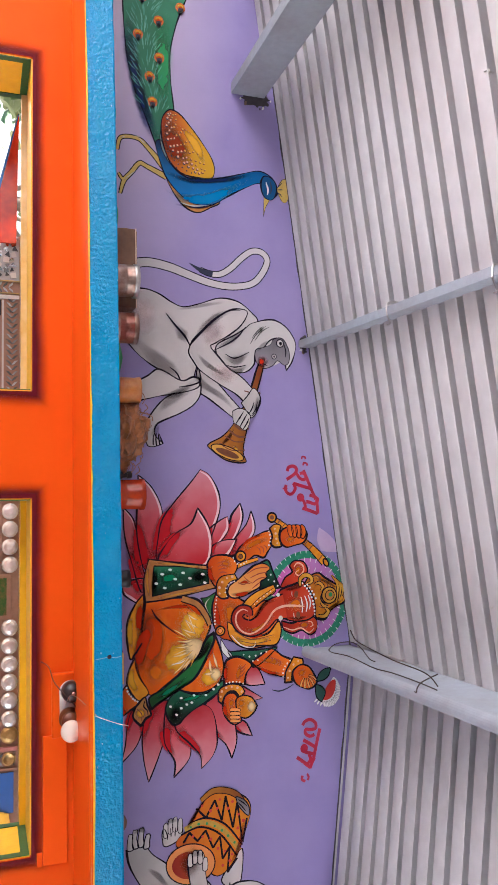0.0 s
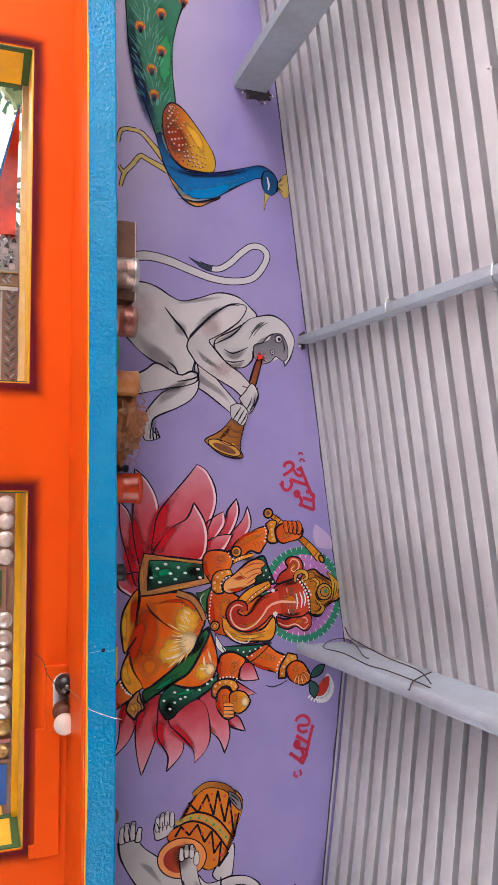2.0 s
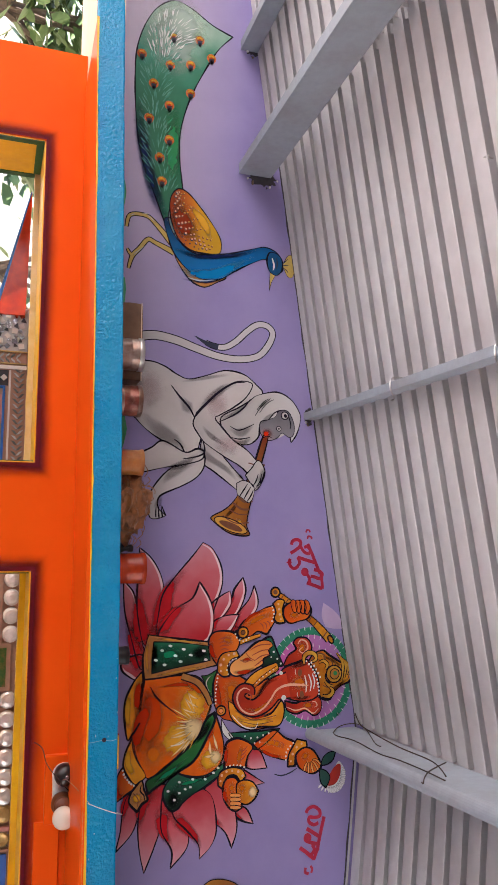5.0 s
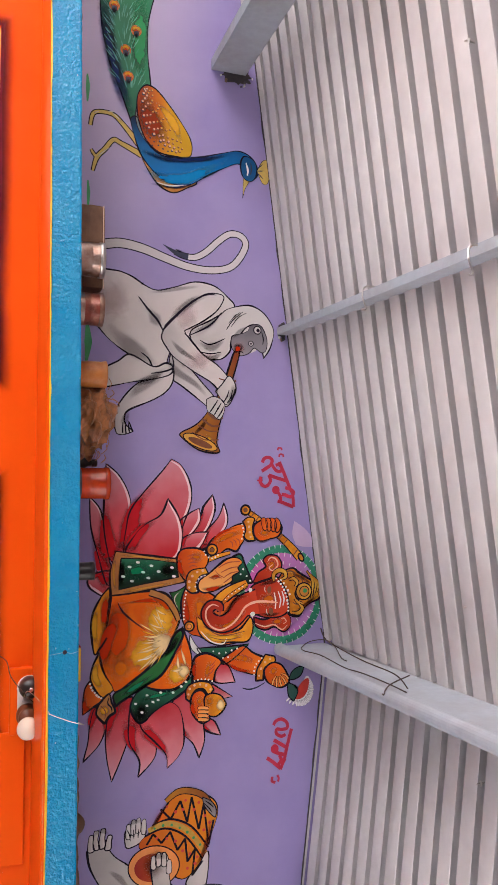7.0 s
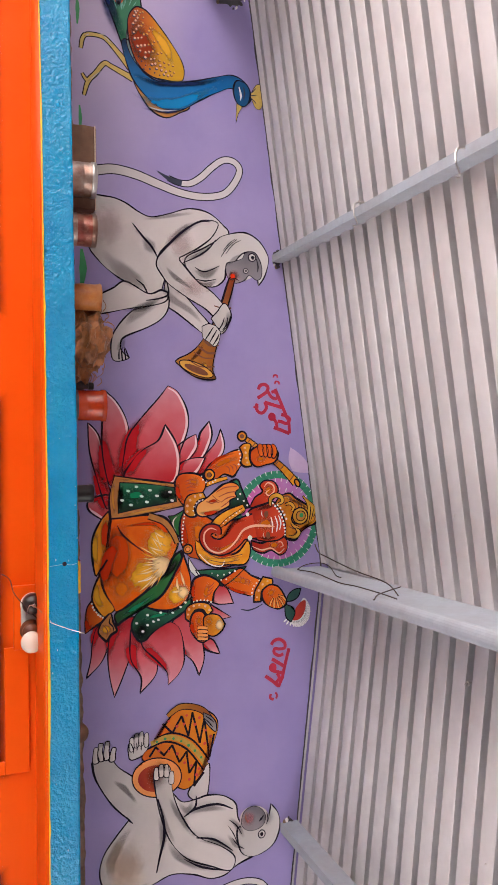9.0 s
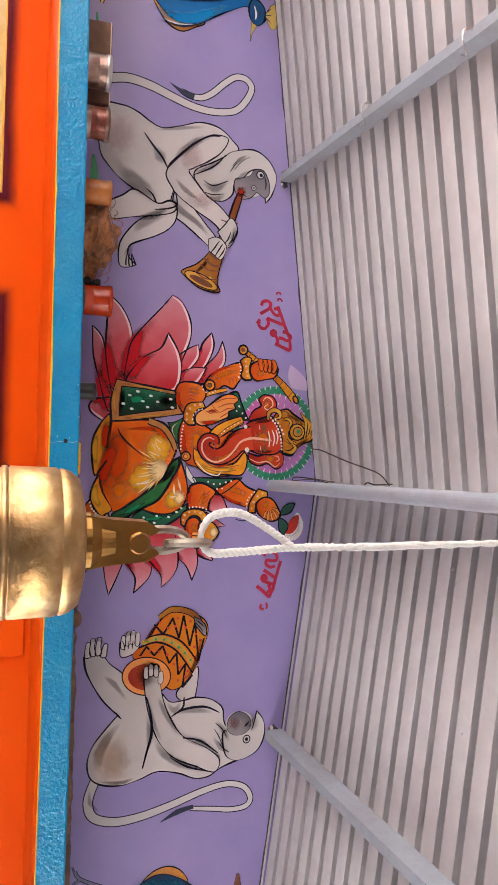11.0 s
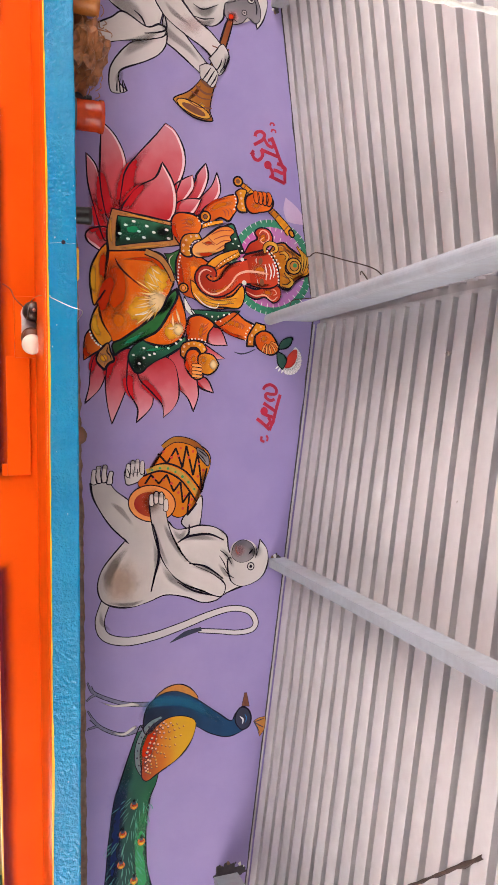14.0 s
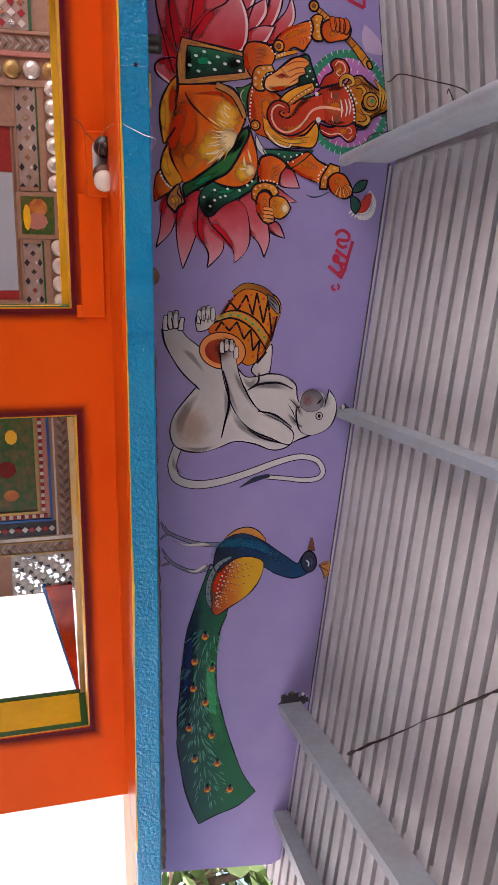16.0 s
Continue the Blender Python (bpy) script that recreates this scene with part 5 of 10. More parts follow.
paint("skirt", [(-0.077, -0.222), (-0.077, -0.222), (-0.079, -0.185), (-0.084, -0.121), (-0.073, -0.061), (-0.005, -0.029), (0.031, -0.038), (0.079, -0.061), (0.122, -0.104), (0.163, -0.163), (0.188, -0.207), (0.169, -0.22), (0.127, -0.244), (0.079, -0.25), (0.032, -0.234), (-0.024, -0.231)], SKIRT_RED, deity, 8, 0.0095, "orange and yellow folded skirt")
soft_spot("skirt_glow", (0.001, -0.083), 0.068, 0.0578, 0, S_YELLOW, deity, 9)
soft_spot("skirt_glow", (0.088, -0.121), 0.0578, 0.0714, 25, S_YELLOW, deity, 9)
soft_spot("skirt_glow", (0.123, -0.196), 0.0476, 0.0408, 0, S_ORANGE, deity, 9)
soft_spot("skirt_cream", (0.067, -0.078), 0.0442, 0.0408, 0, S_CREAM, deity, 9)
soft("skirt_red", [(-0.064, -0.222), (0.001, -0.218), (0.048, -0.236), (0.096, -0.24), (0.145, -0.227)], [0.0272, 0.0442, 0.0408, 0.0374, 0.0136], S_RED, deity, 10)
soft("skirt_red", [(-0.062, -0.17), (-0.03, -0.2), (0.03, -0.2), (0.09, -0.205), (0.14, -0.2)], [0.03, 0.06, 0.07, 0.06, 0.02], S_RED_ORANGE, deity, 9)
soft("skirt_red", [(-0.07, -0.12), (-0.055, -0.075), (-0.01, -0.05)], [0.03, 0.03, 0.012], S_RED_ORANGE, deity, 9)
soft("skirt_stroke", [(0.023, -0.069), (0.016, -0.095), (0.003, -0.121)], [0.0036, 0.0052, 0.001], S_CREAM, deity, 11)
soft("skirt_stroke", [(0.039, -0.073), (0.044, -0.1), (0.042, -0.128)], [0.0036, 0.0052, 0.001], S_CREAM, deity, 11)
soft("skirt_stroke", [(0.055, -0.078), (0.06, -0.11), (0.059, -0.141)], [0.0036, 0.0052, 0.001], S_CREAM, deity, 11)
soft("skirt_stroke", [(0.071, -0.083), (0.082, -0.119), (0.086, -0.154)], [0.0036, 0.0052, 0.001], S_CREAM, deity, 11)
soft("skirt_stroke", [(0.084, -0.09), (0.102, -0.126), (0.114, -0.161)], [0.0036, 0.0052, 0.001], S_CREAM, deity, 11)
soft("skirt_stroke", [(0.098, -0.1), (0.121, -0.124), (0.138, -0.148)], [0.0036, 0.0052, 0.001], S_CREAM, deity, 11)
soft("skirt_stroke", [(-0.015, -0.064), (-0.023, -0.082), (-0.038, -0.1)], [0.0036, 0.0052, 0.001], S_CREAM, deity, 11)
soft("skirt_stroke", [(0.01, -0.061), (-0.003, -0.084), (-0.022, -0.107)], [0.0036, 0.0052, 0.001], S_CREAM, deity, 11)
soft("skirt_stroke", [(0.091, -0.087), (0.111, -0.104), (0.124, -0.121)], [0.0036, 0.0052, 0.001], S_CREAM, deity, 11)
soft("skirt_stroke", [(-0.053, -0.192), (-0.059, -0.121), (-0.05, -0.078)], [0.0034, 0.0119, 0.0034], S_RED, deity, 11)
for k in range(16):
    a = radians(168 - 9.5 * k)
    near, far = 0.022 + 0.006 * (k % 3), 0.062 + 0.014 * ((k * 7) % 4)
    soft("skirt_stroke", [(0.055 + d * math.cos(a) * 1.05, -0.062 - d * math.sin(a)) for d in (near, (near + far) / 2, far)], [0.0012, 0.0036, 0.0008], S_CREAM if k % 3 else S_YELLOW, deity, 11)
brush("fold", [(-0.057, -0.205), (-0.033, -0.192), (-0.009, -0.168), (0.024, -0.126)], [0.0017, 0.0054, 0.0051, 0.0017], BLACK_LINE, deity, 12, 0.0)
brush("fold", [(0.106, -0.146), (0.104, -0.121), (0.097, -0.107)], [0.0017, 0.0034, 0.0017], DOT_WHITE, deity, 12, 0.0)
brush("fold", [(0.038, -0.234), (0.063, -0.25), (0.075, -0.26)], [0.0051, 0.0059, 0.0034], BLACK_LINE, deity, 12, 0.0)
brush("waist_band", [(-0.082, -0.114), (-0.063, -0.069), (-0.03, -0.043), (0.002, -0.029)], [0.0153, 0.0153, 0.0136, 0.0102], BROCADE, deity, 12, 0.0034)
paint("near_thigh", [(0.021, -0.017), (0.021, -0.017), (0.081, 0.004), (0.131, 0.011), (0.171, -0.003), (0.194, -0.043), (0.193, -0.09), (0.179, -0.124), (0.153, -0.078), (0.102, -0.043)], SKIRT_RED, deity, 8, 0.0095)
soft_spot("thigh_glow", (0.152, -0.031), 0.0374, 0.0408, 20, S_YELLOW, deity, 9)
soft_spot("thigh_cream", (0.146, -0.014), 0.0238, 0.0221, 0, S_CREAM, deity, 10)
soft("thigh_stroke", [(0.079, -0.023), (0.109, -0.014), (0.133, -0.007)], [0.0017, 0.0085, 0.0034], S_CREAM, deity, 11)
soft("thigh_stroke", [(0.095, -0.031), (0.124, -0.031), (0.148, -0.024)], [0.0017, 0.0085, 0.0034], S_CREAM, deity, 11)
soft("thigh_stroke", [(0.142, -0.052), (0.144, -0.035), (0.139, -0.014)], [0.0017, 0.0085, 0.0034], S_CREAM, deity, 11)
soft("thigh_red", [(0.042, -0.021), (0.078, -0.031), (0.107, -0.045)], [0.0102, 0.0238, 0.0051], S_RED, deity, 10)
paint("dotted_sash", [(0.182, -0.124), (0.182, -0.124), (0.198, -0.078), (0.195, -0.035), (0.163, 0.012), (0.163, 0.012), (0.19, 0.005), (0.219, -0.035), (0.24, -0.078), (0.261, -0.11), (0.276, -0.125), (0.277, -0.147), (0.238, -0.167), (0.202, -0.154)], CLOTH_GREEN, deity, 9, 0.0095)
soft_spot("sash_dark", (0.249, -0.137), 0.0306, 0.0238, 0, S_BLACK, deity, 10)
soft("sash_light", [(0.216, -0.146), (0.208, -0.086), (0.197, -0.026)], 0.0136, S_GREEN, deity, 10)
oval("sash_dot", (0.226, -0.152), 0.0032, 0.0044, -20, DOT_WHITE, deity, 11, 0.0)
oval("sash_dot", (0.205, -0.12), 0.0032, 0.0044, -20, DOT_WHITE, deity, 11, 0.0)
oval("sash_dot", (0.234, -0.12), 0.0032, 0.0044, -20, DOT_WHITE, deity, 11, 0.0)
oval("sash_dot", (0.251, -0.134), 0.0032, 0.0044, -20, DOT_WHITE, deity, 11, 0.0)
oval("sash_dot", (0.221, -0.088), 0.0032, 0.0044, -20, DOT_WHITE, deity, 11, 0.0)
oval("sash_dot", (0.201, -0.081), 0.0032, 0.0044, -20, DOT_WHITE, deity, 11, 0.0)
oval("sash_dot", (0.204, -0.045), 0.0032, 0.0044, -20, DOT_WHITE, deity, 11, 0.0)
oval("sash_dot", (0.189, -0.021), 0.0032, 0.0044, -20, DOT_WHITE, deity, 11, 0.0)
oval("sash_dot", (0.177, -0.007), 0.0032, 0.0044, -20, DOT_WHITE, deity, 11, 0.0)
oval("sash_dot", (0.225, -0.103), 0.0032, 0.0044, -20, DOT_WHITE, deity, 11, 0.0)
paint("green_sash", [(0.026, -0.021), (0.026, -0.021), (0.044, -0.043), (0.092, -0.069), (0.134, -0.121), (0.173, -0.171), (0.195, -0.214), (0.229, -0.207), (0.229, -0.207), (0.215, -0.191), (0.187, -0.137), (0.15, -0.078), (0.097, -0.043), (0.049, -0.017)], SASH_GREEN, deity, 10, 0.0095)
soft("sash_dark", [(0.037, -0.024), (0.077, -0.049), (0.115, -0.083)], [0.017, 0.0204, 0.0034], S_BLACK, deity, 11)
soft("sash_light", [(0.204, -0.204), (0.18, -0.154), (0.142, -0.095)], [0.0051, 0.017, 0.0051], S_GREEN, deity, 11)
soft("sash_dark", [(0.217, -0.197), (0.184, -0.137), (0.15, -0.083)], [0.0051, 0.0085, 0.0051], S_BLACK, deity, 11)
paint("shoulder_sash", [(-0.173, 0.133), (-0.173, 0.133), (-0.181, 0.16), (-0.148, 0.175), (-0.095, 0.199), (-0.095, 0.199), (-0.093, 0.167), (-0.098, 0.127), (-0.132, 0.142)], CLOTH_GREEN, deity, 6, 0.0071)
dots("sash_dots", [(-0.157, 0.156), (-0.137, 0.168), (-0.116, 0.179), (-0.122, 0.16), (-0.101, 0.175), (-0.102, 0.19)], 0.0031, 0.0031, DOT_WHITE, deity, 8)
paint("side_sash", [(-0.079, -0.056), (-0.079, -0.056), (-0.081, -0.035), (-0.097, -0.003), (-0.097, -0.003), (-0.054, -0.014), (-0.012, -0.014), (-0.012, -0.014), (-0.025, -0.031), (-0.052, -0.042)], SASH_GREEN, deity, 7, 0.0071)
soft("sash_light", [(-0.084, -0.017), (-0.068, -0.038), (-0.048, -0.04), (-0.024, -0.024)], 0.0037, S_PALE, deity, 8)
paint("torso", [(-0.097, -0.006), (-0.097, -0.006), (-0.076, 0.054), (-0.048, 0.108), (-0.059, 0.154), (-0.009, 0.185), (0.045, 0.181), (0.074, 0.153), (0.08, 0.089), (0.053, 0.036), (0.041, 0.004), (0.004, -0.017), (-0.054, -0.021)], SKIN, deity, 9, 0.0085)
soft_spot("torso_glow", (-0.026, 0.039), 0.051, 0.0374, 0, S_ORANGE, deity, 10)
soft("torso_red", [(-0.07, -0.01), (-0.02, -0.007), (0.023, 0.007)], [0.0068, 0.0204, 0.0068], S_RED, deity, 10)
dots("body_beads", [(-0.08, -0.007), (-0.07, -0.008), (-0.06, -0.01), (-0.05, -0.012), (-0.04, -0.012), (-0.03, -0.014), (-0.02, -0.014), (-0.01, -0.014), (0.0, -0.014)], 0.0025, 0.0025, DOT_WHITE, deity, 11)
paint("hip_sash", [(0.085, 0.025), (0.085, 0.025), (0.085, 0.071), (0.086, 0.126), (0.083, 0.185), (0.083, 0.185), (0.111, 0.153), (0.133, 0.12), (0.134, 0.098), (0.105, 0.062), (0.103, 0.039)], CLOTH_GREEN, deity, 8, 0.0071)
dots("hip_dots", [(0.097, 0.075), (0.104, 0.093), (0.103, 0.113), (0.118, 0.104), (0.098, 0.131), (0.094, 0.148), (0.117, 0.12)], 0.0029, 0.0029, DOT_WHITE, deity, 10)
paint("pale_knot", [(0.044, 0.004), (0.044, 0.004), (0.073, 0.021), (0.096, 0.039), (0.104, 0.028), (0.104, 0.028), (0.081, 0.007)], DOT_WHITE, deity, 8, 0.0048)
paint("shawl", [(-0.005, 0.025), (-0.005, 0.025), (0.041, 0.032), (0.074, 0.071), (0.074, 0.126), (0.074, 0.181), (0.036, 0.198), (0.005, 0.189), (0.04, 0.153), (0.043, 0.093), (0.014, 0.054)], CLOTH_OCHRE, deity, 10, 0.0085)
soft("shawl_light", [(0.033, 0.039), (0.059, 0.075), (0.062, 0.126), (0.052, 0.174)], [0.0068, 0.017, 0.017, 0.0068], S_YELLOW, deity, 11)
soft("shawl_red", [(0.026, 0.061), (0.047, 0.108), (0.034, 0.166)], [0.0034, 0.0102, 0.0034], S_RED, deity, 11)
brush("fold", [(0.036, 0.036), (0.068, 0.068), (0.077, 0.104), (0.061, 0.115)], [0.0017, 0.0037, 0.0037, 0.0017], DOT_WHITE, deity, 12, 0.0)
brush("fold", [(0.023, 0.046), (0.053, 0.099), (0.045, 0.172)], [0.0017, 0.0037, 0.0017], HORN_BROWN, deity, 12, 0.0)
brush("fold", [(0.054, 0.061), (0.066, 0.108), (0.061, 0.163)], [0.0017, 0.0027, 0.0017], HORN_BROWN, deity, 12, 0.0)
oval("medallion", (0.021, 0.002), 0.0136, 0.0144, 0, GOLD, deity, 12, 0.0048)
oval("medallion_stone", (0.021, 0.002), 0.0068, 0.0068, 0, DRUM_RIM, deity, 13, 0.0017)
paint("chest_drape", [(-0.043, 0.068), (-0.043, 0.068), (-0.069, 0.09), (-0.091, 0.127), (-0.106, 0.175), (-0.106, 0.175), (-0.085, 0.182), (-0.066, 0.149), (-0.044, 0.119), (-0.044, 0.119), (-0.045, 0.097)], CLOTH_OCHRE, deity, 10, 0.0071)
brush("chain", [(-0.041, 0.104), (-0.06, 0.126), (-0.076, 0.152), (-0.092, 0.178)], [0.0068, 0.0102, 0.0102, 0.0068], GOLD, deity, 11, 0.002)
dots("chain_beads", [(-0.051, 0.112), (-0.059, 0.121), (-0.067, 0.132), (-0.073, 0.143), (-0.08, 0.154), (-0.086, 0.165)], 0.0022, 0.0022, DOT_WHITE, deity, 13)
paint("low_arm", [(0.11, 0.02), (0.144, 0.014), (0.177, 0.011), (0.177, 0.011), (0.18, 0.046), (0.183, 0.076), (0.183, 0.076), (0.153, 0.082), (0.126, 0.098), (0.101, 0.057)], SKIN, deity, 11, 0.0085)
soft("arm_shade", [(0.115, 0.021), (0.148, 0.016), (0.173, 0.018)], 0.0119, S_RED, deity, 12)
soft("arm_light", [(0.122, 0.068), (0.151, 0.057), (0.174, 0.057)], 0.0153, S_ORANGE, deity, 12)
brush("arm_line", [(0.161, 0.057), (0.157, 0.068), (0.146, 0.077)], [0.0014, 0.0034, 0.0014], SKIN_DEEP, deity, 14, 0.0)
brush("arm_line", [(0.15, 0.059), (0.145, 0.069), (0.135, 0.079)], [0.0014, 0.0034, 0.0014], SKIN_DEEP, deity, 14, 0.0)
brush("arm_line", [(0.138, 0.06), (0.134, 0.071), (0.123, 0.082)], [0.0014, 0.0034, 0.0014], SKIN_DEEP, deity, 14, 0.0)
dots("bangle_beads", [(0.176, 0.018), (0.174, 0.028), (0.173, 0.039), (0.174, 0.05), (0.176, 0.06), (0.181, 0.071)], 0.0027, 0.0027, DOT_WHITE, deity, 14)
paint("bracelet", [(0.225, -0.007), (0.225, -0.007), (0.199, -0.007), (0.184, 0.007), (0.179, 0.035), (0.187, 0.064), (0.206, 0.076), (0.206, 0.076), (0.221, 0.06), (0.203, 0.046), (0.202, 0.025), (0.217, 0.011), (0.235, 0.005), (0.235, 0.005)], GOLD, deity, 12, 0.0085)
dots("bracelet_beads", [(0.213, 0.0), (0.198, 0.004), (0.189, 0.018), (0.188, 0.035), (0.192, 0.053), (0.204, 0.066)], 0.0037, 0.0037, SCALE_PALE, deity, 13)
paint("low_hand", [(0.23, 0.007), (0.208, 0.018), (0.206, 0.042), (0.228, 0.057), (0.251, 0.053), (0.26, 0.064), (0.291, 0.063), (0.291, 0.063), (0.298, 0.044), (0.288, 0.026), (0.263, 0.01)], SKIN, deity, 13, 0.0085)
soft("hand_shade", [(0.227, 0.012), (0.255, 0.012), (0.281, 0.028)], 0.0136, S_RED, deity, 14)
soft_spot("hand_light", (0.235, 0.033), 0.0187, 0.0136, 0, S_ORANGE, deity, 14)
paint("sweet", [(0.224, 0.049), (0.216, 0.071), (0.225, 0.098), (0.25, 0.114), (0.25, 0.114), (0.269, 0.103), (0.283, 0.08), (0.274, 0.056), (0.25, 0.048)], GOLD, deity, 14, 0.0071)
soft_spot("sweet_light", (0.251, 0.096), 0.0187, 0.0153, 0, S_CREAM, deity, 15)
soft_spot("sweet_shade", (0.238, 0.064), 0.017, 0.0136, 0, S_ORANGE, deity, 15)
paint("finger", [(0.249, 0.03), (0.25, 0.048), (0.255, 0.06), (0.26, 0.058), (0.259, 0.042), (0.257, 0.028)], SKIN_LIGHT, deity, 16, 0.0027)
paint("finger", [(0.26, 0.03), (0.261, 0.048), (0.265, 0.06), (0.271, 0.058), (0.27, 0.042), (0.268, 0.028)], SKIN_LIGHT, deity, 16, 0.0027)
paint("finger", [(0.27, 0.03), (0.272, 0.048), (0.276, 0.06), (0.282, 0.058), (0.281, 0.042), (0.279, 0.028)], SKIN_LIGHT, deity, 16, 0.0027)
paint("finger", [(0.281, 0.03), (0.283, 0.047), (0.287, 0.06), (0.292, 0.058), (0.292, 0.042), (0.289, 0.028)], SKIN_LIGHT, deity, 16, 0.0027)
paint("side_arm", [(0.121, 0.098), (0.121, 0.098), (0.106, 0.126), (0.087, 0.166), (0.11, 0.199), (0.127, 0.231), (0.147, 0.218), (0.173, 0.206), (0.161, 0.162), (0.143, 0.125)], SKIN, deity, 8, 0.0085)
soft("arm_light", [(0.123, 0.125), (0.122, 0.162), (0.139, 0.203)], 0.017, S_ORANGE, deity, 9)
soft("arm_shade", [(0.128, 0.107), (0.155, 0.153), (0.166, 0.199)], 0.0102, S_RED, deity, 9)
brush("arm_line", [(0.108, 0.159), (0.116, 0.168), (0.127, 0.164)], [0.0014, 0.0034, 0.0014], SKIN_DEEP, deity, 10, 0.0)
brush("arm_line", [(0.114, 0.171), (0.122, 0.181), (0.133, 0.177)], [0.0014, 0.0034, 0.0014], SKIN_DEEP, deity, 10, 0.0)
brush("arm_line", [(0.12, 0.184), (0.128, 0.194), (0.14, 0.19)], [0.0014, 0.0034, 0.0014], SKIN_DEEP, deity, 10, 0.0)
dots("bangle_beads", [(0.173, 0.201), (0.163, 0.201), (0.152, 0.203), (0.143, 0.208), (0.135, 0.216), (0.127, 0.225)], 0.0027, 0.0027, DOT_WHITE, deity, 10)
paint("bracelet", [(0.192, 0.206), (0.192, 0.206), (0.16, 0.21), (0.135, 0.225), (0.117, 0.237), (0.117, 0.237), (0.125, 0.267), (0.125, 0.267), (0.142, 0.267), (0.154, 0.24), (0.173, 0.231), (0.192, 0.23), (0.192, 0.23)], GOLD, deity, 9, 0.0085)
dots("bracelet_beads", [(0.178, 0.217), (0.158, 0.223), (0.14, 0.236), (0.131, 0.252)], 0.0037, 0.0037, SCALE_PALE, deity, 10)
paint("side_hand", [(0.157, 0.236), (0.143, 0.259), (0.15, 0.286), (0.178, 0.306), (0.204, 0.312), (0.218, 0.289), (0.212, 0.264), (0.197, 0.242), (0.175, 0.232)], SKIN, deity, 10, 0.0085)
soft_spot("hand_light", (0.167, 0.263), 0.0153, 0.017, 0, S_ORANGE, deity, 11)
brush("finger", [(0.182, 0.27), (0.195, 0.262), (0.208, 0.258)], [0.0017, 0.0054, 0.0037], SKIN_LIGHT, deity, 12, 0.0015)
brush("finger", [(0.184, 0.274), (0.199, 0.272), (0.215, 0.272)], [0.0017, 0.0054, 0.0037], SKIN_LIGHT, deity, 12, 0.0015)
brush("finger", [(0.184, 0.28), (0.2, 0.283), (0.214, 0.287)], [0.0017, 0.0054, 0.0037], SKIN_LIGHT, deity, 12, 0.0015)
brush("finger", [(0.181, 0.283), (0.194, 0.295), (0.209, 0.302)], [0.0017, 0.0054, 0.0037], SKIN_LIGHT, deity, 12, 0.0015)
brush("finger", [(0.176, 0.285), (0.183, 0.301), (0.194, 0.31)], [0.0017, 0.0054, 0.0037], SKIN_LIGHT, deity, 12, 0.0015)
paint("raised_arm", [(-0.193, 0.051), (-0.193, 0.051), (-0.228, 0.073), (-0.256, 0.118), (-0.271, 0.17), (-0.234, 0.176), (-0.208, 0.161), (-0.19, 0.146), (-0.198, 0.118), (-0.183, 0.091)], SKIN, deity, 5, 0.0085)
soft("arm_light", [(-0.212, 0.076), (-0.235, 0.118), (-0.248, 0.165)], 0.0153, S_ORANGE, deity, 6)
soft("arm_shade", [(-0.209, 0.062), (-0.246, 0.1), (-0.262, 0.155)], [0.0051, 0.0102, 0.0051], S_RED, deity, 6)
brush("arm_line", [(-0.222, 0.124), (-0.216, 0.133), (-0.202, 0.135)], [0.0014, 0.0034, 0.0014], SKIN_DEEP, deity, 10, 0.0)
brush("arm_line", [(-0.225, 0.135), (-0.219, 0.144), (-0.205, 0.146)], [0.0014, 0.0034, 0.0014], SKIN_DEEP, deity, 10, 0.0)
brush("arm_line", [(-0.228, 0.146), (-0.222, 0.155), (-0.209, 0.157)], [0.0014, 0.0034, 0.0014], SKIN_DEEP, deity, 10, 0.0)
brush("strap", [(-0.165, 0.054), (-0.178, 0.09), (-0.187, 0.127)], [0.0102, 0.0102, 0.0068], CLOTH_OCHRE, deity, 9, 0.0025)
oval("armlet", (-0.197, 0.071), 0.0161, 0.0161, 0, GOLD, deity, 11, 0.0048)
oval("armlet_stone", (-0.197, 0.071), 0.0068, 0.0068, 0, HORN_BROWN, deity, 12, 0.0017)
dots("armlet_beads", [(-0.193, 0.047), (-0.183, 0.051), (-0.175, 0.06), (-0.172, 0.071), (-0.175, 0.081), (-0.181, 0.089)], 0.0025, 0.0025, DOT_WHITE, deity, 12)
brush("axe_shaft", [(-0.312, 0.176), (-0.295, 0.202), (-0.275, 0.229)], [0.0102, 0.0119, 0.0136], GOLD, deity, 6, 0.0034)
brush("axe_shaft", [(-0.241, 0.274), (-0.219, 0.301), (-0.192, 0.328), (-0.166, 0.351)], [0.0136, 0.017, 0.0204, 0.0221], GOLD, deity, 6, 0.0034)
brush("shaft_ring", [(-0.307, 0.206), (-0.298, 0.199), (-0.289, 0.191)], 0.0034, HORN_BROWN, deity, 7, 0.0)
brush("shaft_ring", [(-0.294, 0.221), (-0.286, 0.214), (-0.277, 0.206)], 0.0034, HORN_BROWN, deity, 7, 0.0)
brush("shaft_ring", [(-0.238, 0.297), (-0.23, 0.289), (-0.221, 0.282)], 0.0034, HORN_BROWN, deity, 7, 0.0)
brush("shaft_ring", [(-0.224, 0.313), (-0.215, 0.305), (-0.207, 0.297)], 0.0034, HORN_BROWN, deity, 7, 0.0)
brush("shaft_ring", [(-0.191, 0.345), (-0.182, 0.337), (-0.174, 0.33)], 0.0034, HORN_BROWN, deity, 7, 0.0)
oval("axe_knob", (-0.312, 0.176), 0.0144, 0.0144, 0, GOLD, deity, 7, 0.0057)
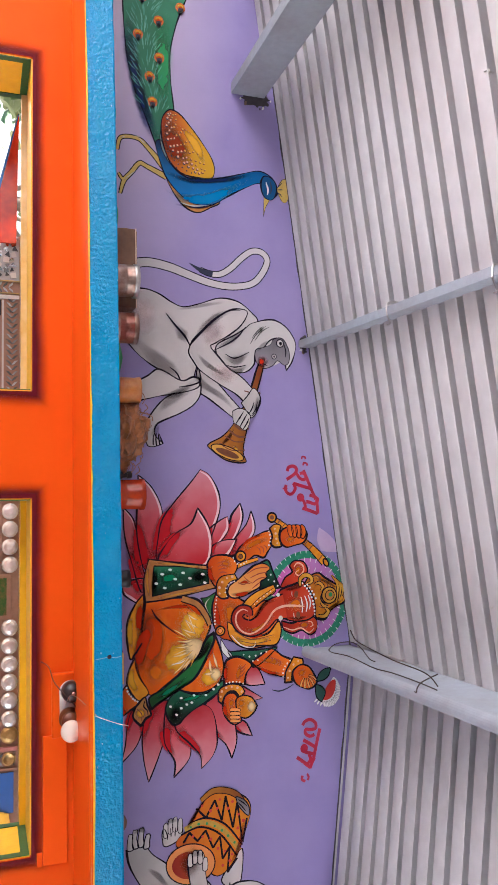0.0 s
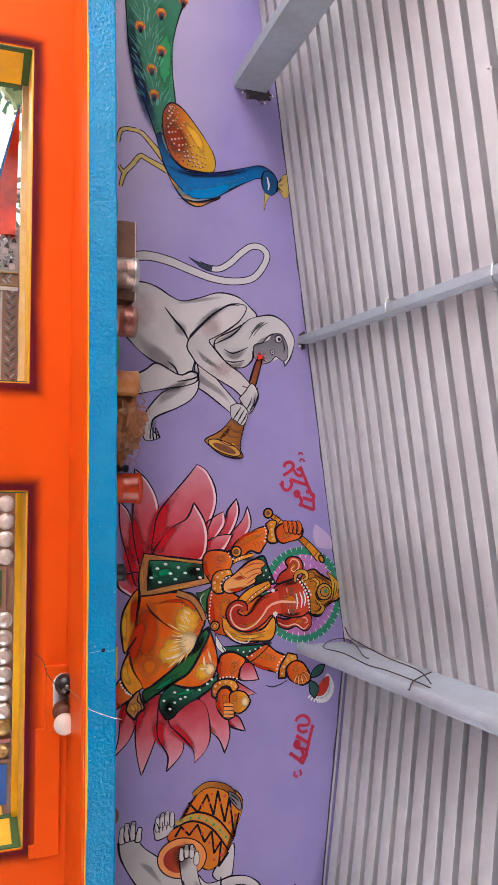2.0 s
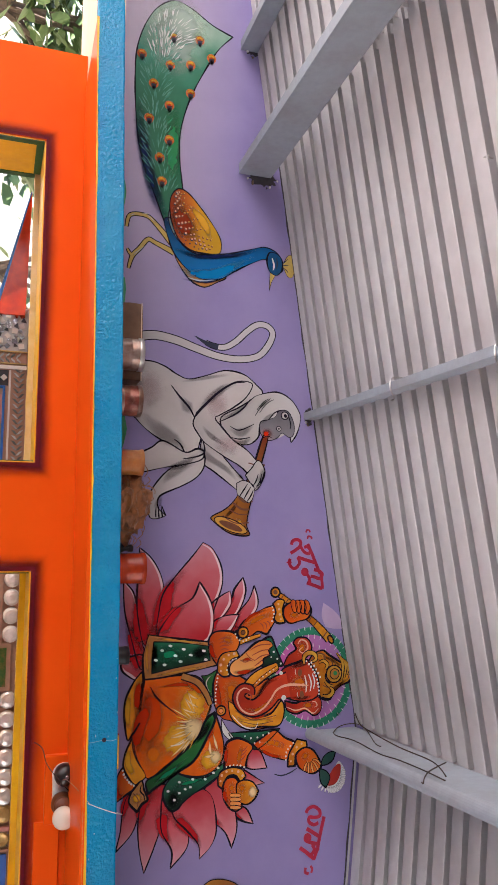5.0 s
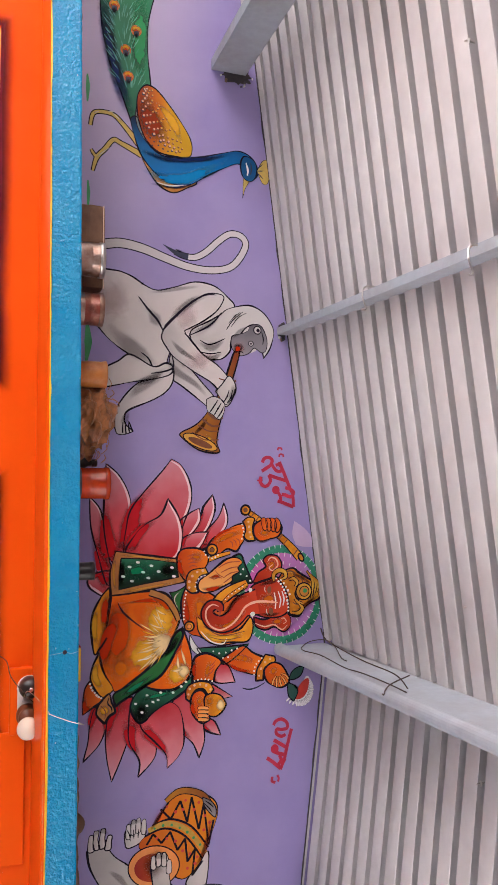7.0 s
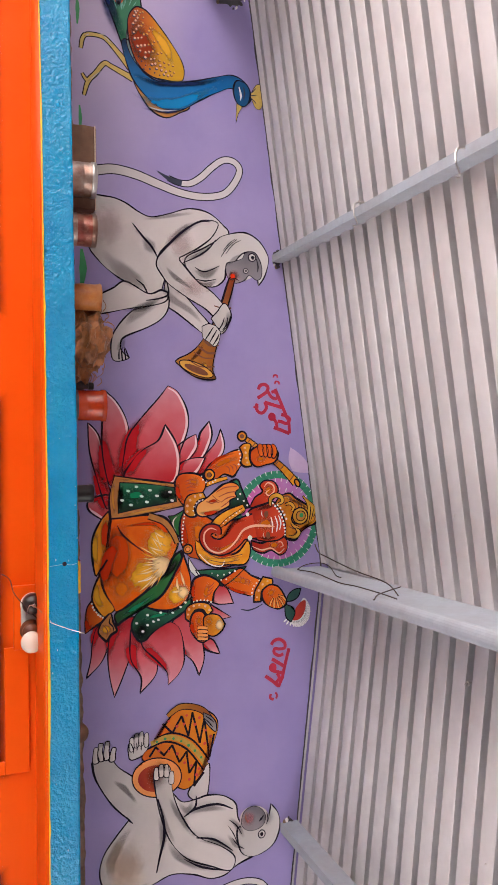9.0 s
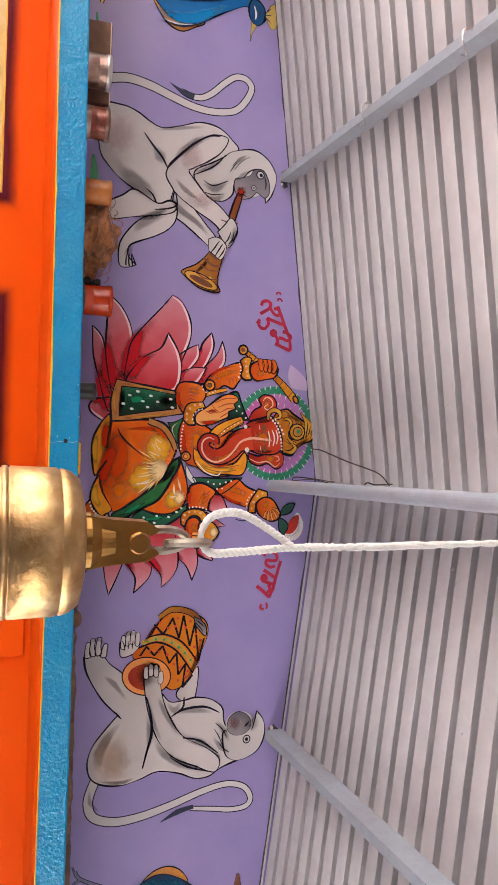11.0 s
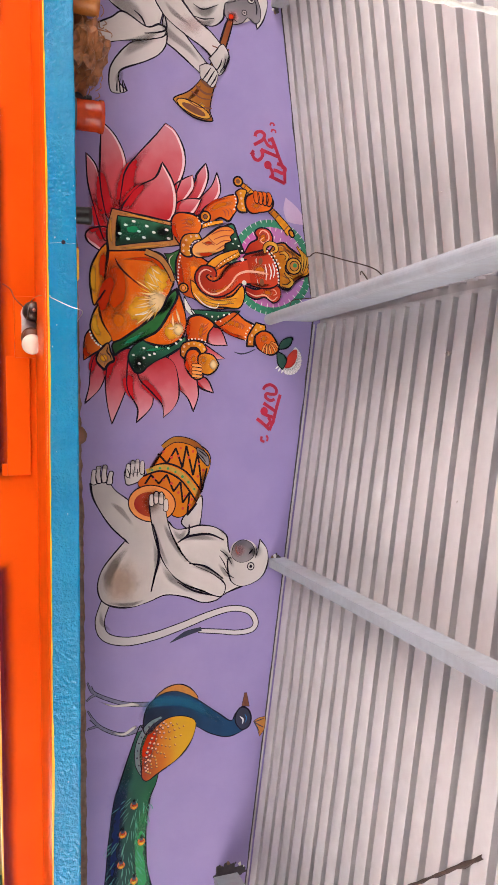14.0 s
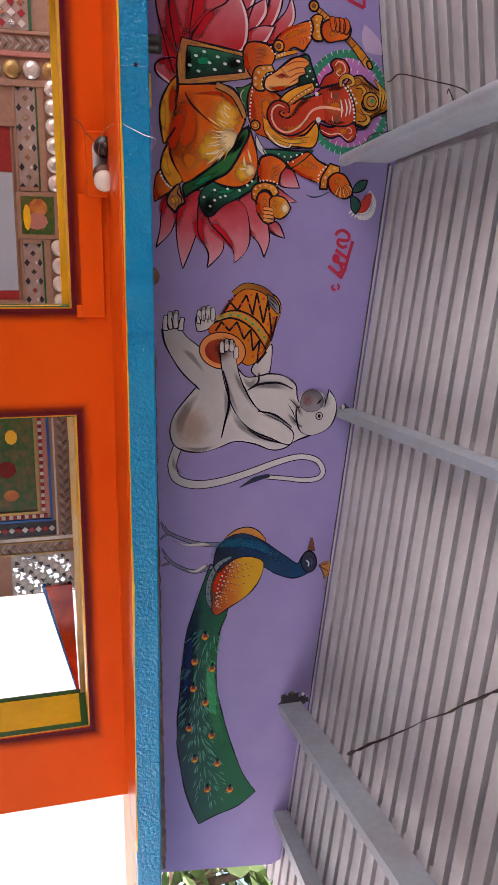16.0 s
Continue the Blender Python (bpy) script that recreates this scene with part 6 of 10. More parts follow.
oval("knob_hollow", (-0.312, 0.176), 0.0068, 0.0068, 0, HORN_BROWN, deity, 8, 0.0)
oval("axe_end", (-0.166, 0.355), 0.0127, 0.0076, 30, GOLD, deity, 7, 0.0048)
paint("axe_blade", [(-0.277, 0.335), (-0.277, 0.335), (-0.256, 0.366), (-0.229, 0.391), (-0.197, 0.403), (-0.197, 0.403), (-0.198, 0.367), (-0.204, 0.34), (-0.204, 0.34), (-0.239, 0.328)], BLADE, deity, 3, 0.0, "pale lilac axe blade")
dots("bangle_beads", [(-0.269, 0.165), (-0.259, 0.168), (-0.248, 0.17), (-0.238, 0.168), (-0.227, 0.164)], 0.0027, 0.0027, DOT_WHITE, deity, 8)
paint("bracelet", [(-0.278, 0.167), (-0.278, 0.167), (-0.29, 0.183), (-0.286, 0.204), (-0.258, 0.198), (-0.221, 0.206), (-0.221, 0.206), (-0.22, 0.183), (-0.234, 0.17), (-0.255, 0.176)], GOLD, deity, 7, 0.0085)
dots("bracelet_beads", [(-0.277, 0.185), (-0.262, 0.187), (-0.246, 0.189), (-0.232, 0.192)], 0.0037, 0.0037, SCALE_PALE, deity, 8)
paint("raised_hand", [(-0.265, 0.202), (-0.279, 0.221), (-0.287, 0.25), (-0.281, 0.276), (-0.258, 0.292), (-0.233, 0.282), (-0.224, 0.251), (-0.219, 0.221), (-0.237, 0.202)], SKIN, deity, 8, 0.0085)
soft_spot("hand_light", (-0.243, 0.236), 0.0136, 0.0204, 0, S_ORANGE, deity, 9)
paint("finger", [(-0.284, 0.225), (-0.287, 0.238), (-0.268, 0.246), (-0.25, 0.24), (-0.257, 0.23)], SKIN, deity, 10, 0.0043)
paint("finger", [(-0.284, 0.24), (-0.285, 0.253), (-0.266, 0.26), (-0.248, 0.253), (-0.255, 0.244)], SKIN, deity, 10, 0.0043)
paint("finger", [(-0.285, 0.255), (-0.283, 0.269), (-0.263, 0.275), (-0.246, 0.267), (-0.253, 0.257)], SKIN, deity, 10, 0.0043)
paint("finger", [(-0.286, 0.271), (-0.281, 0.284), (-0.261, 0.289), (-0.244, 0.28), (-0.251, 0.27)], SKIN, deity, 10, 0.0043)
paint("shoulder", [(-0.172, -0.035), (-0.197, -0.024), (-0.204, 0.004), (-0.198, 0.04), (-0.175, 0.06), (-0.147, 0.051), (-0.136, 0.027), (-0.104, -0.005), (-0.104, -0.005), (-0.129, -0.024)], SKIN, deity, 11, 0.0085)
soft_spot("shoulder_light", (-0.178, 0.024), 0.0187, 0.0221, 0, S_ORANGE, deity, 12)
soft("shoulder_shade", [(-0.18, -0.026), (-0.146, -0.026), (-0.117, -0.01)], 0.0153, S_RED, deity, 12)
brush("arm_line", [(-0.179, -0.005), (-0.184, 0.013), (-0.18, 0.031)], [0.0014, 0.0037, 0.0014], SKIN_DEEP, deity, 14, 0.0)
brush("arm_line", [(-0.169, -0.003), (-0.174, 0.013), (-0.17, 0.029)], [0.0014, 0.0037, 0.0014], SKIN_DEEP, deity, 14, 0.0)
brush("arm_line", [(-0.159, -0.001), (-0.163, 0.013), (-0.16, 0.027)], [0.0014, 0.0037, 0.0014], SKIN_DEEP, deity, 14, 0.0)
brush("arm_line", [(-0.149, 0.001), (-0.153, 0.013), (-0.149, 0.026)], [0.0014, 0.0037, 0.0014], SKIN_DEEP, deity, 14, 0.0)
paint("bracelet", [(-0.087, -0.008), (-0.087, -0.008), (-0.12, -0.006), (-0.14, 0.011), (-0.145, 0.051), (-0.145, 0.051), (-0.128, 0.06), (-0.128, 0.06), (-0.122, 0.036), (-0.102, 0.024), (-0.075, 0.029), (-0.075, 0.029), (-0.074, 0.008)], GOLD, deity, 12, 0.0085)
dots("bracelet_beads", [(-0.09, 0.002), (-0.107, 0.002), (-0.123, 0.011), (-0.134, 0.026), (-0.137, 0.043)], 0.0041, 0.0041, SCALE_PALE, deity, 13)
dots("bangle_beads", [(-0.08, 0.024), (-0.092, 0.02), (-0.104, 0.022), (-0.114, 0.029), (-0.12, 0.038), (-0.123, 0.049)], 0.0024, 0.0024, DOT_WHITE, deity, 14)
paint("open_hand", [(-0.109, 0.033), (-0.128, 0.061), (-0.149, 0.087), (-0.167, 0.112), (-0.173, 0.138), (-0.167, 0.157), (-0.155, 0.164), (-0.143, 0.151), (-0.129, 0.154), (-0.118, 0.134), (-0.103, 0.132), (-0.089, 0.105), (-0.078, 0.076), (-0.073, 0.047), (-0.085, 0.029)], SKIN_LIGHT, deity, 13, 0.0085)
soft("palm_shade", [(-0.085, 0.036), (-0.083, 0.072), (-0.095, 0.108)], [0.0068, 0.0153, 0.0051], S_RED, deity, 14)
soft("palm_red", [(-0.114, 0.058), (-0.12, 0.083), (-0.113, 0.097)], [0.0034, 0.0102, 0.0034], S_RED, deity, 14)
brush("finger", [(-0.144, 0.09), (-0.158, 0.12), (-0.16, 0.157)], [0.0017, 0.0037, 0.002], SKIN_DEEP, deity, 15, 0.0)
brush("finger", [(-0.13, 0.098), (-0.142, 0.127), (-0.145, 0.153)], [0.0017, 0.0037, 0.002], SKIN_DEEP, deity, 15, 0.0)
brush("finger", [(-0.114, 0.105), (-0.127, 0.127), (-0.131, 0.151)], [0.0017, 0.0037, 0.002], SKIN_DEEP, deity, 15, 0.0)
brush("finger", [(-0.099, 0.105), (-0.108, 0.119), (-0.117, 0.132)], [0.0017, 0.0037, 0.002], SKIN_DEEP, deity, 15, 0.0)
brush("palm_line", [(-0.119, 0.06), (-0.112, 0.076), (-0.116, 0.09), (-0.113, 0.101)], [0.0014, 0.0034, 0.0034, 0.0014], SKIN_DEEP, deity, 15, 0.0)
brush("palm_line", [(-0.137, 0.079), (-0.123, 0.092), (-0.116, 0.105)], [0.0014, 0.0027, 0.0014], SKIN_DEEP, deity, 15, 0.0)
paint("ear", [(-0.095, 0.197), (-0.095, 0.197), (-0.125, 0.214), (-0.142, 0.239), (-0.161, 0.231), (-0.176, 0.247), (-0.172, 0.277), (-0.145, 0.291), (-0.118, 0.275), (-0.105, 0.25), (-0.096, 0.22)], SKIN_RED, deity, 10, 0.0085)
soft_spot("ear_light", (-0.145, 0.258), 0.0238, 0.0187, -20, S_ORANGE, deity, 11)
brush("ear_line", [(-0.157, 0.245), (-0.169, 0.256), (-0.162, 0.273), (-0.144, 0.277), (-0.13, 0.262), (-0.138, 0.25), (-0.148, 0.262)], [0.0017, 0.0044, 0.0048, 0.0048, 0.0041, 0.0034, 0.0017], PALE_SKIN, deity, 12, 0.0)
paint("ear", [(0.005, 0.2), (0.005, 0.2), (0.014, 0.238), (-0.006, 0.285), (0.008, 0.316), (0.04, 0.316), (0.054, 0.294), (0.038, 0.266), (0.045, 0.237), (0.033, 0.207)], SKIN_RED, deity, 10, 0.0085)
soft_spot("ear_light", (0.022, 0.275), 0.0153, 0.0221, 0, S_ORANGE, deity, 11)
brush("ear_line", [(0.023, 0.204), (0.035, 0.234), (0.031, 0.264), (0.047, 0.29), (0.034, 0.308)], [0.0017, 0.0041, 0.0041, 0.0041, 0.0017], PALE_SKIN, deity, 12, 0.0)
brush("ear_line", [(0.014, 0.287), (0.014, 0.298), (0.025, 0.304), (0.03, 0.294)], [0.0017, 0.0034, 0.0034, 0.0017], PALE_SKIN, deity, 12, 0.0)
paint("brow", [(-0.065, 0.178), (-0.065, 0.178), (-0.09, 0.201), (-0.102, 0.239), (-0.109, 0.277), (-0.073, 0.305), (-0.02, 0.316), (0.005, 0.295), (0.01, 0.257), (0.003, 0.219), (-0.016, 0.196)], SKIN_RED, deity, 11, 0.0085)
soft_spot("brow_light", (-0.044, 0.248), 0.0272, 0.034, 0, S_ORANGE, deity, 12)
soft("brow_dark", [(-0.086, 0.21), (-0.096, 0.254), (-0.098, 0.28)], [0.0051, 0.0153, 0.0051], S_BROWN, deity, 12)
soft("brow_dark", [(-0.004, 0.215), (0.001, 0.257), (-0.004, 0.291)], [0.0051, 0.0119, 0.0051], S_BROWN, deity, 12)
brush("trunk", [(-0.039, 0.212), (-0.028, 0.167), (0.005, 0.137), (0.02, 0.104), (0.011, 0.072), (-0.013, 0.056), (-0.034, 0.068), (-0.033, 0.092), (-0.016, 0.097)], [0.0714, 0.0612, 0.0493, 0.0442, 0.0391, 0.0323, 0.0272, 0.0204, 0.0102], SKIN_RED, deity, 12, 0.0051)
soft("trunk_shade", [(-0.061, 0.193), (-0.052, 0.148), (-0.02, 0.119), (-0.004, 0.097)], [0.0068, 0.017, 0.0153, 0.0051], S_BROWN, deity, 13)
soft("trunk_light", [(-0.02, 0.182), (0.009, 0.148), (0.027, 0.108), (0.015, 0.072)], [0.0102, 0.0136, 0.0136, 0.0068], S_ORANGE, deity, 13)
brush("trunk_light", [(-0.034, 0.276), (-0.039, 0.238), (-0.039, 0.204), (-0.027, 0.174), (-0.001, 0.154), (0.023, 0.13), (0.036, 0.097), (0.025, 0.068), (0.0, 0.052), (-0.025, 0.054), (-0.038, 0.072), (-0.032, 0.09)], [0.0034, 0.0068, 0.0078, 0.0061, 0.0051, 0.0051, 0.0051, 0.0051, 0.0051, 0.0051, 0.0041, 0.0017], PALE_SKIN, deity, 16, 0.0)
brush("trunk_curl", [(-0.015, 0.075), (-0.022, 0.086), (-0.014, 0.095), (-0.003, 0.09)], [0.0017, 0.0041, 0.0041, 0.0017], SKIN_DEEP, deity, 16, 0.0)
oval("dark_spot", (-0.073, 0.25), 0.011, 0.0068, -8, HORN_BROWN, deity, 13, 0.0)
oval("dark_spot", (-0.009, 0.255), 0.011, 0.0068, 8, HORN_BROWN, deity, 13, 0.0)
soft("spot_rim", [(-0.086, 0.237), (-0.074, 0.235), (-0.062, 0.24)], 0.0031, S_PALE, deity, 14)
soft("spot_rim", [(-0.02, 0.242), (-0.01, 0.24), (0.003, 0.245)], 0.0031, S_PALE, deity, 14)
brush("brow_mark", [(-0.064, 0.265), (-0.039, 0.27), (-0.015, 0.268)], [0.0024, 0.0048, 0.0024], DOT_WHITE, deity, 14, 0.0)
brush("brow_mark", [(-0.067, 0.278), (-0.042, 0.286), (-0.018, 0.282)], [0.0024, 0.0048, 0.0024], DOT_WHITE, deity, 14, 0.0)
brush("brow_mark", [(-0.068, 0.29), (-0.045, 0.297), (-0.024, 0.293)], [0.0024, 0.0048, 0.0024], DOT_WHITE, deity, 14, 0.0)
dots("bead", [(-0.075, 0.189), (-0.004, 0.196)], 0.0071, 0.0071, DOT_WHITE, deity, 15)
dots("bead", [(-0.037, 0.259)], 0.0054, 0.0054, PALE_SKIN, deity, 15)
paint("crown", [(-0.104, 0.279), (-0.104, 0.279), (-0.126, 0.296), (-0.135, 0.327), (-0.12, 0.348), (-0.098, 0.384), (-0.086, 0.403), (-0.096, 0.421), (-0.096, 0.421), (-0.067, 0.429), (-0.039, 0.412), (-0.03, 0.389), (-0.014, 0.365), (0.01, 0.345), (0.001, 0.314), (-0.037, 0.313), (-0.073, 0.301)], GOLD, deity, 12, 0.0085, "gold crown")
soft("crown_shade", [(-0.121, 0.315), (-0.106, 0.354), (-0.079, 0.397)], [0.0051, 0.0102, 0.0051], S_BROWN, deity, 13)
soft("crown_shade", [(-0.001, 0.33), (-0.024, 0.369), (-0.05, 0.413)], [0.0051, 0.0119, 0.0051], S_BROWN, deity, 13)
soft_spot("crown_light", (-0.061, 0.377), 0.0272, 0.017, 0, S_YELLOW, deity, 13)
oval("crown_stone", (-0.057, 0.35), 0.017, 0.017, 0, GOLD, deity, 14, 0.0048)
oval("stone_dark", (-0.057, 0.35), 0.0093, 0.0093, 0, GREEN_EDGE, deity, 15, 0.0017)
oval("stone_spot", (-0.057, 0.35), 0.0034, 0.0034, 0, SPOT_GOLD, deity, 16, 0.0)
brush("crown_line", [(-0.119, 0.3), (-0.127, 0.315), (-0.119, 0.333), (-0.105, 0.327), (-0.108, 0.311)], [0.0014, 0.0041, 0.0041, 0.0041, 0.0014], HORN_BROWN, deity, 15, 0.0)
brush("crown_line", [(-0.005, 0.332), (0.001, 0.345), (-0.007, 0.359)], [0.0014, 0.0041, 0.0014], HORN_BROWN, deity, 15, 0.0)
brush("crown_line", [(-0.094, 0.374), (-0.066, 0.381), (-0.034, 0.377)], [0.0014, 0.0041, 0.0014], HORN_BROWN, deity, 15, 0.0)
brush("crown_line", [(-0.087, 0.389), (-0.063, 0.397), (-0.039, 0.393)], [0.0014, 0.0041, 0.0014], HORN_BROWN, deity, 15, 0.0)
brush("crown_line", [(-0.084, 0.405), (-0.064, 0.413), (-0.043, 0.407)], [0.0014, 0.0041, 0.0014], HORN_BROWN, deity, 15, 0.0)
brush("crown_line", [(-0.113, 0.346), (-0.093, 0.358), (-0.081, 0.346)], [0.0014, 0.0041, 0.0014], HORN_BROWN, deity, 15, 0.0)
brush("crown_line", [(-0.105, 0.362), (-0.08, 0.37), (-0.063, 0.365)], [0.0014, 0.0041, 0.0014], HORN_BROWN, deity, 15, 0.0)
brush("crown_line", [(-0.033, 0.324), (-0.026, 0.338), (-0.028, 0.357)], [0.0014, 0.0041, 0.0014], HORN_BROWN, deity, 15, 0.0)
brush("crown_light", [(-0.098, 0.368), (-0.066, 0.375), (-0.034, 0.371)], [0.001, 0.0031, 0.001], SPOT_GOLD, deity, 16, 0.0)
brush("crown_light", [(-0.089, 0.383), (-0.064, 0.389), (-0.039, 0.385)], [0.001, 0.0031, 0.001], SPOT_GOLD, deity, 16, 0.0)
brush("crown_light", [(-0.122, 0.308), (-0.123, 0.321), (-0.114, 0.325)], [0.001, 0.0031, 0.001], SPOT_GOLD, deity, 16, 0.0)
dots("crown_beads", [(-0.106, 0.271), (-0.097, 0.279), (-0.089, 0.286), (-0.08, 0.292), (-0.071, 0.297), (-0.061, 0.301), (-0.05, 0.305), (-0.039, 0.307), (-0.029, 0.309), (-0.018, 0.31), (-0.008, 0.31), (-0.101, 0.288), (-0.091, 0.296), (-0.08, 0.303), (-0.069, 0.309), (-0.057, 0.315)], 0.0034, 0.0034, DOT_WHITE, deity, 17)
brush("stem", [(0.21, 0.165), (0.216, 0.187), (0.211, 0.213), (0.2, 0.236)], [0.0017, 0.0044, 0.0037, 0.002], PEACOCK_DARK, deity, 3, 0.0)
paint("bud_leaf", [(0.206, 0.308), (0.206, 0.308), (0.216, 0.331), (0.236, 0.342), (0.263, 0.328), (0.263, 0.328), (0.244, 0.311)], LEAF_DARK, deity, 5, 0.0048)
paint("bud_leaf", [(0.199, 0.312), (0.199, 0.312), (0.176, 0.322), (0.163, 0.341), (0.161, 0.363), (0.161, 0.363), (0.185, 0.354), (0.197, 0.335)], LEAF_DARK, deity, 5, 0.0048)
paint("bud_rim", [(0.264, 0.327), (0.264, 0.327), (0.278, 0.342), (0.277, 0.369), (0.256, 0.389), (0.222, 0.393), (0.194, 0.378), (0.197, 0.366), (0.235, 0.35)], DOT_WHITE, deity, 2, 0.0)
soft("bud_fringe", [(0.211, 0.366), (0.204, 0.378), (0.198, 0.386)], [0.0068, 0.0068, 0.0017], S_WHITE, deity, 3)
soft("bud_fringe", [(0.218, 0.37), (0.214, 0.384), (0.21, 0.393)], [0.0068, 0.0068, 0.0017], S_WHITE, deity, 3)
soft("bud_fringe", [(0.225, 0.373), (0.223, 0.388), (0.222, 0.398)], [0.0068, 0.0068, 0.0017], S_WHITE, deity, 3)
soft("bud_fringe", [(0.232, 0.373), (0.234, 0.389), (0.235, 0.399)], [0.0068, 0.0068, 0.0017], S_WHITE, deity, 3)
soft("bud_fringe", [(0.239, 0.372), (0.244, 0.387), (0.247, 0.397)], [0.0068, 0.0068, 0.0017], S_WHITE, deity, 3)
soft("bud_fringe", [(0.246, 0.37), (0.253, 0.383), (0.259, 0.392)], [0.0068, 0.0068, 0.0017], S_WHITE, deity, 3)
soft("bud_fringe", [(0.252, 0.365), (0.261, 0.377), (0.268, 0.384)], [0.0068, 0.0068, 0.0017], S_WHITE, deity, 3)
soft("bud_fringe", [(0.256, 0.36), (0.267, 0.369), (0.276, 0.374)], [0.0068, 0.0068, 0.0017], S_WHITE, deity, 3)
soft("bud_fringe", [(0.259, 0.354), (0.271, 0.359), (0.281, 0.363)], [0.0068, 0.0068, 0.0017], S_WHITE, deity, 3)
soft("bud_fringe", [(0.26, 0.347), (0.273, 0.349), (0.283, 0.35)], [0.0068, 0.0068, 0.0017], S_WHITE, deity, 3)
soft("bud_fringe", [(0.26, 0.339), (0.272, 0.338), (0.282, 0.337)], [0.0068, 0.0068, 0.0017], S_WHITE, deity, 3)
soft("bud_fringe", [(0.258, 0.332), (0.269, 0.327), (0.278, 0.324)], [0.0068, 0.0068, 0.0017], S_WHITE, deity, 3)
soft("bud_fringe", [(0.254, 0.326), (0.264, 0.317), (0.272, 0.312)], [0.0068, 0.0068, 0.0017], S_WHITE, deity, 3)
soft("bud_fringe", [(0.249, 0.32), (0.257, 0.309), (0.263, 0.302)], [0.0068, 0.0068, 0.0017], S_WHITE, deity, 3)
paint("bud", [(0.256, 0.334), (0.226, 0.342), (0.203, 0.362), (0.201, 0.378), (0.232, 0.375), (0.255, 0.358)], SPOT_RED, deity, 4, 0.0)
oval("crown_flower", (-0.064, 0.361), 0.0255, 0.0255, 0, CROWN_GOLD, deity, 18, 0.0041)
oval("flower_ring", (-0.064, 0.363), 0.0153, 0.0153, 0, BREAST_GOLD, deity, 19, 0.0027)
oval("flower_heart", (-0.066, 0.365), 0.0068, 0.0068, 0, GRASS_PAINT, deity, 21, 0.0)
brush("crown_stripe", [(-0.126, 0.371), (-0.093, 0.391), (-0.041, 0.386)], [0.0025, 0.0076, 0.0025], CROWN_GOLD, deity, 18, 0.002)
brush("crown_stripe", [(-0.116, 0.383), (-0.089, 0.401), (-0.05, 0.395)], [0.0025, 0.0076, 0.0025], CROWN_GOLD, deity, 18, 0.002)
brush("crown_stripe", [(-0.106, 0.394), (-0.085, 0.41), (-0.059, 0.404)], [0.0025, 0.0076, 0.0025], CROWN_GOLD, deity, 18, 0.002)
brush("crown_stripe", [(-0.096, 0.406), (-0.081, 0.42), (-0.067, 0.413)], [0.0025, 0.0076, 0.0025], CROWN_GOLD, deity, 18, 0.002)
brush("crown_curl", [(-0.099, 0.263), (-0.12, 0.264), (-0.13, 0.28), (-0.125, 0.298), (-0.11, 0.302), (-0.103, 0.288)], [0.0051, 0.0102, 0.0119, 0.0102, 0.0085, 0.0034], CROWN_GOLD, deity, 18, 0.0027)
brush("crown_curl", [(-0.002, 0.321), (0.0, 0.343), (-0.014, 0.356), (-0.026, 0.346)], [0.0051, 0.0102, 0.0102, 0.0034], CROWN_GOLD, deity, 18, 0.0027)
brush("crown_curl", [(-0.1, 0.312), (-0.104, 0.328), (-0.092, 0.34), (-0.079, 0.333)], [0.0034, 0.0085, 0.0085, 0.0034], CROWN_GOLD, deity, 18, 0.0024)
brush("crown_curl", [(-0.044, 0.331), (-0.032, 0.342), (-0.028, 0.357)], [0.0034, 0.0085, 0.0034], CROWN_GOLD, deity, 18, 0.0024)

word_west = thing("painted_word", (0.201, WALL_Y, 2.601), "red painted word on the lilac wall", "writing")
brush("stroke", [(-0.046, 0.004), (-0.016, 0.017), (0.015, 0.03), (0.047, 0.044)], 0.0106, WORD_RED, word_west, 1, 0.0)
brush("stroke", [(-0.043, -0.051), (-0.055, -0.046), (-0.059, -0.031), (-0.051, -0.02), (-0.037, -0.024), (-0.026, -0.039), (-0.017, -0.054)], 0.0106, WORD_RED, word_west, 2, 0.0)
brush("stroke", [(-0.04, -0.022), (-0.021, -0.009), (-0.016, 0.006), (-0.027, 0.011), (-0.037, 0.002), (-0.035, -0.009)], 0.01, WORD_RED, word_west, 3, 0.0)
brush("stroke", [(-0.005, -0.032), (0.003, -0.006), (0.013, 0.03)], 0.0106, WORD_RED, word_west, 4, 0.0)
brush("stroke", [(-0.005, -0.032), (0.012, -0.026), (0.028, -0.038), (0.026, -0.052), (0.012, -0.06), (0, -0.056)], 0.01, WORD_RED, word_west, 5, 0.0)
brush("stroke", [(0.011, -0.069), (0.011, -0.061), (0.011, -0.052)], 0.005, WORD_RED, word_west, 6, 0.0)
oval("blob", (0.04, -0.008), 0.013, 0.0125, 0, WORD_RED, word_west, 2, 0)
brush("stroke", [(0.045, -0.003), (0.057, 0.005), (0.073, 0.008)], 0.01, WORD_RED, word_west, 3, 0.0)
brush("stroke", [(0.073, -0.003), (0.082, 0.023), (0.092, 0.049)], 0.0106, WORD_RED, word_west, 4, 0.0)
brush("stroke", [(0.033, 0.022), (0.038, 0.039), (0.048, 0.05), (0.061, 0.04), (0.055, 0.021), (0.054, 0.01)], 0.0106, WORD_RED, word_west, 5, 0.0)
brush("stroke", [(0.047, 0.046), (0.069, 0.048), (0.092, 0.049)], 0.01, WORD_RED, word_west, 6, 0.0)
brush("mark", [(-0.081, -0.001), (-0.088, 0.001), (-0.088, 0.01), (-0.081, 0.012)], 0.0056, WORD_RED, word_west, 2, 0.0)
brush("mark", [(-0.061, 0.003), (-0.069, 0.006), (-0.067, 0.016), (-0.06, 0.017)], 0.0056, WORD_RED, word_west, 2, 0.0)

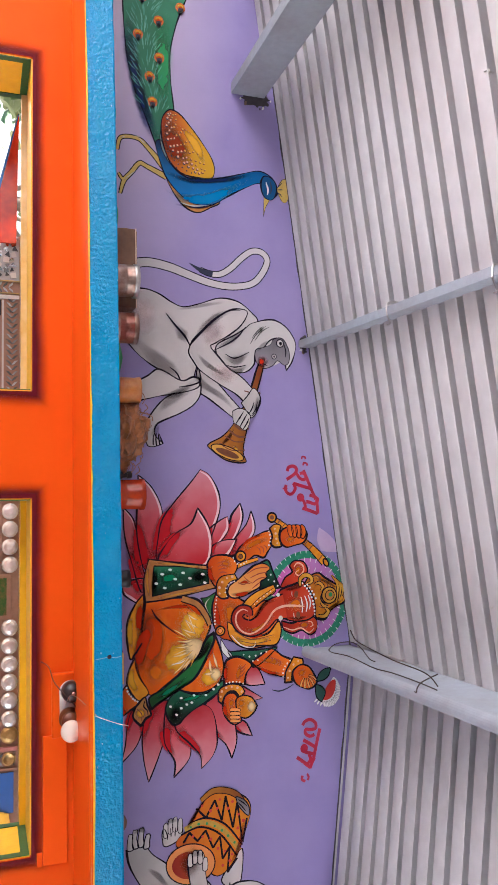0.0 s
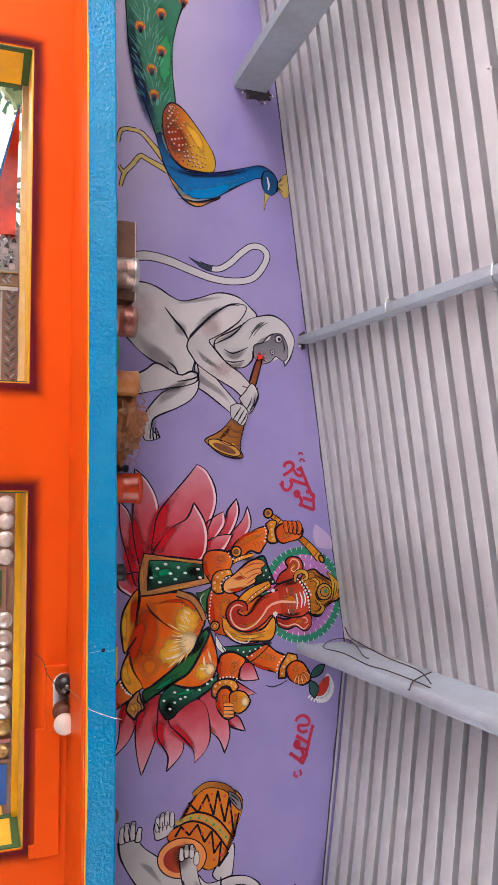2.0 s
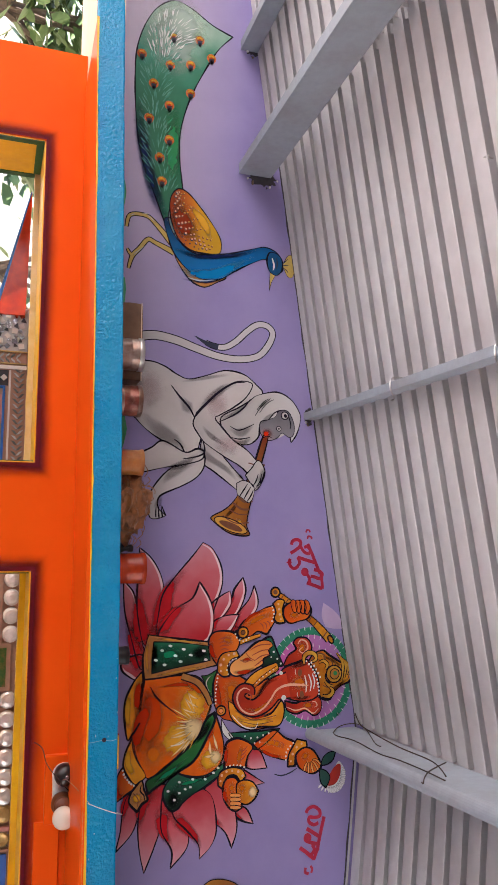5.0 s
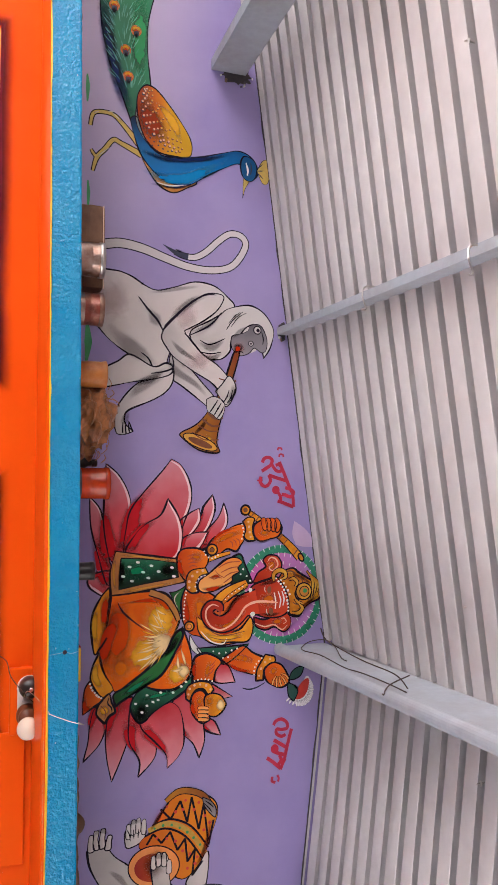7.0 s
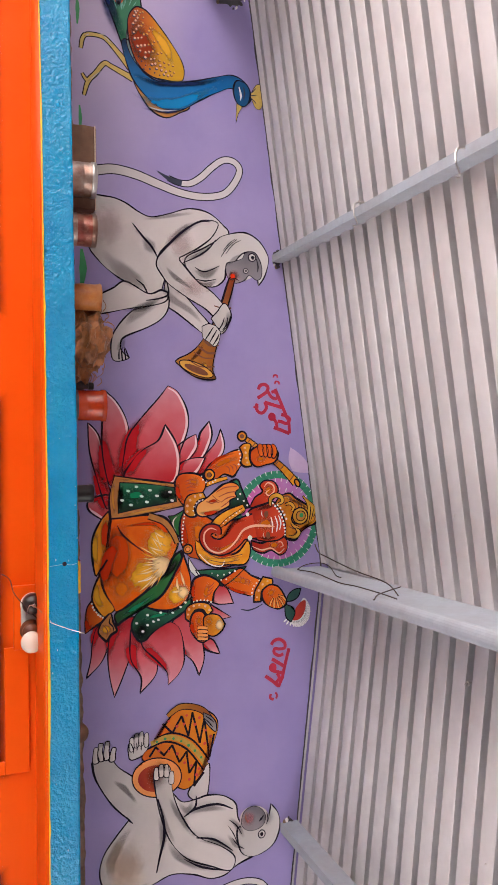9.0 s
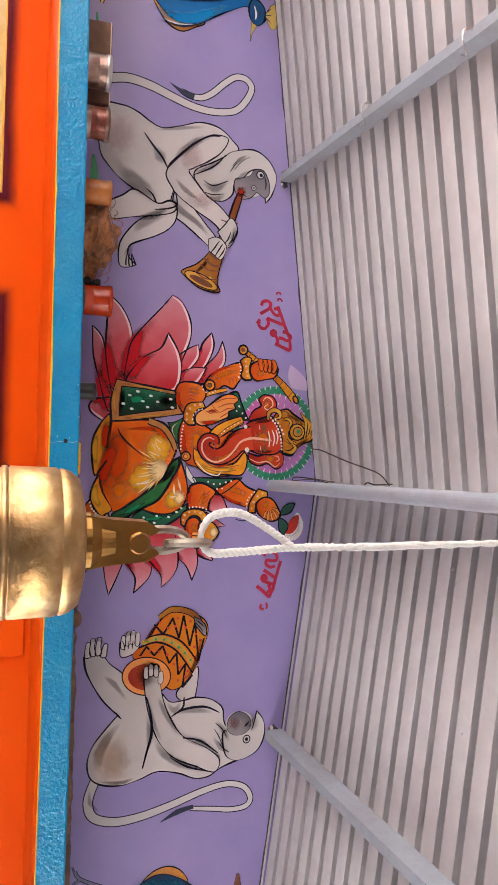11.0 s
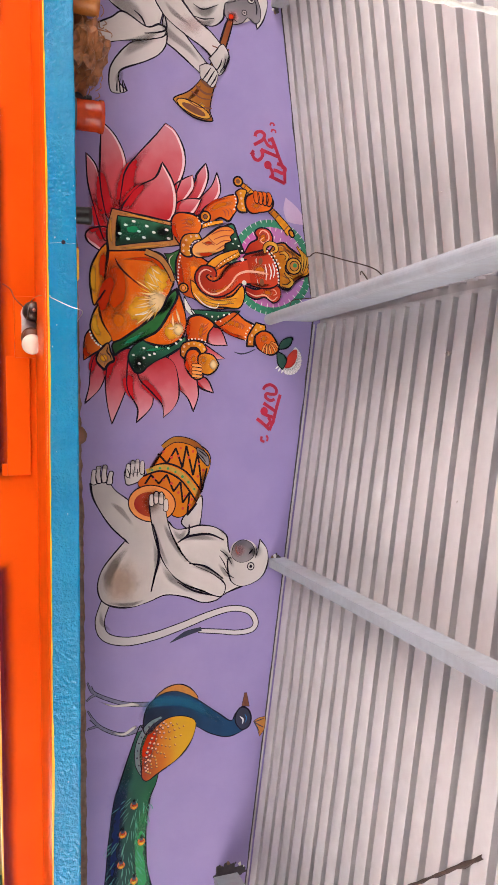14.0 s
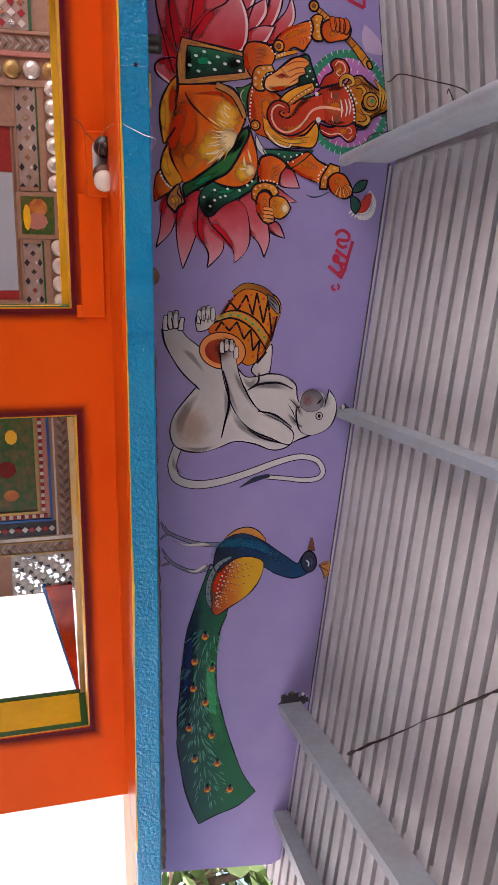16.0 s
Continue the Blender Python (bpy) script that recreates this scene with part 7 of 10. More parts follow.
word_east = thing("painted_word", (1.016, WALL_Y, 2.595), "red painted word on the lilac wall", "writing")
brush("stroke", [(-0.06, 0.044), (-0.026, 0.034), (0.004, 0.026), (0.029, 0.02)], 0.0106, WORD_RED, word_east, 1, 0.0)
brush("stroke", [(-0.076, -0.014), (-0.087, -0.006), (-0.091, 0.012), (-0.079, 0.029), (-0.063, 0.029), (-0.061, 0.012), (-0.063, -0.003), (-0.051, -0.005), (-0.041, 0.01), (-0.045, 0.025)], 0.01, WORD_RED, word_east, 2, 0.0)
brush("stroke", [(-0.033, -0.013), (-0.02, 0.007), (-0.004, 0.031)], 0.0106, WORD_RED, word_east, 3, 0.0)
oval("blob", (-0.007, -0.011), 0.0135, 0.0125, 0, WORD_RED, word_east, 4, 0)
brush("stroke", [(0.002, -0.011), (0.009, 0.007), (0.014, 0.026)], 0.0106, WORD_RED, word_east, 5, 0.0)
brush("stroke", [(0.016, -0.036), (0.032, -0.015), (0.052, 0.008)], 0.0106, WORD_RED, word_east, 6, 0.0)
brush("stroke", [(0.024, 0.022), (0.037, 0.014), (0.054, 0.006)], 0.01, WORD_RED, word_east, 7, 0.0)
brush("stroke", [(0.012, 0.003), (0.026, 0.009), (0.039, -0.001)], 0.01, WORD_RED, word_east, 8, 0.0)
brush("mark", [(0.07, -0.003), (0.079, 0.002), (0.089, -0.001)], 0.0069, WORD_RED, word_east, 2, 0.0)
brush("mark", [(0.073, -0.018), (0.085, -0.02), (0.091, -0.009)], 0.0081, WORD_RED, word_east, 2, 0.0)

monkey_east = thing("monkey_painting", (1.465, WALL_Y, 2.291), "painted pale grey monkey figure beating an orange drum", "painting")
brush("tail", [(0.119, -0.213), (0.176, -0.231), (0.224, -0.215), (0.245, -0.154), (0.239, -0.074), (0.216, 0.017), (0.187, 0.11), (0.173, 0.186), (0.187, 0.244), (0.223, 0.268), (0.248, 0.254), (0.253, 0.205), (0.244, 0.148), (0.234, 0.076)], [0.025, 0.025, 0.024, 0.024, 0.022, 0.02, 0.018, 0.016, 0.015, 0.015, 0.014, 0.013, 0.012, 0.01], FUR_LIGHT, monkey_east, 1, 0.003)
brush("tail_tuft", [(0.229, 0.086), (0.24, 0.035), (0.264, -0.016)], [0.012, 0.017, 0.001], PEACOCK_DARK, monkey_east, 2, 0.0)
paint("far_arm", [(-0.193, 0.088), (-0.095, 0.079), (-0.091, 0.046), (-0.114, 0.022), (-0.15, 0.046)], FUR, monkey_east, 2, 0.0065)
paint("drum", [(-0.371, -0.001), (-0.365, 0.047), (-0.338, 0.101), (-0.299, 0.116), (-0.238, 0.096), (-0.167, 0.064), (-0.129, 0.01), (-0.181, -0.052), (-0.235, -0.113), (-0.277, -0.078), (-0.334, -0.037)], DRUM, monkey_east, 5, 0.0065, "orange drum with triangle bands")
oval("drum_rim", (-0.176, -0.07), 0.056, 0.073, -10, DRUM_RIM, monkey_east, 7, 0.0035)
oval("drum_skin", (-0.174, -0.074), 0.038, 0.052, -10, DRUM_SKIN, monkey_east, 8, 0)
paint("near_arm", [(-0.182, -0.077), (-0.209, -0.054), (-0.199, -0.031), (-0.127, -0.024), (-0.058, 0), (0.011, 0.045), (0.053, 0.119), (0.093, 0.163), (0.13, 0.148), (0.108, 0.091), (0.073, 0.018), (0.016, -0.031), (-0.057, -0.059), (-0.129, -0.074)], FUR, monkey_east, 9, 0.0065)
paint("hood", [(0.01, 0.174), (0.023, 0.224), (0.007, 0.266), (-0.045, 0.281), (-0.045, 0.281), (-0.01, 0.305), (0.037, 0.307), (0.082, 0.282), (0.103, 0.224), (0.081, 0.182)], FUR_LIGHT, monkey_east, 5, 0.0065)
paint("cheek", [(-0.022, 0.182), (-0.043, 0.2), (-0.047, 0.233), (-0.031, 0.262), (-0.002, 0.274), (0.021, 0.253), (0.026, 0.214), (0.011, 0.185)], FUR, monkey_east, 6, 0.0)
paint("muzzle", [(-0.003, 0.185), (-0.033, 0.193), (-0.047, 0.219), (-0.038, 0.246), (-0.015, 0.262), (0.009, 0.258), (0.023, 0.239), (0.025, 0.212), (0.014, 0.193)], FUR_GREY, monkey_east, 7, 0.0027)
soft_spot("brow_shade", (-0.007, 0.268), 0.0272, 0.0238, 0, S_GREY, monkey_east, 8)
oval("eye_ring", (0.04, 0.249), 0.0119, 0.011, 0, FUR_LIGHT, monkey_east, 9, 0.0031)
oval("eye", (0.04, 0.249), 0.0059, 0.0051, 0, BLACK_LINE, monkey_east, 11, 0.0)
brush("eye", [(0.001, 0.241), (-0.006, 0.248), (-0.015, 0.256)], [0.0017, 0.0068, 0.0017], BLACK_LINE, monkey_east, 10, 0.0)
brush("brow", [(-0.022, 0.266), (-0.003, 0.27), (0.013, 0.264)], [0.0017, 0.0044, 0.0017], BLACK_LINE, monkey_east, 10, 0.0)
soft_spot("rosy_spot", (-0.012, 0.21), 0.0221, 0.0221, 0, S_ROSY, monkey_east, 10)
brush("mouth_line", [(-0.033, 0.2), (-0.015, 0.199), (-0.001, 0.206)], [0.0017, 0.0034, 0.0017], HORN_BROWN, monkey_east, 11, 0.0)

paint("torso", [(-0.243, -0.255), (-0.243, -0.255), (-0.194, -0.245), (-0.118, -0.201), (-0.067, -0.152), (-0.067, -0.152), (-0.025, -0.19), (0.02, -0.224), (0.069, -0.237), (0.112, -0.225), (0.134, -0.188), (0.14, -0.135), (0.128, -0.082), (0.111, -0.028), (0.123, 0.036), (0.144, 0.087), (0.142, 0.132), (0.12, 0.17), (0.102, 0.224), (0.102, 0.224), (0.03, 0.201), (-0.018, 0.176), (-0.06, 0.17), (-0.083, 0.147), (-0.096, 0.119), (-0.101, 0.079), (-0.095, 0.046), (-0.094, 0.004), (-0.124, -0.026), (-0.118, -0.053), (-0.137, -0.085), (-0.188, -0.14), (-0.217, -0.177), (-0.238, -0.194), (-0.238, -0.194), (-0.249, -0.224)], FUR, monkey_east, 3, 0.0065)
paint("finger", [(-0.243, -0.253), (-0.28, -0.25), (-0.285, -0.244), (-0.282, -0.237), (-0.264, -0.239), (-0.243, -0.236)], FUR, monkey_east, 4, 0.0044)
paint("finger", [(-0.248, -0.238), (-0.29, -0.237), (-0.295, -0.23), (-0.292, -0.223), (-0.271, -0.226), (-0.247, -0.221)], FUR, monkey_east, 4, 0.0044)
paint("finger", [(-0.249, -0.223), (-0.293, -0.218), (-0.298, -0.212), (-0.295, -0.205), (-0.273, -0.207), (-0.249, -0.206)], FUR, monkey_east, 4, 0.0044)
paint("finger", [(-0.242, -0.207), (-0.274, -0.2), (-0.279, -0.193), (-0.275, -0.187), (-0.26, -0.189), (-0.241, -0.191)], FUR, monkey_east, 4, 0.0044)
paint("far_hand", [(-0.24, -0.15), (-0.24, -0.15), (-0.271, -0.153), (-0.286, -0.144), (-0.285, -0.101), (-0.27, -0.092), (-0.246, -0.108), (-0.235, -0.139)], FUR, monkey_east, 2, 0.0051)
paint("finger", [(-0.263, -0.149), (-0.293, -0.148), (-0.3, -0.142), (-0.295, -0.136), (-0.262, -0.137)], FUR, monkey_east, 3, 0.0041)
paint("finger", [(-0.272, -0.135), (-0.303, -0.134), (-0.31, -0.128), (-0.305, -0.122), (-0.272, -0.123)], FUR, monkey_east, 3, 0.0041)
paint("finger", [(-0.276, -0.122), (-0.306, -0.12), (-0.313, -0.114), (-0.308, -0.108), (-0.275, -0.109)], FUR, monkey_east, 3, 0.0041)
paint("finger", [(-0.27, -0.106), (-0.301, -0.105), (-0.308, -0.099), (-0.302, -0.093), (-0.27, -0.094)], FUR, monkey_east, 3, 0.0041)
brush("finger_line", [(-0.285, -0.146), (-0.271, -0.139), (-0.254, -0.137)], [0.0017, 0.0034, 0.0017], BLACK_LINE, monkey_east, 4, 0.0)
brush("finger_line", [(-0.284, -0.128), (-0.267, -0.127), (-0.26, -0.127)], [0.0017, 0.0034, 0.0017], BLACK_LINE, monkey_east, 4, 0.0)
brush("finger_line", [(-0.284, -0.113), (-0.267, -0.115), (-0.26, -0.115)], [0.0017, 0.0034, 0.0017], BLACK_LINE, monkey_east, 4, 0.0)
soft("hand_shade", [(-0.297, -0.145), (-0.305, -0.128), (-0.303, -0.1)], [0.0085, 0.0153, 0.0085], S_GREY, monkey_east, 4)
soft("hand_shade", [(-0.282, -0.244), (-0.293, -0.215), (-0.276, -0.193)], [0.0068, 0.0136, 0.0068], S_GREY, monkey_east, 5)
soft("shade", [(-0.05, -0.142), (-0.003, -0.182), (0.045, -0.205), (0.098, -0.205)], [0.012, 0.028, 0.032, 0.018], S_GREY, monkey_east, 10)
soft("shade", [(-0.067, -0.066), (-0.004, -0.054), (0.049, -0.062)], [0.0102, 0.0238, 0.0102], S_GREY, monkey_east, 10)
soft("shade", [(-0.114, -0.035), (-0.063, -0.011), (0.016, 0.036)], [0.0068, 0.017, 0.0068], S_GREY, monkey_east, 10)
soft("shade", [(0.005, -0.043), (0.056, -0.015), (0.096, 0.045), (0.128, 0.119)], [0.0102, 0.0238, 0.0238, 0.0068], S_GREY, monkey_east, 10)
soft("shade", [(-0.057, 0.018), (-0.065, 0.073), (-0.051, 0.144)], [0.0068, 0.0204, 0.0068], S_GREY, monkey_east, 10)
soft("shade", [(-0.029, 0.147), (0.006, 0.174), (0.044, 0.193)], [0.0068, 0.0204, 0.0068], S_GREY, monkey_east, 10)
soft("shade", [(0.022, 0.14), (0.057, 0.166), (0.078, 0.197)], [0.0051, 0.017, 0.0051], S_GREY, monkey_east, 10)
soft("shade", [(0.024, 0.047), (0.042, 0.106), (0.071, 0.157)], [0.0051, 0.017, 0.0051], S_GREY, monkey_east, 10)
soft("shade", [(-0.094, -0.007), (-0.068, 0.018), (-0.096, 0.037)], [0.0068, 0.0204, 0.0068], S_GREY, monkey_east, 10)
soft("shade", [(-0.187, -0.2), (-0.16, -0.166), (-0.105, -0.124)], [0.0068, 0.017, 0.0068], S_GREY, monkey_east, 10)
soft("shade", [(0.118, -0.213), (0.131, -0.144), (0.119, -0.091)], [0.0068, 0.0136, 0.0068], S_GREY, monkey_east, 10)
soft("shade", [(0.143, -0.228), (0.179, -0.225), (0.208, -0.198)], [0.0068, 0.0136, 0.0068], S_GREY, monkey_east, 10)
soft_spot("blush", (0.062, -0.165), 0.08, 0.065, 0, S_TAN, monkey_east, 10)
brush("crease", [(-0.115, -0.069), (-0.058, -0.054), (-0.004, -0.051), (0.049, -0.064), (0.096, -0.075)], [0.0034, 0.0068, 0.0085, 0.0068, 0.0034], BLACK_LINE, monkey_east, 11, 0.0)
brush("crease", [(0.016, 0.045), (0.031, 0.101), (0.073, 0.157)], [0.0034, 0.0071, 0.0025], BLACK_LINE, monkey_east, 11, 0.0)
brush("crease", [(0.072, 0.008), (0.105, 0.063), (0.13, 0.144)], [0.0017, 0.0071, 0.0025], BLACK_LINE, monkey_east, 11, 0.0)
brush("crease", [(-0.051, 0.009), (-0.069, 0.046), (-0.072, 0.11), (-0.05, 0.159)], [0.0034, 0.0076, 0.0076, 0.0025], BLACK_LINE, monkey_east, 11, 0.0)
brush("crease", [(-0.106, 0.046), (-0.078, 0.044), (-0.061, 0.025)], [0.0034, 0.0068, 0.0034], BLACK_LINE, monkey_east, 11, 0.0)
brush("crease", [(-0.077, -0.159), (-0.067, -0.152), (-0.057, -0.142)], [0.0034, 0.0058, 0.0025], BLACK_LINE, monkey_east, 11, 0.0)
brush("crease", [(-0.019, 0.147), (0.002, 0.17), (0.029, 0.185)], [0.0017, 0.0041, 0.0017], BLACK_LINE, monkey_east, 11, 0.0)
brush("crease", [(-0.001, 0.144), (0.023, 0.159), (0.05, 0.17)], [0.0014, 0.0034, 0.0014], BLACK_LINE, monkey_east, 11, 0.0)
brush("crease", [(0.036, 0.155), (0.061, 0.174), (0.074, 0.193)], [0.0014, 0.0034, 0.0014], BLACK_LINE, monkey_east, 11, 0.0)
brush("drum_zigzag", [(-0.328, -0.051), (-0.328, -0.051), (-0.298, -0.023), (-0.298, -0.023), (-0.344, 0.005), (-0.344, 0.005), (-0.284, 0.025), (-0.284, 0.025), (-0.351, 0.038), (-0.351, 0.038), (-0.259, 0.059), (-0.259, 0.059), (-0.329, 0.074), (-0.329, 0.074), (-0.212, 0.088), (-0.212, 0.088), (-0.279, 0.103), (-0.279, 0.103)], 0.0061, BLACK_LINE, monkey_east, 7, 0.0)
brush("drum_zigzag", [(-0.238, -0.091), (-0.238, -0.091), (-0.264, -0.073), (-0.264, -0.073), (-0.237, -0.049), (-0.237, -0.049), (-0.263, -0.024), (-0.263, -0.024), (-0.211, -0.003), (-0.211, -0.003), (-0.239, 0.019), (-0.239, 0.019), (-0.175, 0.026), (-0.175, 0.026), (-0.206, 0.048), (-0.206, 0.048), (-0.135, 0.04), (-0.135, 0.04), (-0.17, 0.07), (-0.17, 0.07)], 0.0061, BLACK_LINE, monkey_east, 7, 0.0)
brush("drum_back", [(-0.348, -0.037), (-0.37, -0.001), (-0.366, 0.041), (-0.346, 0.077), (-0.304, 0.103)], [0.0102, 0.0153, 0.0153, 0.0153, 0.0102], HORN_GOLD, monkey_east, 6, 0.0025)
brush("drum_line", [(-0.287, -0.076), (-0.298, -0.023), (-0.27, 0.037), (-0.205, 0.088)], [0.0051, 0.0058, 0.0058, 0.0051], BLACK_LINE, monkey_east, 6, 0.0)
brush("drum_line", [(-0.261, -0.097), (-0.275, -0.041), (-0.246, 0.019), (-0.177, 0.07)], [0.0051, 0.0058, 0.0058, 0.0051], BLACK_LINE, monkey_east, 6, 0.0)
brush("drum_band", [(-0.275, -0.087), (-0.287, -0.032), (-0.258, 0.028), (-0.191, 0.079)], [0.0136, 0.0153, 0.0153, 0.0136], DRUM_BAND, monkey_east, 6, 0.0)
dots("drum_dots", [(-0.334, -0.034), (-0.316, -0.009), (-0.32, 0.012), (-0.344, 0.02), (-0.315, 0.045), (-0.333, 0.059), (-0.294, 0.077), (-0.274, 0.092), (-0.255, 0.074), (-0.252, -0.063), (-0.247, -0.034), (-0.236, -0.009), (-0.207, 0.012), (-0.196, 0.033), (-0.167, 0.048), (-0.157, 0.026), (-0.184, 0.055)], 0.0044, 0.0044, SPOT_RED, monkey_east, 8)
dots("band_dots", [(-0.279, -0.069), (-0.284, -0.045), (-0.282, -0.02), (-0.271, 0.003), (-0.256, 0.025), (-0.238, 0.044), (-0.216, 0.063)], 0.0041, 0.0041, GRASS_PAINT, monkey_east, 8)
soft("drum_shade", [(-0.346, -0.034), (-0.304, -0.06), (-0.273, -0.083)], [0.0068, 0.0136, 0.0068], S_BROWN, monkey_east, 8)
soft("drum_shade", [(-0.283, 0.096), (-0.203, 0.077), (-0.151, 0.046)], [0.0068, 0.0153, 0.0068], S_BROWN, monkey_east, 8)
soft_spot("skin_dark", (-0.182, -0.07), 0.0442, 0.034, 0, S_BROWN, monkey_east, 9)
paint("hand_behind", [(-0.347, 0.07), (-0.347, 0.07), (-0.332, 0.096), (-0.311, 0.11), (-0.286, 0.108), (-0.304, 0.088), (-0.325, 0.074)], FUR_GREY, monkey_east, 8, 0.0041)
brush("finger", [(-0.336, 0.077), (-0.325, 0.092), (-0.314, 0.103)], [0.0017, 0.0037, 0.0017], BLACK_LINE, monkey_east, 9, 0.0)
brush("finger", [(-0.329, 0.074), (-0.315, 0.088), (-0.3, 0.099)], [0.0017, 0.0037, 0.0017], BLACK_LINE, monkey_east, 9, 0.0)
paint("finger", [(-0.172, -0.079), (-0.2, -0.078), (-0.206, -0.072), (-0.201, -0.066), (-0.171, -0.065)], FUR, monkey_east, 10, 0.0037)
paint("finger", [(-0.178, -0.065), (-0.206, -0.064), (-0.213, -0.058), (-0.208, -0.051), (-0.178, -0.051)], FUR, monkey_east, 10, 0.0037)
paint("finger", [(-0.176, -0.049), (-0.204, -0.048), (-0.211, -0.042), (-0.205, -0.036), (-0.175, -0.035)], FUR, monkey_east, 10, 0.0037)
paint("finger", [(-0.154, -0.035), (-0.182, -0.034), (-0.189, -0.028), (-0.184, -0.021), (-0.154, -0.021)], FUR, monkey_east, 10, 0.0037)
soft("finger_shade", [(-0.196, -0.077), (-0.204, -0.056), (-0.193, -0.031)], [0.0102, 0.0187, 0.0102], S_GREY, monkey_east, 11)
soft("arm_shade", [(-0.129, -0.071), (-0.049, -0.05), (0.025, -0.018)], [0.0085, 0.0153, 0.0085], S_GREY, monkey_east, 11)

peacock_east = thing("peacock_painting", (2.048, WALL_Y, 2.269), "painted dark green and blue peacock with a long tail", "painting")
paint("tail", [(-0.057, -0.079), (-0.061, -0.092), (0.031, -0.127), (0.112, -0.154), (0.159, -0.17), (0.269, -0.187), (0.368, -0.196), (0.469, -0.206), (0.546, -0.209), (0.57, -0.209), (0.725, -0.189), (0.83, -0.161), (0.891, -0.137), (0.891, -0.137), (0.868, -0.081), (0.845, 0.001), (0.799, 0.067), (0.799, 0.067), (0.718, 0.021), (0.601, -0.019), (0.488, -0.049), (0.379, -0.07), (0.275, -0.072), (0.174, -0.06), (0.106, -0.034), (-0.003, -0.028)], TAIL_DEEP, peacock_east, 1, 0.0065, "deep green tail feathers")
feathers(peacock_east, [(0.15, -0.092), (0.288, -0.131), (0.432, -0.141), (0.605, -0.129), (0.787, -0.09)], 0.045, FEATHER_DARK, 3, 60)
eye_spots(peacock_east, [(0.184, -0.109), (0.27, -0.145), (0.304, -0.087), (0.368, -0.151), (0.426, -0.111), (0.513, -0.167), (0.553, -0.089), (0.634, -0.149), (0.663, -0.07), (0.758, -0.106), (0.773, -0.026)], 0.0125, -0.010, 4)
brush("leg", [(-0.131, -0.06), (-0.145, -0.14), (-0.184, -0.222), (-0.21, -0.239)], [0.014, 0.01, 0.008, 0.006], LEG_GREY, peacock_east, 1, 0.002)
brush("toe", [(-0.184, -0.222), (-0.176, -0.24), (-0.166, -0.251)], [0.006, 0.005, 0.002], LEG_GREY, peacock_east, 1, 0.0015)
brush("toe", [(-0.184, -0.222), (-0.195, -0.236), (-0.224, -0.248)], [0.006, 0.005, 0.002], LEG_GREY, peacock_east, 1, 0.0015)
brush("leg", [(-0.061, -0.079), (-0.047, -0.141), (-0.074, -0.202), (-0.11, -0.239)], [0.014, 0.01, 0.008, 0.006], LEG_GREY, peacock_east, 1, 0.002)
brush("toe", [(-0.085, -0.214), (-0.081, -0.238), (-0.077, -0.251)], [0.006, 0.005, 0.002], LEG_GREY, peacock_east, 1, 0.0015)
brush("toe", [(-0.085, -0.214), (-0.104, -0.23), (-0.136, -0.248)], [0.006, 0.005, 0.002], LEG_GREY, peacock_east, 1, 0.0015)
paint("back", [(-0.144, -0.041), (-0.176, -0.009), (-0.184, 0.038), (-0.164, 0.076), (-0.129, 0.096), (-0.143, 0.038)], BREAST_GOLD, peacock_east, 2, 0.0065)
paint("body", [(-0.057, -0.079), (-0.12, -0.068), (-0.155, -0.028), (-0.164, 0.019), (-0.145, 0.067), (-0.111, 0.116), (-0.073, 0.165), (-0.043, 0.207), (-0.068, 0.225), (-0.065, 0.259), (-0.018, 0.26), (0.003, 0.226), (0.007, 0.186), (-0.012, 0.136), (-0.043, 0.087), (-0.065, 0.038), (-0.061, -0.019), (-0.035, -0.061)], PEACOCK_NAVY, peacock_east, 3, 0.0065)
paint("wing", [(0.057, -0.084), (0.096, -0.085), (0.112, -0.068), (0.093, -0.034), (0.053, 0.033), (0.008, 0.072), (-0.04, 0.089), (-0.066, 0.082), (-0.082, 0.043), (-0.08, -0.004), (-0.055, -0.042), (-0.019, -0.067), (0.018, -0.08)], WING_GOLD, peacock_east, 4, 0.0051, "gold wing with red scales")
paint("head", [(-0.068, 0.225), (-0.084, 0.244), (-0.07, 0.267), (-0.039, 0.275), (-0.014, 0.264), (-0.01, 0.24), (-0.038, 0.221)], PEACOCK_DARK, peacock_east, 5, 0.0065)
brush("pale_mark", [(-0.053, 0.237), (-0.042, 0.247), (-0.028, 0.245)], [0.002, 0.006, 0.002], DOT_WHITE, peacock_east, 6, 0.0)
brush("pale_mark", [(-0.059, 0.253), (-0.045, 0.259), (-0.031, 0.255)], [0.001, 0.004, 0.001], BLUE_LIGHT, peacock_east, 6, 0.0)
paint("beak", [(-0.087, 0.243), (-0.087, 0.243), (-0.13, 0.252), (-0.13, 0.252), (-0.129, 0.26), (-0.129, 0.26), (-0.082, 0.269), (-0.082, 0.269)], HORN_BROWN, peacock_east, 4, 0.002)

soft("tail_dark", [(-0.015, -0.111), (0.089, -0.135), (0.185, -0.155), (0.292, -0.169), (0.392, -0.178), (0.493, -0.184), (0.576, -0.186)], [0.0272, 0.0408, 0.0442, 0.0442, 0.0408, 0.0374, 0.0238], S_NAVY, peacock_east, 3)
soft("tail_green", [(0.132, -0.048), (0.297, -0.092), (0.455, -0.082), (0.622, -0.043)], [0.0204, 0.0374, 0.0442, 0.034], S_LEAF, peacock_east, 3)
soft("body_light", [(-0.053, -0.103), (-0.122, -0.069), (-0.135, -0.013), (-0.121, 0.063), (-0.076, 0.13), (-0.024, 0.199)], [0.0102, 0.0238, 0.0306, 0.034, 0.0238, 0.0085], S_SKY_DIM, peacock_east, 5)
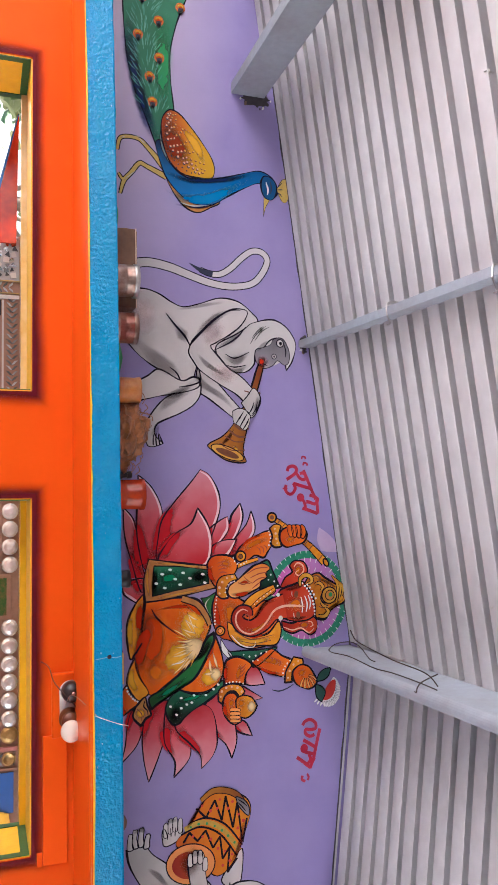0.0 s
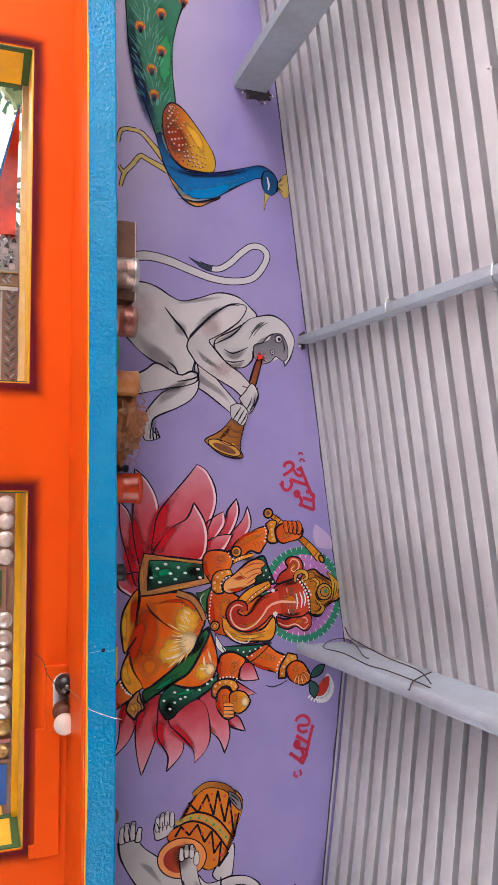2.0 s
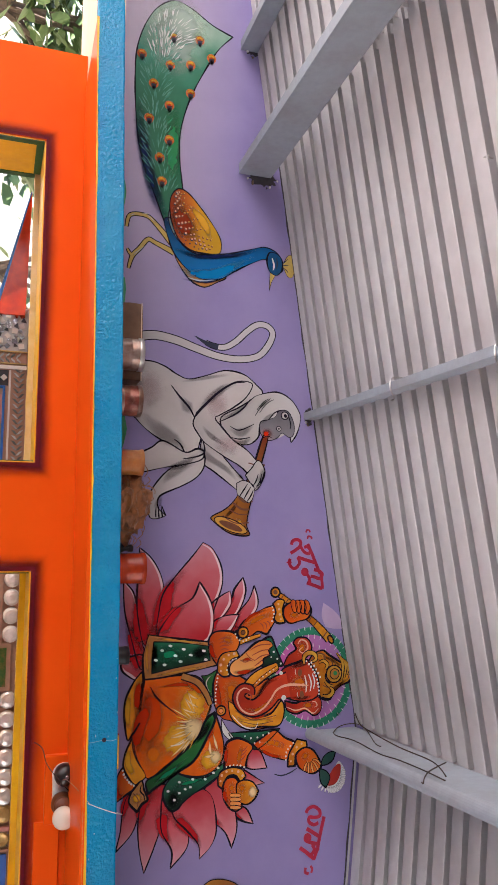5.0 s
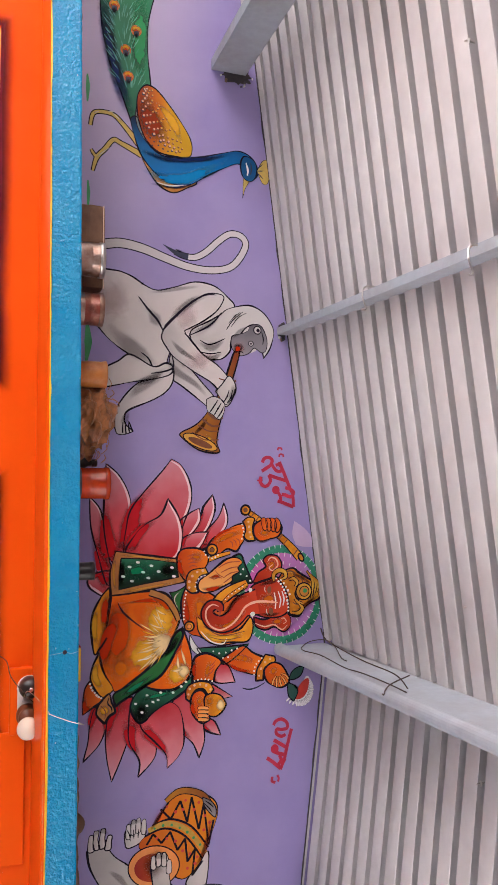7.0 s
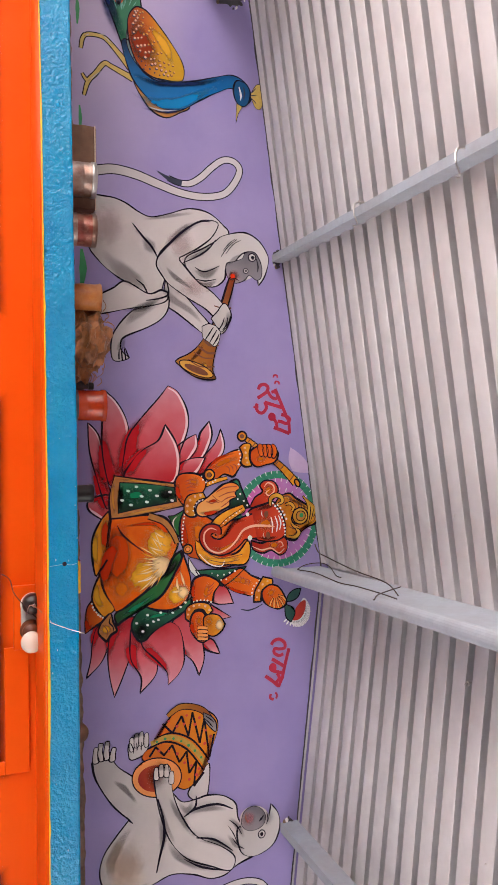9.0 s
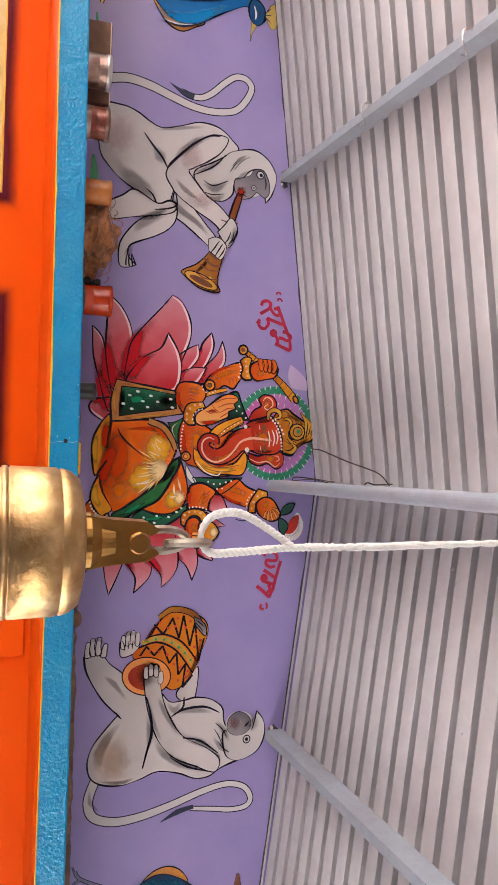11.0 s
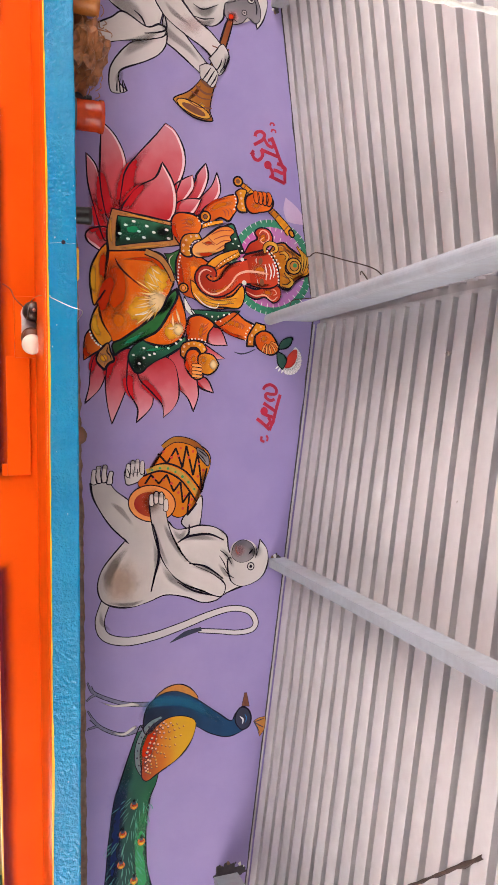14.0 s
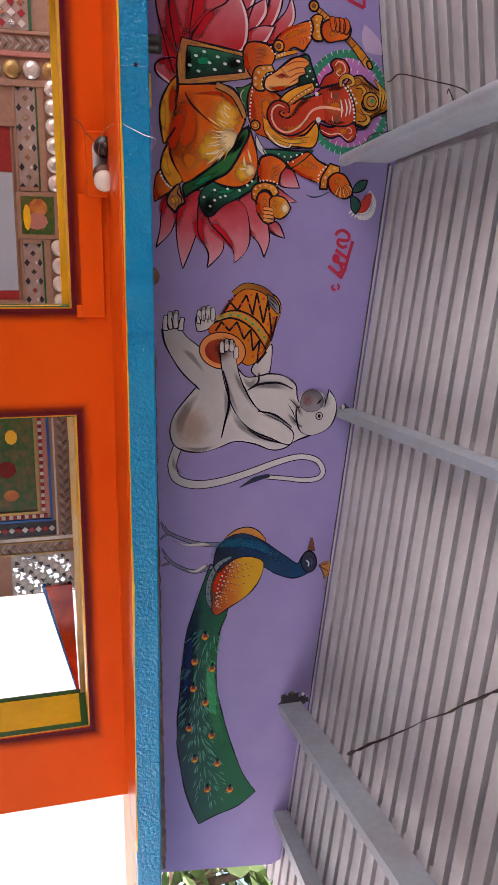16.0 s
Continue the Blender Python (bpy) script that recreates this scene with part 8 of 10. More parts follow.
soft("wing_red", [(-0.074, -0.017), (-0.031, -0.05), (0.025, -0.069), (0.087, -0.076)], [0.017, 0.0408, 0.0408, 0.0204], S_RED, peacock_east, 6)
brush("wing_rim", [(-0.086, -0.021), (-0.067, -0.059), (-0.031, -0.085), (0.01, -0.097), (0.057, -0.096), (0.09, -0.085)], [0.0068, 0.0136, 0.0153, 0.0153, 0.0136, 0.0051], TEAL_SCALE, peacock_east, 3, 0.002)
wing_scales(peacock_east, [(-0.074, -0.017), (-0.046, -0.048), (-0.006, -0.067), (0.038, -0.075), (0.087, -0.076)], [(-0.054, 0.085), (-0.011, 0.081), (0.032, 0.047), (0.072, -0.011), (0.102, -0.057)])
dots("rim_mark", [(-0.079, -0.029), (-0.071, -0.045), (-0.061, -0.061), (-0.047, -0.074), (-0.031, -0.085), (-0.013, -0.093), (0.01, -0.097), (0.033, -0.099), (0.057, -0.094), (0.078, -0.089)], 0.0028, 0.0028, PEACOCK_DARK, peacock_east, 8)
soft("leg_light", [(-0.166, -0.222), (-0.141, -0.169), (-0.138, -0.109), (-0.127, -0.08)], [0.0034, 0.0068, 0.0119, 0.0068], S_PALE, peacock_east, 3)
soft("leg_light", [(-0.068, -0.194), (-0.048, -0.144), (-0.062, -0.111), (-0.071, -0.096)], [0.0034, 0.0085, 0.0119, 0.0068], S_PALE, peacock_east, 3)
paint("crest_fan", [(-0.03, 0.283), (-0.03, 0.283), (-0.039, 0.299), (-0.042, 0.324), (-0.042, 0.324), (-0.021, 0.328), (0.002, 0.32), (0.023, 0.304), (0.023, 0.304), (-0.005, 0.296)], BREAST_GOLD, peacock_east, 5, 0.0027)
brush("crest_stem", [(-0.028, 0.285), (-0.032, 0.304), (-0.036, 0.32)], [0.0025, 0.0034, 0.0017], PEACOCK_DARK, peacock_east, 6, 0.0)
brush("crest_stem", [(-0.028, 0.285), (-0.016, 0.302), (-0.006, 0.318)], [0.0025, 0.0034, 0.0017], PEACOCK_DARK, peacock_east, 6, 0.0)
brush("crest_stem", [(-0.028, 0.285), (-0.009, 0.296), (0.013, 0.306)], [0.0025, 0.0034, 0.0017], PEACOCK_DARK, peacock_east, 6, 0.0)
feathers(peacock_east, [(0.15, -0.092), (0.288, -0.131), (0.432, -0.141), (0.605, -0.129), (0.83, -0.08)], 0.06, FEATHER_DARK, 4, 150)

# ---- borders and frames of the openings ----
S_MAROON = soft_paint("soft_maroon", (0.11, 0.006, 0.012), 0.92, 4.0)
# yellow head board with the sunlight on it put into a paler colour
SUNLIT_BOARD = material("sunlit_yellow_board", (0.66, 0.44, 0.15), (0.56, 0.34, 0.09), rough=0.6, grain=30, bump=0.3, bump_scale=60, stain=(0.74, 0.66, 0.54), stain_amount=0.8, stain_scale=4)
for n, (a, b) in enumerate(OPENINGS):
    frame_ob = thing(f"window_{n + 1}", (0, 0, 0), "shrine opening with yellow reveal and dark red painted border", "window", "shrine openings", "structure")
    bm = bmesh.new()
    cover = bm.verts.layers.float.new("cover")
    rows = []
    for out, amount in ((0.0, 0.9), (0.012, 0.72), (0.026, 0.36), (0.042, 0.1), (0.06, -0.2)):
        rim = [(a - out, 0.76 + 0.2 * k) for k in range(5)] + [(a - out, TOP + out)]
        rim += [(a + (b - a) * k / 8, TOP + out) for k in range(1, 8)] + [(b + out, TOP + out)] + [(b + out, 0.76 + 0.2 * k) for k in range(4, -1, -1)]
        row = []
        for x, z in rim:
            v = bm.verts.new((x, LOW_Y - 0.0015, z))
            v[cover] = amount
            row.append(v)
        rows.append(row)
    for p, q in zip(rows, rows[1:]):
        for k in range(len(p) - 1):
            bm.faces.new((p[k], p[k + 1], q[k + 1], q[k]))
    part("painted_border", bm, S_MAROON, frame_ob, "dark red border brushed softly into the orange")
    # reveal skins
    part("reveal_head", box(a + 0.004, b - 0.004, LOW_Y + 0.003, LOW_BACK - 0.002, TOP - 0.004, TOP - 0.0005), YELLOW, frame_ob)
    for x0, x1 in ((a + 0.0005, a + 0.004), (b - 0.004, b - 0.0005)):
        part("reveal_side", box(x0, x1, LOW_Y + 0.003, LOW_BACK - 0.002, 0.75, TOP - 0.004), YELLOW, frame_ob, "yellow painted side of the opening")
    for x0, x1 in ((a + 0.004, a + 0.0065), (b - 0.0065, b - 0.004)):
        part("green_line", box(x0, x1, LOW_Y + 0.004, LOW_Y + 0.026, 0.76, TOP - 0.005), GREEN_EDGE, frame_ob)
        part("green_line", box(x0, x1, LOW_BACK - 0.026, LOW_BACK - 0.003, 0.76, TOP - 0.005), GREEN_EDGE, frame_ob)
        part("green_line", box(x0, x1, LOW_Y + 0.026, LOW_BACK - 0.026, TOP - 0.026, TOP - 0.005), GREEN_EDGE, frame_ob)
    # head board at the inner edge, with a wavy lower line
    bm, rows = bmesh.new(), []
    for i in range(61):
        x = a + 0.0045 + (b - a - 0.009) * i / 60
        low = TOP - 0.021 + 0.0025 * noise.noise((x * 9, n, 0)) + 0.0015 * noise.noise((x * 40, n, 2))
        rows.append([bm.verts.new(p) for p in ((x, LOW_BACK - 0.03, TOP - 0.003), (x, LOW_BACK - 0.03, low), (x, LOW_BACK + 0.015, low), (x, LOW_BACK + 0.015, TOP - 0.003))])
    for p, q in zip(rows, rows[1:]):
        for k in range(4):
            bm.faces.new((p[k], q[k], q[(k + 1) % 4], p[(k + 1) % 4]))
    bm.faces.new(rows[0])
    bm.faces.new(rows[-1][::-1])
    part("head_board", bm, YELLOW if n == 1 else SUNLIT_BOARD, frame_ob, "head board with rough brushed edge")

# ---- materials of the small things ----
BRASS = material("brass", (0.64, 0.42, 0.20), (0.44, 0.25, 0.09), rough=0.42, metal=1.0, grain=70, mix=0.9, bump=0.35, bump_scale=90, stain=(0.30, 0.15, 0.05), stain_amount=0.8, stain_scale=34)
LINK_STEEL = material("stained_link_steel", (0.42, 0.36, 0.30), (0.24, 0.17, 0.11), rough=0.42, metal=0.9, grain=90, bump=0.25, stain=(0.20, 0.10, 0.05), stain_amount=0.6, stain_scale=60)
OLD_BRASS = material("worn_brass", (0.42, 0.22, 0.06), (0.28, 0.13, 0.04), rough=0.38, metal=1.0, grain=60, bump=0.15, stain=(0.16, 0.08, 0.03), stain_amount=0.6, stain_scale=40)
CHROME = material("steel_link", (0.60, 0.57, 0.54), (0.4, 0.36, 0.33), rough=0.3, metal=1.0, grain=60, bump=0.1)
COTTON = material("cotton_rope", (0.78, 0.76, 0.72), (0.66, 0.63, 0.58), rough=0.95, grain=300, bump=0.4, bump_scale=400)
COPPER = material("copper_tin", (0.33, 0.20, 0.15), (0.17, 0.075, 0.05), rough=0.38, metal=0.75, grain=26, mix=0.9, bump=0.35, bump_scale=60, stain=(0.55, 0.50, 0.47), stain_amount=0.8, stain_scale=16)
RED_TIN = material("dull_red_tin", (0.30, 0.05, 0.03), (0.13, 0.028, 0.02), rough=0.35, metal=0.3, grain=30, mix=0.9, bump=0.3, bump_scale=60, stain=(0.50, 0.27, 0.18), stain_amount=0.8, stain_scale=22)
RED_PLASTIC = material("red_plastic", (0.62, 0.055, 0.008), (0.36, 0.02, 0.006), rough=0.22, grain=18, mix=0.9, bump=0.15, bump_scale=30, stain=(0.16, 0.02, 0.01), stain_amount=0.5, stain_scale=14)
DARK_PLASTIC = material("black_plastic", (0.018, 0.014, 0.014), (0.04, 0.03, 0.028), rough=0.3, grain=50, bump=0.05)
CARD = material("brown_cardboard", (0.21, 0.11, 0.065), (0.16, 0.08, 0.05), rough=0.85, grain=40, bump=0.2, stain=(0.10, 0.05, 0.035), stain_amount=0.5, stain_scale=10)
COIR = material("brown_coir_fibre", (0.30, 0.12, 0.05), (0.08, 0.03, 0.012), rough=0.42, grain=80, bump=0.6, bump_scale=120, stain=(0.62, 0.22, 0.06), stain_amount=0.8, stain_scale=24)
CLAY = material("orange_clay", (0.62, 0.19, 0.03), (0.36, 0.09, 0.02), rough=0.35, grain=22, mix=0.9, bump=0.4, bump_scale=40, stain=(0.70, 0.38, 0.12), stain_amount=0.6, stain_scale=18)
MILK_GLASS = material("milk_glass", (0.70, 0.64, 0.54), (0.64, 0.57, 0.46), rough=0.25, grain=20, bump=0.0)
PORCELAIN = material("white_porcelain", (0.72, 0.68, 0.62), (0.6, 0.55, 0.5), rough=0.3, grain=30, bump=0.0)
WOOD = material("red_brown_wood", (0.36, 0.20, 0.13), (0.26, 0.14, 0.09), rough=0.55, grain=35, bump=0.25, bump_scale=70)
MIRROR = material("mirror_glass", (0.80, 0.80, 0.80), (0.7, 0.7, 0.7), rough=0.08, metal=1.0, grain=15, bump=0.35, bump_scale=30)

# ---- lamp on the orange wall ----
lamp = thing("wall_lamp", (0.775, LOW_Y, 1.870), "small white bulb in a black holder on an orange board", "lamp")
part("mounting_board", box(-0.083, 0.083, -0.02, 0.0, -0.047, 0.02 + 0.002, 0.003), ORANGE, lamp, "orange painted wooden mounting board")
bm = bmesh.new()
add_lathe(bm, [(0.0285, 0.0), (0.03, -0.004), (0.026, -0.01)], (-0.035, -0.02, 0.0), 28, "y")
add_lathe(bm, [(0.0285, 0.0), (0.03, -0.004), (0.026, -0.01)], (0.03, -0.02, 0.0), 28, "y")
add_box(bm, -0.035, 0.03, -0.029, -0.02, -0.0285, 0.0285, 0.002)
part("base_plate", bm, PORCELAIN, lamp, "white porcelain base plate")
bm = add_lathe(bmesh.new(), [(0.025, 0.0), (0.027, -0.012), (0.026, -0.03), (0.02, -0.042), (0.008, -0.047)], (-0.04, -0.029, 0.0), 28, "y")
holder = part("switch", bm, DARK_PLASTIC, lamp, "black bakelite switch", True)
part("screw", add_lathe(bmesh.new(), [(0.004, 0), (0.005, -0.002), (0.003, -0.004)], (-0.04, -0.075, 0.002), 12, "y"), CHROME, holder)
bm = add_lathe(bmesh.new(), [(0.027, 0.0), (0.028, -0.012), (0.023, -0.018), (0.021, -0.034), (0.024, -0.036), (0.022, -0.044)], (0.03, -0.03, -0.004), 28, "y")
part("socket", bm, HORN_BROWN, lamp, "brown bulb socket", True)
bm = bmesh.new()
bmesh.ops.create_uvsphere(bm, u_segments=28, v_segments=18, radius=0.027)
for v in bm.verts:
    v.co = Vector((v.co.x + 0.05, v.co.y * 1.12 - 0.087, v.co.z - 0.005))
part("bulb", bm, MILK_GLASS, lamp, "milky white glass bulb, unlit", True)
bm = add_tube(bmesh.new(), smooth_line([(-0.012, -0.07, -0.018), (-0.05, -0.13, -0.012), (-0.06, -0.22, 0.0), (-0.05, -0.325, 0.022), (-0.045, -0.331, 0.026), (-0.026, -0.332, 0.069), (-0.016, -0.329, 0.097), (0.0, -0.25, 0.094), (0.02, -0.16, 0.098)], 8), 0.0009, 6)
part("cord", bm, CHROME, lamp, "pale twisted cord over the ledge")
bm = add_tube(bmesh.new(), smooth_line([(0.0, -0.05, 0.012), (-0.03, -0.09, -0.01), (-0.07, -0.06, -0.045), (-0.10, -0.012, -0.055), (-0.115, -0.006, -0.075)], 8), 0.0013, 6)
part("cord", bm, RUST, lamp)

casing = thing("cable_casing", (0.0, 0.0, 0.0), "orange painted wooden cable casing on the wall", "cable casing")
part("rail", box(0.853, 1.178, LOW_Y - 0.012, LOW_Y - 0.0005, 1.800, 1.862, 0.002), ORANGE, casing)
part("rail", box(1.146, 1.179, LOW_Y - 0.0135, LOW_Y - 0.0005, 1.785, 1.7995, 0.002), ORANGE, casing)

# ---- things on the ledge ----
SHELF = LEDGE + 0.004
bx = thing("cardboard_box", (-0.362, 2.47, SHELF), "brown cardboard box standing on the cement ledge", "box")
bm = box(-0.105, 0.105, -0.06, 0.06, 0, 0.072, 0.002)
bmesh.ops.subdivide_edges(bm, edges=[e for e in bm.edges if e.calc_length() > 0.05], cuts=9, use_grid_fill=True)
for v in bm.verts:
    v.co += Vector((1, 1, 1)) * 0.0022 * noise.noise(v.co * 45) + Vector((0, 0, 0.004 * noise.noise(v.co * 14)))
    v.co.z = max(0.0, v.co.z)
part("carton", bm, CARD, bx)
part("torn_edge", add_tube(bmesh.new(), smooth_line([(-0.105 + 0.021 * k, -0.061 + 0.002 * noise.noise((k, 1, 1)), 0.071 + 0.003 * noise.noise((k, 5, 2))) for k in range(11)], 3), 0.0016, 5), CLOTH_CREAM, bx, "pale torn cardboard edge")
part("flap", box(-0.10, 0.0, -0.058, 0.055, 0.0725, 0.0745, 0.0005), CARD, bx)


def tin(name, place, r, h, mat, lid_mat, label, band=None):
    ob = thing(name, place, label, "tin", "tins on the ledge")
    part("can", add_lathe(bmesh.new(), [(r * 0.96, 0), (r, 0.003), (r * 0.985, 0.006), (r * 0.985, h * 0.5), (r * 0.97, h * 0.52), (r * 0.985, h * 0.54), (r * 0.985, h - 0.012), (r, h - 0.009)], (0, 0, 0), 36), mat, ob, smooth=True)
    part("lid", add_lathe(bmesh.new(), [(r * 1.03, h - 0.012), (r * 1.04, h - 0.010), (r * 1.04, h - 0.001), (r * 1.0, h), (r * 0.95, h - 0.003)], (0, 0, 0), 36), lid_mat, ob, smooth=True)
    if band:
        part("band", add_lathe(bmesh.new(), [(r * 1.0, h * 0.15), (r * 1.002, h * 0.16), (r * 1.002, h * 0.3), (r * 1.0, h * 0.31)], (0, 0, 0), 36), band, ob)
    return ob


tin("round_tin", (-0.31, 2.355, SHELF), 0.041, 0.064, COPPER, CHROME, "copper coloured tin with a shiny steel lid")
tin("round_tin", (-0.198, 2.39, SHELF), 0.040, 0.068, RED_TIN, COPPER, "dull red tin with a copper lid", COPPER)
tin("round_tin", (0.225, 2.50, SHELF), 0.040, 0.104, RED_PLASTIC, RED_PLASTIC, "bright red plastic tin on the ledge", DARK_PLASTIC)
tin("round_tin", (0.458, 2.62, SHELF), 0.024, 0.086, DARK_PLASTIC, DARK_PLASTIC, "small black canister against the mural", CHROME)
jar = thing("small_bottle", (0.172, 2.53, SHELF), "small black bottle beside the red tin", "bottle")
part("glass", add_lathe(bmesh.new(), [(0.013, 0), (0.015, 0.004), (0.015, 0.045), (0.008, 0.055), (0.008, 0.066)], (0, 0, 0), 20), DARK_PLASTIC, jar, smooth=True)
part("cap", add_lathe(bmesh.new(), [(0.010, 0.064), (0.010, 0.076), (0.008, 0.078)], (0, 0, 0), 16), DARK_PLASTIC, jar)
pot = thing("clay_cup", (-0.05, 2.47, SHELF), "orange clay cup on the cement ledge", "cup")
part("bowl", add_lathe(bmesh.new(), [(0.024, 0), (0.030, 0.006), (0.034, 0.04), (0.033, 0.075), (0.036, 0.088), (0.034, 0.090), (0.030, 0.086), (0.028, 0.03)], (0, 0, 0), 32), CLAY, pot, smooth=True)
bundle = thing("coir_bundle", (0.06, 2.52, SHELF), "brown coir fibre bundle lying beside a clay cup", "fibre bundle")
bm = bmesh.new()
bmesh.ops.create_icosphere(bm, subdivisions=4, radius=1)
for v in bm.verts:
    fold = 1 - abs(noise.noise(v.co * 2.6 + Vector((3, 1, 7)))) * 2.2
    n = 0.86 + 0.25 * noise.noise(v.co * 2.2) + 0.22 * fold * abs(fold) + 0.10 * (1 - 3 * abs(noise.noise(v.co * 7)))
    v.co = Vector((v.co.x * 0.098 * n, v.co.y * 0.07 * n, max(0.0, 0.056 + v.co.z * 0.062 * n - 0.02 * max(0, v.co.x))))
part("fibre_mass", bm, COIR, bundle)
rng = random.Random(11)
bm = bmesh.new()
for _ in range(45):
    u = Vector((rng.uniform(-0.09, 0.09), rng.uniform(-0.065, 0.02), rng.uniform(0.03, 0.11)))
    w = Vector((rng.uniform(-1, 1), rng.uniform(-0.6, 0.3), rng.uniform(-0.4, 0.5))).normalized() * 0.03
    add_tube(bm, smooth_line([u, u + w * 0.5 + Vector((0, 0, 0.008)), u + w], 3), 0.0013, 4)
part("loose_fibre", bm, COIR, bundle, "loose fibre strands")["kind"] = "stuff"
ball = thing("brown_ball", (1.067, 2.51, SHELF), "small brown clay ball on the ledge", "ball")
bm = bmesh.new()
bmesh.ops.create_icosphere(bm, subdivisions=3, radius=0.027)
for v in bm.verts:
    v.co = v.co * (1 + 0.08 * noise.noise(v.co * 60)) + Vector((0, 0, 0.027))
part("clay", bm, CARD, ball, smooth=True)
block = thing("yellow_packet", (0.64, 2.34, SHELF), "small yellow packet lying on the ledge", "packet")
part("wrapper", box(-0.038, 0.038, -0.02, 0.02, 0, 0.0165, 0.004), YELLOW, block)
part("seal", box(-0.04, -0.0381, -0.018, 0.018, 0.006, 0.016), RED_PLASTIC, block)

# ---- chips and a nail on the blue edge ----
CHIP = material("chipped_paint", (0.22, 0.42, 0.55), (0.14, 0.34, 0.48), rough=0.6, grain=80, bump=0.1)
rng = random.Random(17)
bm = bmesh.new()
for _ in range(45):
    cx = rng.uniform(-1.4, 2.8)
    top = 1.9555 - 0.0036 * (cx - 0.8) ** 2
    cz = rng.choice((edge_low(cx) + rng.uniform(0.001, 0.006), top - rng.uniform(0.001, 0.006), rng.uniform(edge_low(cx), top)))
    r = rng.uniform(0.0007, 0.0018)
    bm.faces.new([bm.verts.new((cx + r * rng.uniform(0.6, 1.9) * math.cos(k), SLAB_Y - 0.0012, cz + r * rng.uniform(0.5, 1.1) * math.sin(k))) for k in (0, 1.1, 2.2, 3.2, 4.3, 5.4)])
part("paint_chips", bm, CHIP, ledge, "pale chips in the blue paint")["kind"] = "stuff"
nail = part("nail_hole", add_lathe(bmesh.new(), [(0.0045, 0.0), (0.005, -0.001), (0.002, -0.0015)], (0.60, SLAB_Y, 1.925), 10, "y"), BLACK_LINE, ledge, "dark nail hole with a hairline crack")
part("crack", add_tube(bmesh.new(), smooth_line([(0.604, SLAB_Y - 0.0005, 1.893), (0.602, SLAB_Y - 0.0006, 1.91), (0.60, SLAB_Y - 0.0006, 1.925), (0.603, SLAB_Y - 0.0006, 1.94), (0.60, SLAB_Y - 0.0003, 1.953)], 4), 0.0005, 5), CHIP, nail)

# ---- brass bell on its cord ----
bell = thing("brass_bell", (0.662, 0.905, 1.801), "polished brass temple bell hanging on a white cord", "bell")
part("bell_body", add_lathe(bmesh.new(), [(0.070, -0.155), (0.074, -0.157), (0.076, -0.150), (0.066, -0.135), (0.054, -0.11), (0.047, -0.08), (0.0445, -0.062), (0.0450, -0.060), (0.0440, -0.058), (0.0432, -0.0455), (0.0431, -0.0445), (0.0418, -0.0440), (0.0418, -0.0428), (0.0430, -0.0423), (0.0429, -0.0395), (0.0418, -0.0390), (0.0418, -0.0382), (0.0428, -0.0377), (0.0424, -0.02), (0.0422, -0.0125), (0.0412, -0.0115), (0.0412, -0.0105), (0.0418, -0.0098), (0.0405, -0.005), (0.0365, 0.0), (0.026, 0.0025), (0.015, 0.003)], (0, 0, 0), 64), BRASS, bell, "bright brass bell body with turned grooves", True)
part("clapper", add_lathe(bmesh.new(), [(0.003, -0.02), (0.003, -0.12), (0.012, -0.128), (0.014, -0.14), (0.008, -0.152)], (0, 0, 0), 20), OLD_BRASS, bell)
bm = bmesh.new()
for v_x in (-1, 1):
    add_prism(bm, [(v_x * 0.004, 0.001), (v_x * 0.016, 0.001), (v_x * 0.013, 0.02), (v_x * 0.0115, 0.04), (v_x * 0.007, 0.047), (v_x * 0.004, 0.044)], -0.009, 0.009)
add_box(bm, -0.0105, 0.0105, -0.0088, 0.0088, 0.002, 0.030, 0.002)
add_lathe(bm, [(0.017, 0.0), (0.017, 0.006), (0.012, 0.012), (0.011, 0.02)], (0, 0, 0.001), 24)
lug = part("lug", bm, OLD_BRASS, bell, "worn brass forked lug")
part("bolt", add_lathe(bmesh.new(), [(0.0055, -0.016), (0.0065, -0.014), (0.004, -0.012), (0.004, 0.012), (0.0065, 0.014), (0.0055, 0.016)], (0, 0, 0.034), 14, "y"), OLD_BRASS, lug)


def link(cx, cz, rx, rz, wire, turn, lean=0.0):
    pts = []
    for k in range(25):
        a = 2 * math.pi * k / 24
        u, w = rx * math.cos(a), rz * math.sin(a)
        pts.append((cx + u * math.cos(turn) + lean * w, u * math.sin(turn), cz + w))
    return add_tube(bmesh.new(), pts, wire, 8, False)


part("chain_link", link(0.0, 0.050, 0.007, 0.015, 0.0026, 0.3), LINK_STEEL, bell, "dull stained steel chain link")
part("chain_link", link(0.002, 0.066, 0.0075, 0.013, 0.0026, 1.4), LINK_STEEL, bell, "dull stained steel chain link")
bm = bmesh.new()
loop = smooth_line([(0.006, 0.0, 0.135), (-0.006, 0.002, 0.118), (-0.016, 0.0, 0.098), (-0.014, -0.002, 0.080), (-0.002, 0.0, 0.074), (0.008, 0.0, 0.080), (0.008, 0.0, 0.10), (0.006, 0.0, 0.135), (0.006, 0.0, 0.20), (0.004, 0.003, 0.45), (0.0, 0.004, 0.90)], 14)
for strand in range(3):
    pts = []
    run = 0.0
    for i, p in enumerate(loop):
        run += (p - loop[i - 1]).length if i else 0
        a = run / 0.011 * 2 * math.pi + strand * 2 * math.pi / 3
        pts.append(p + 0.0012 * Vector((math.cos(a), math.sin(a), 0)))
    add_tube(bm, pts, 0.0017, 6)
part("cord", bm, COTTON, bell, "white twisted cotton cord looped through the link", True)

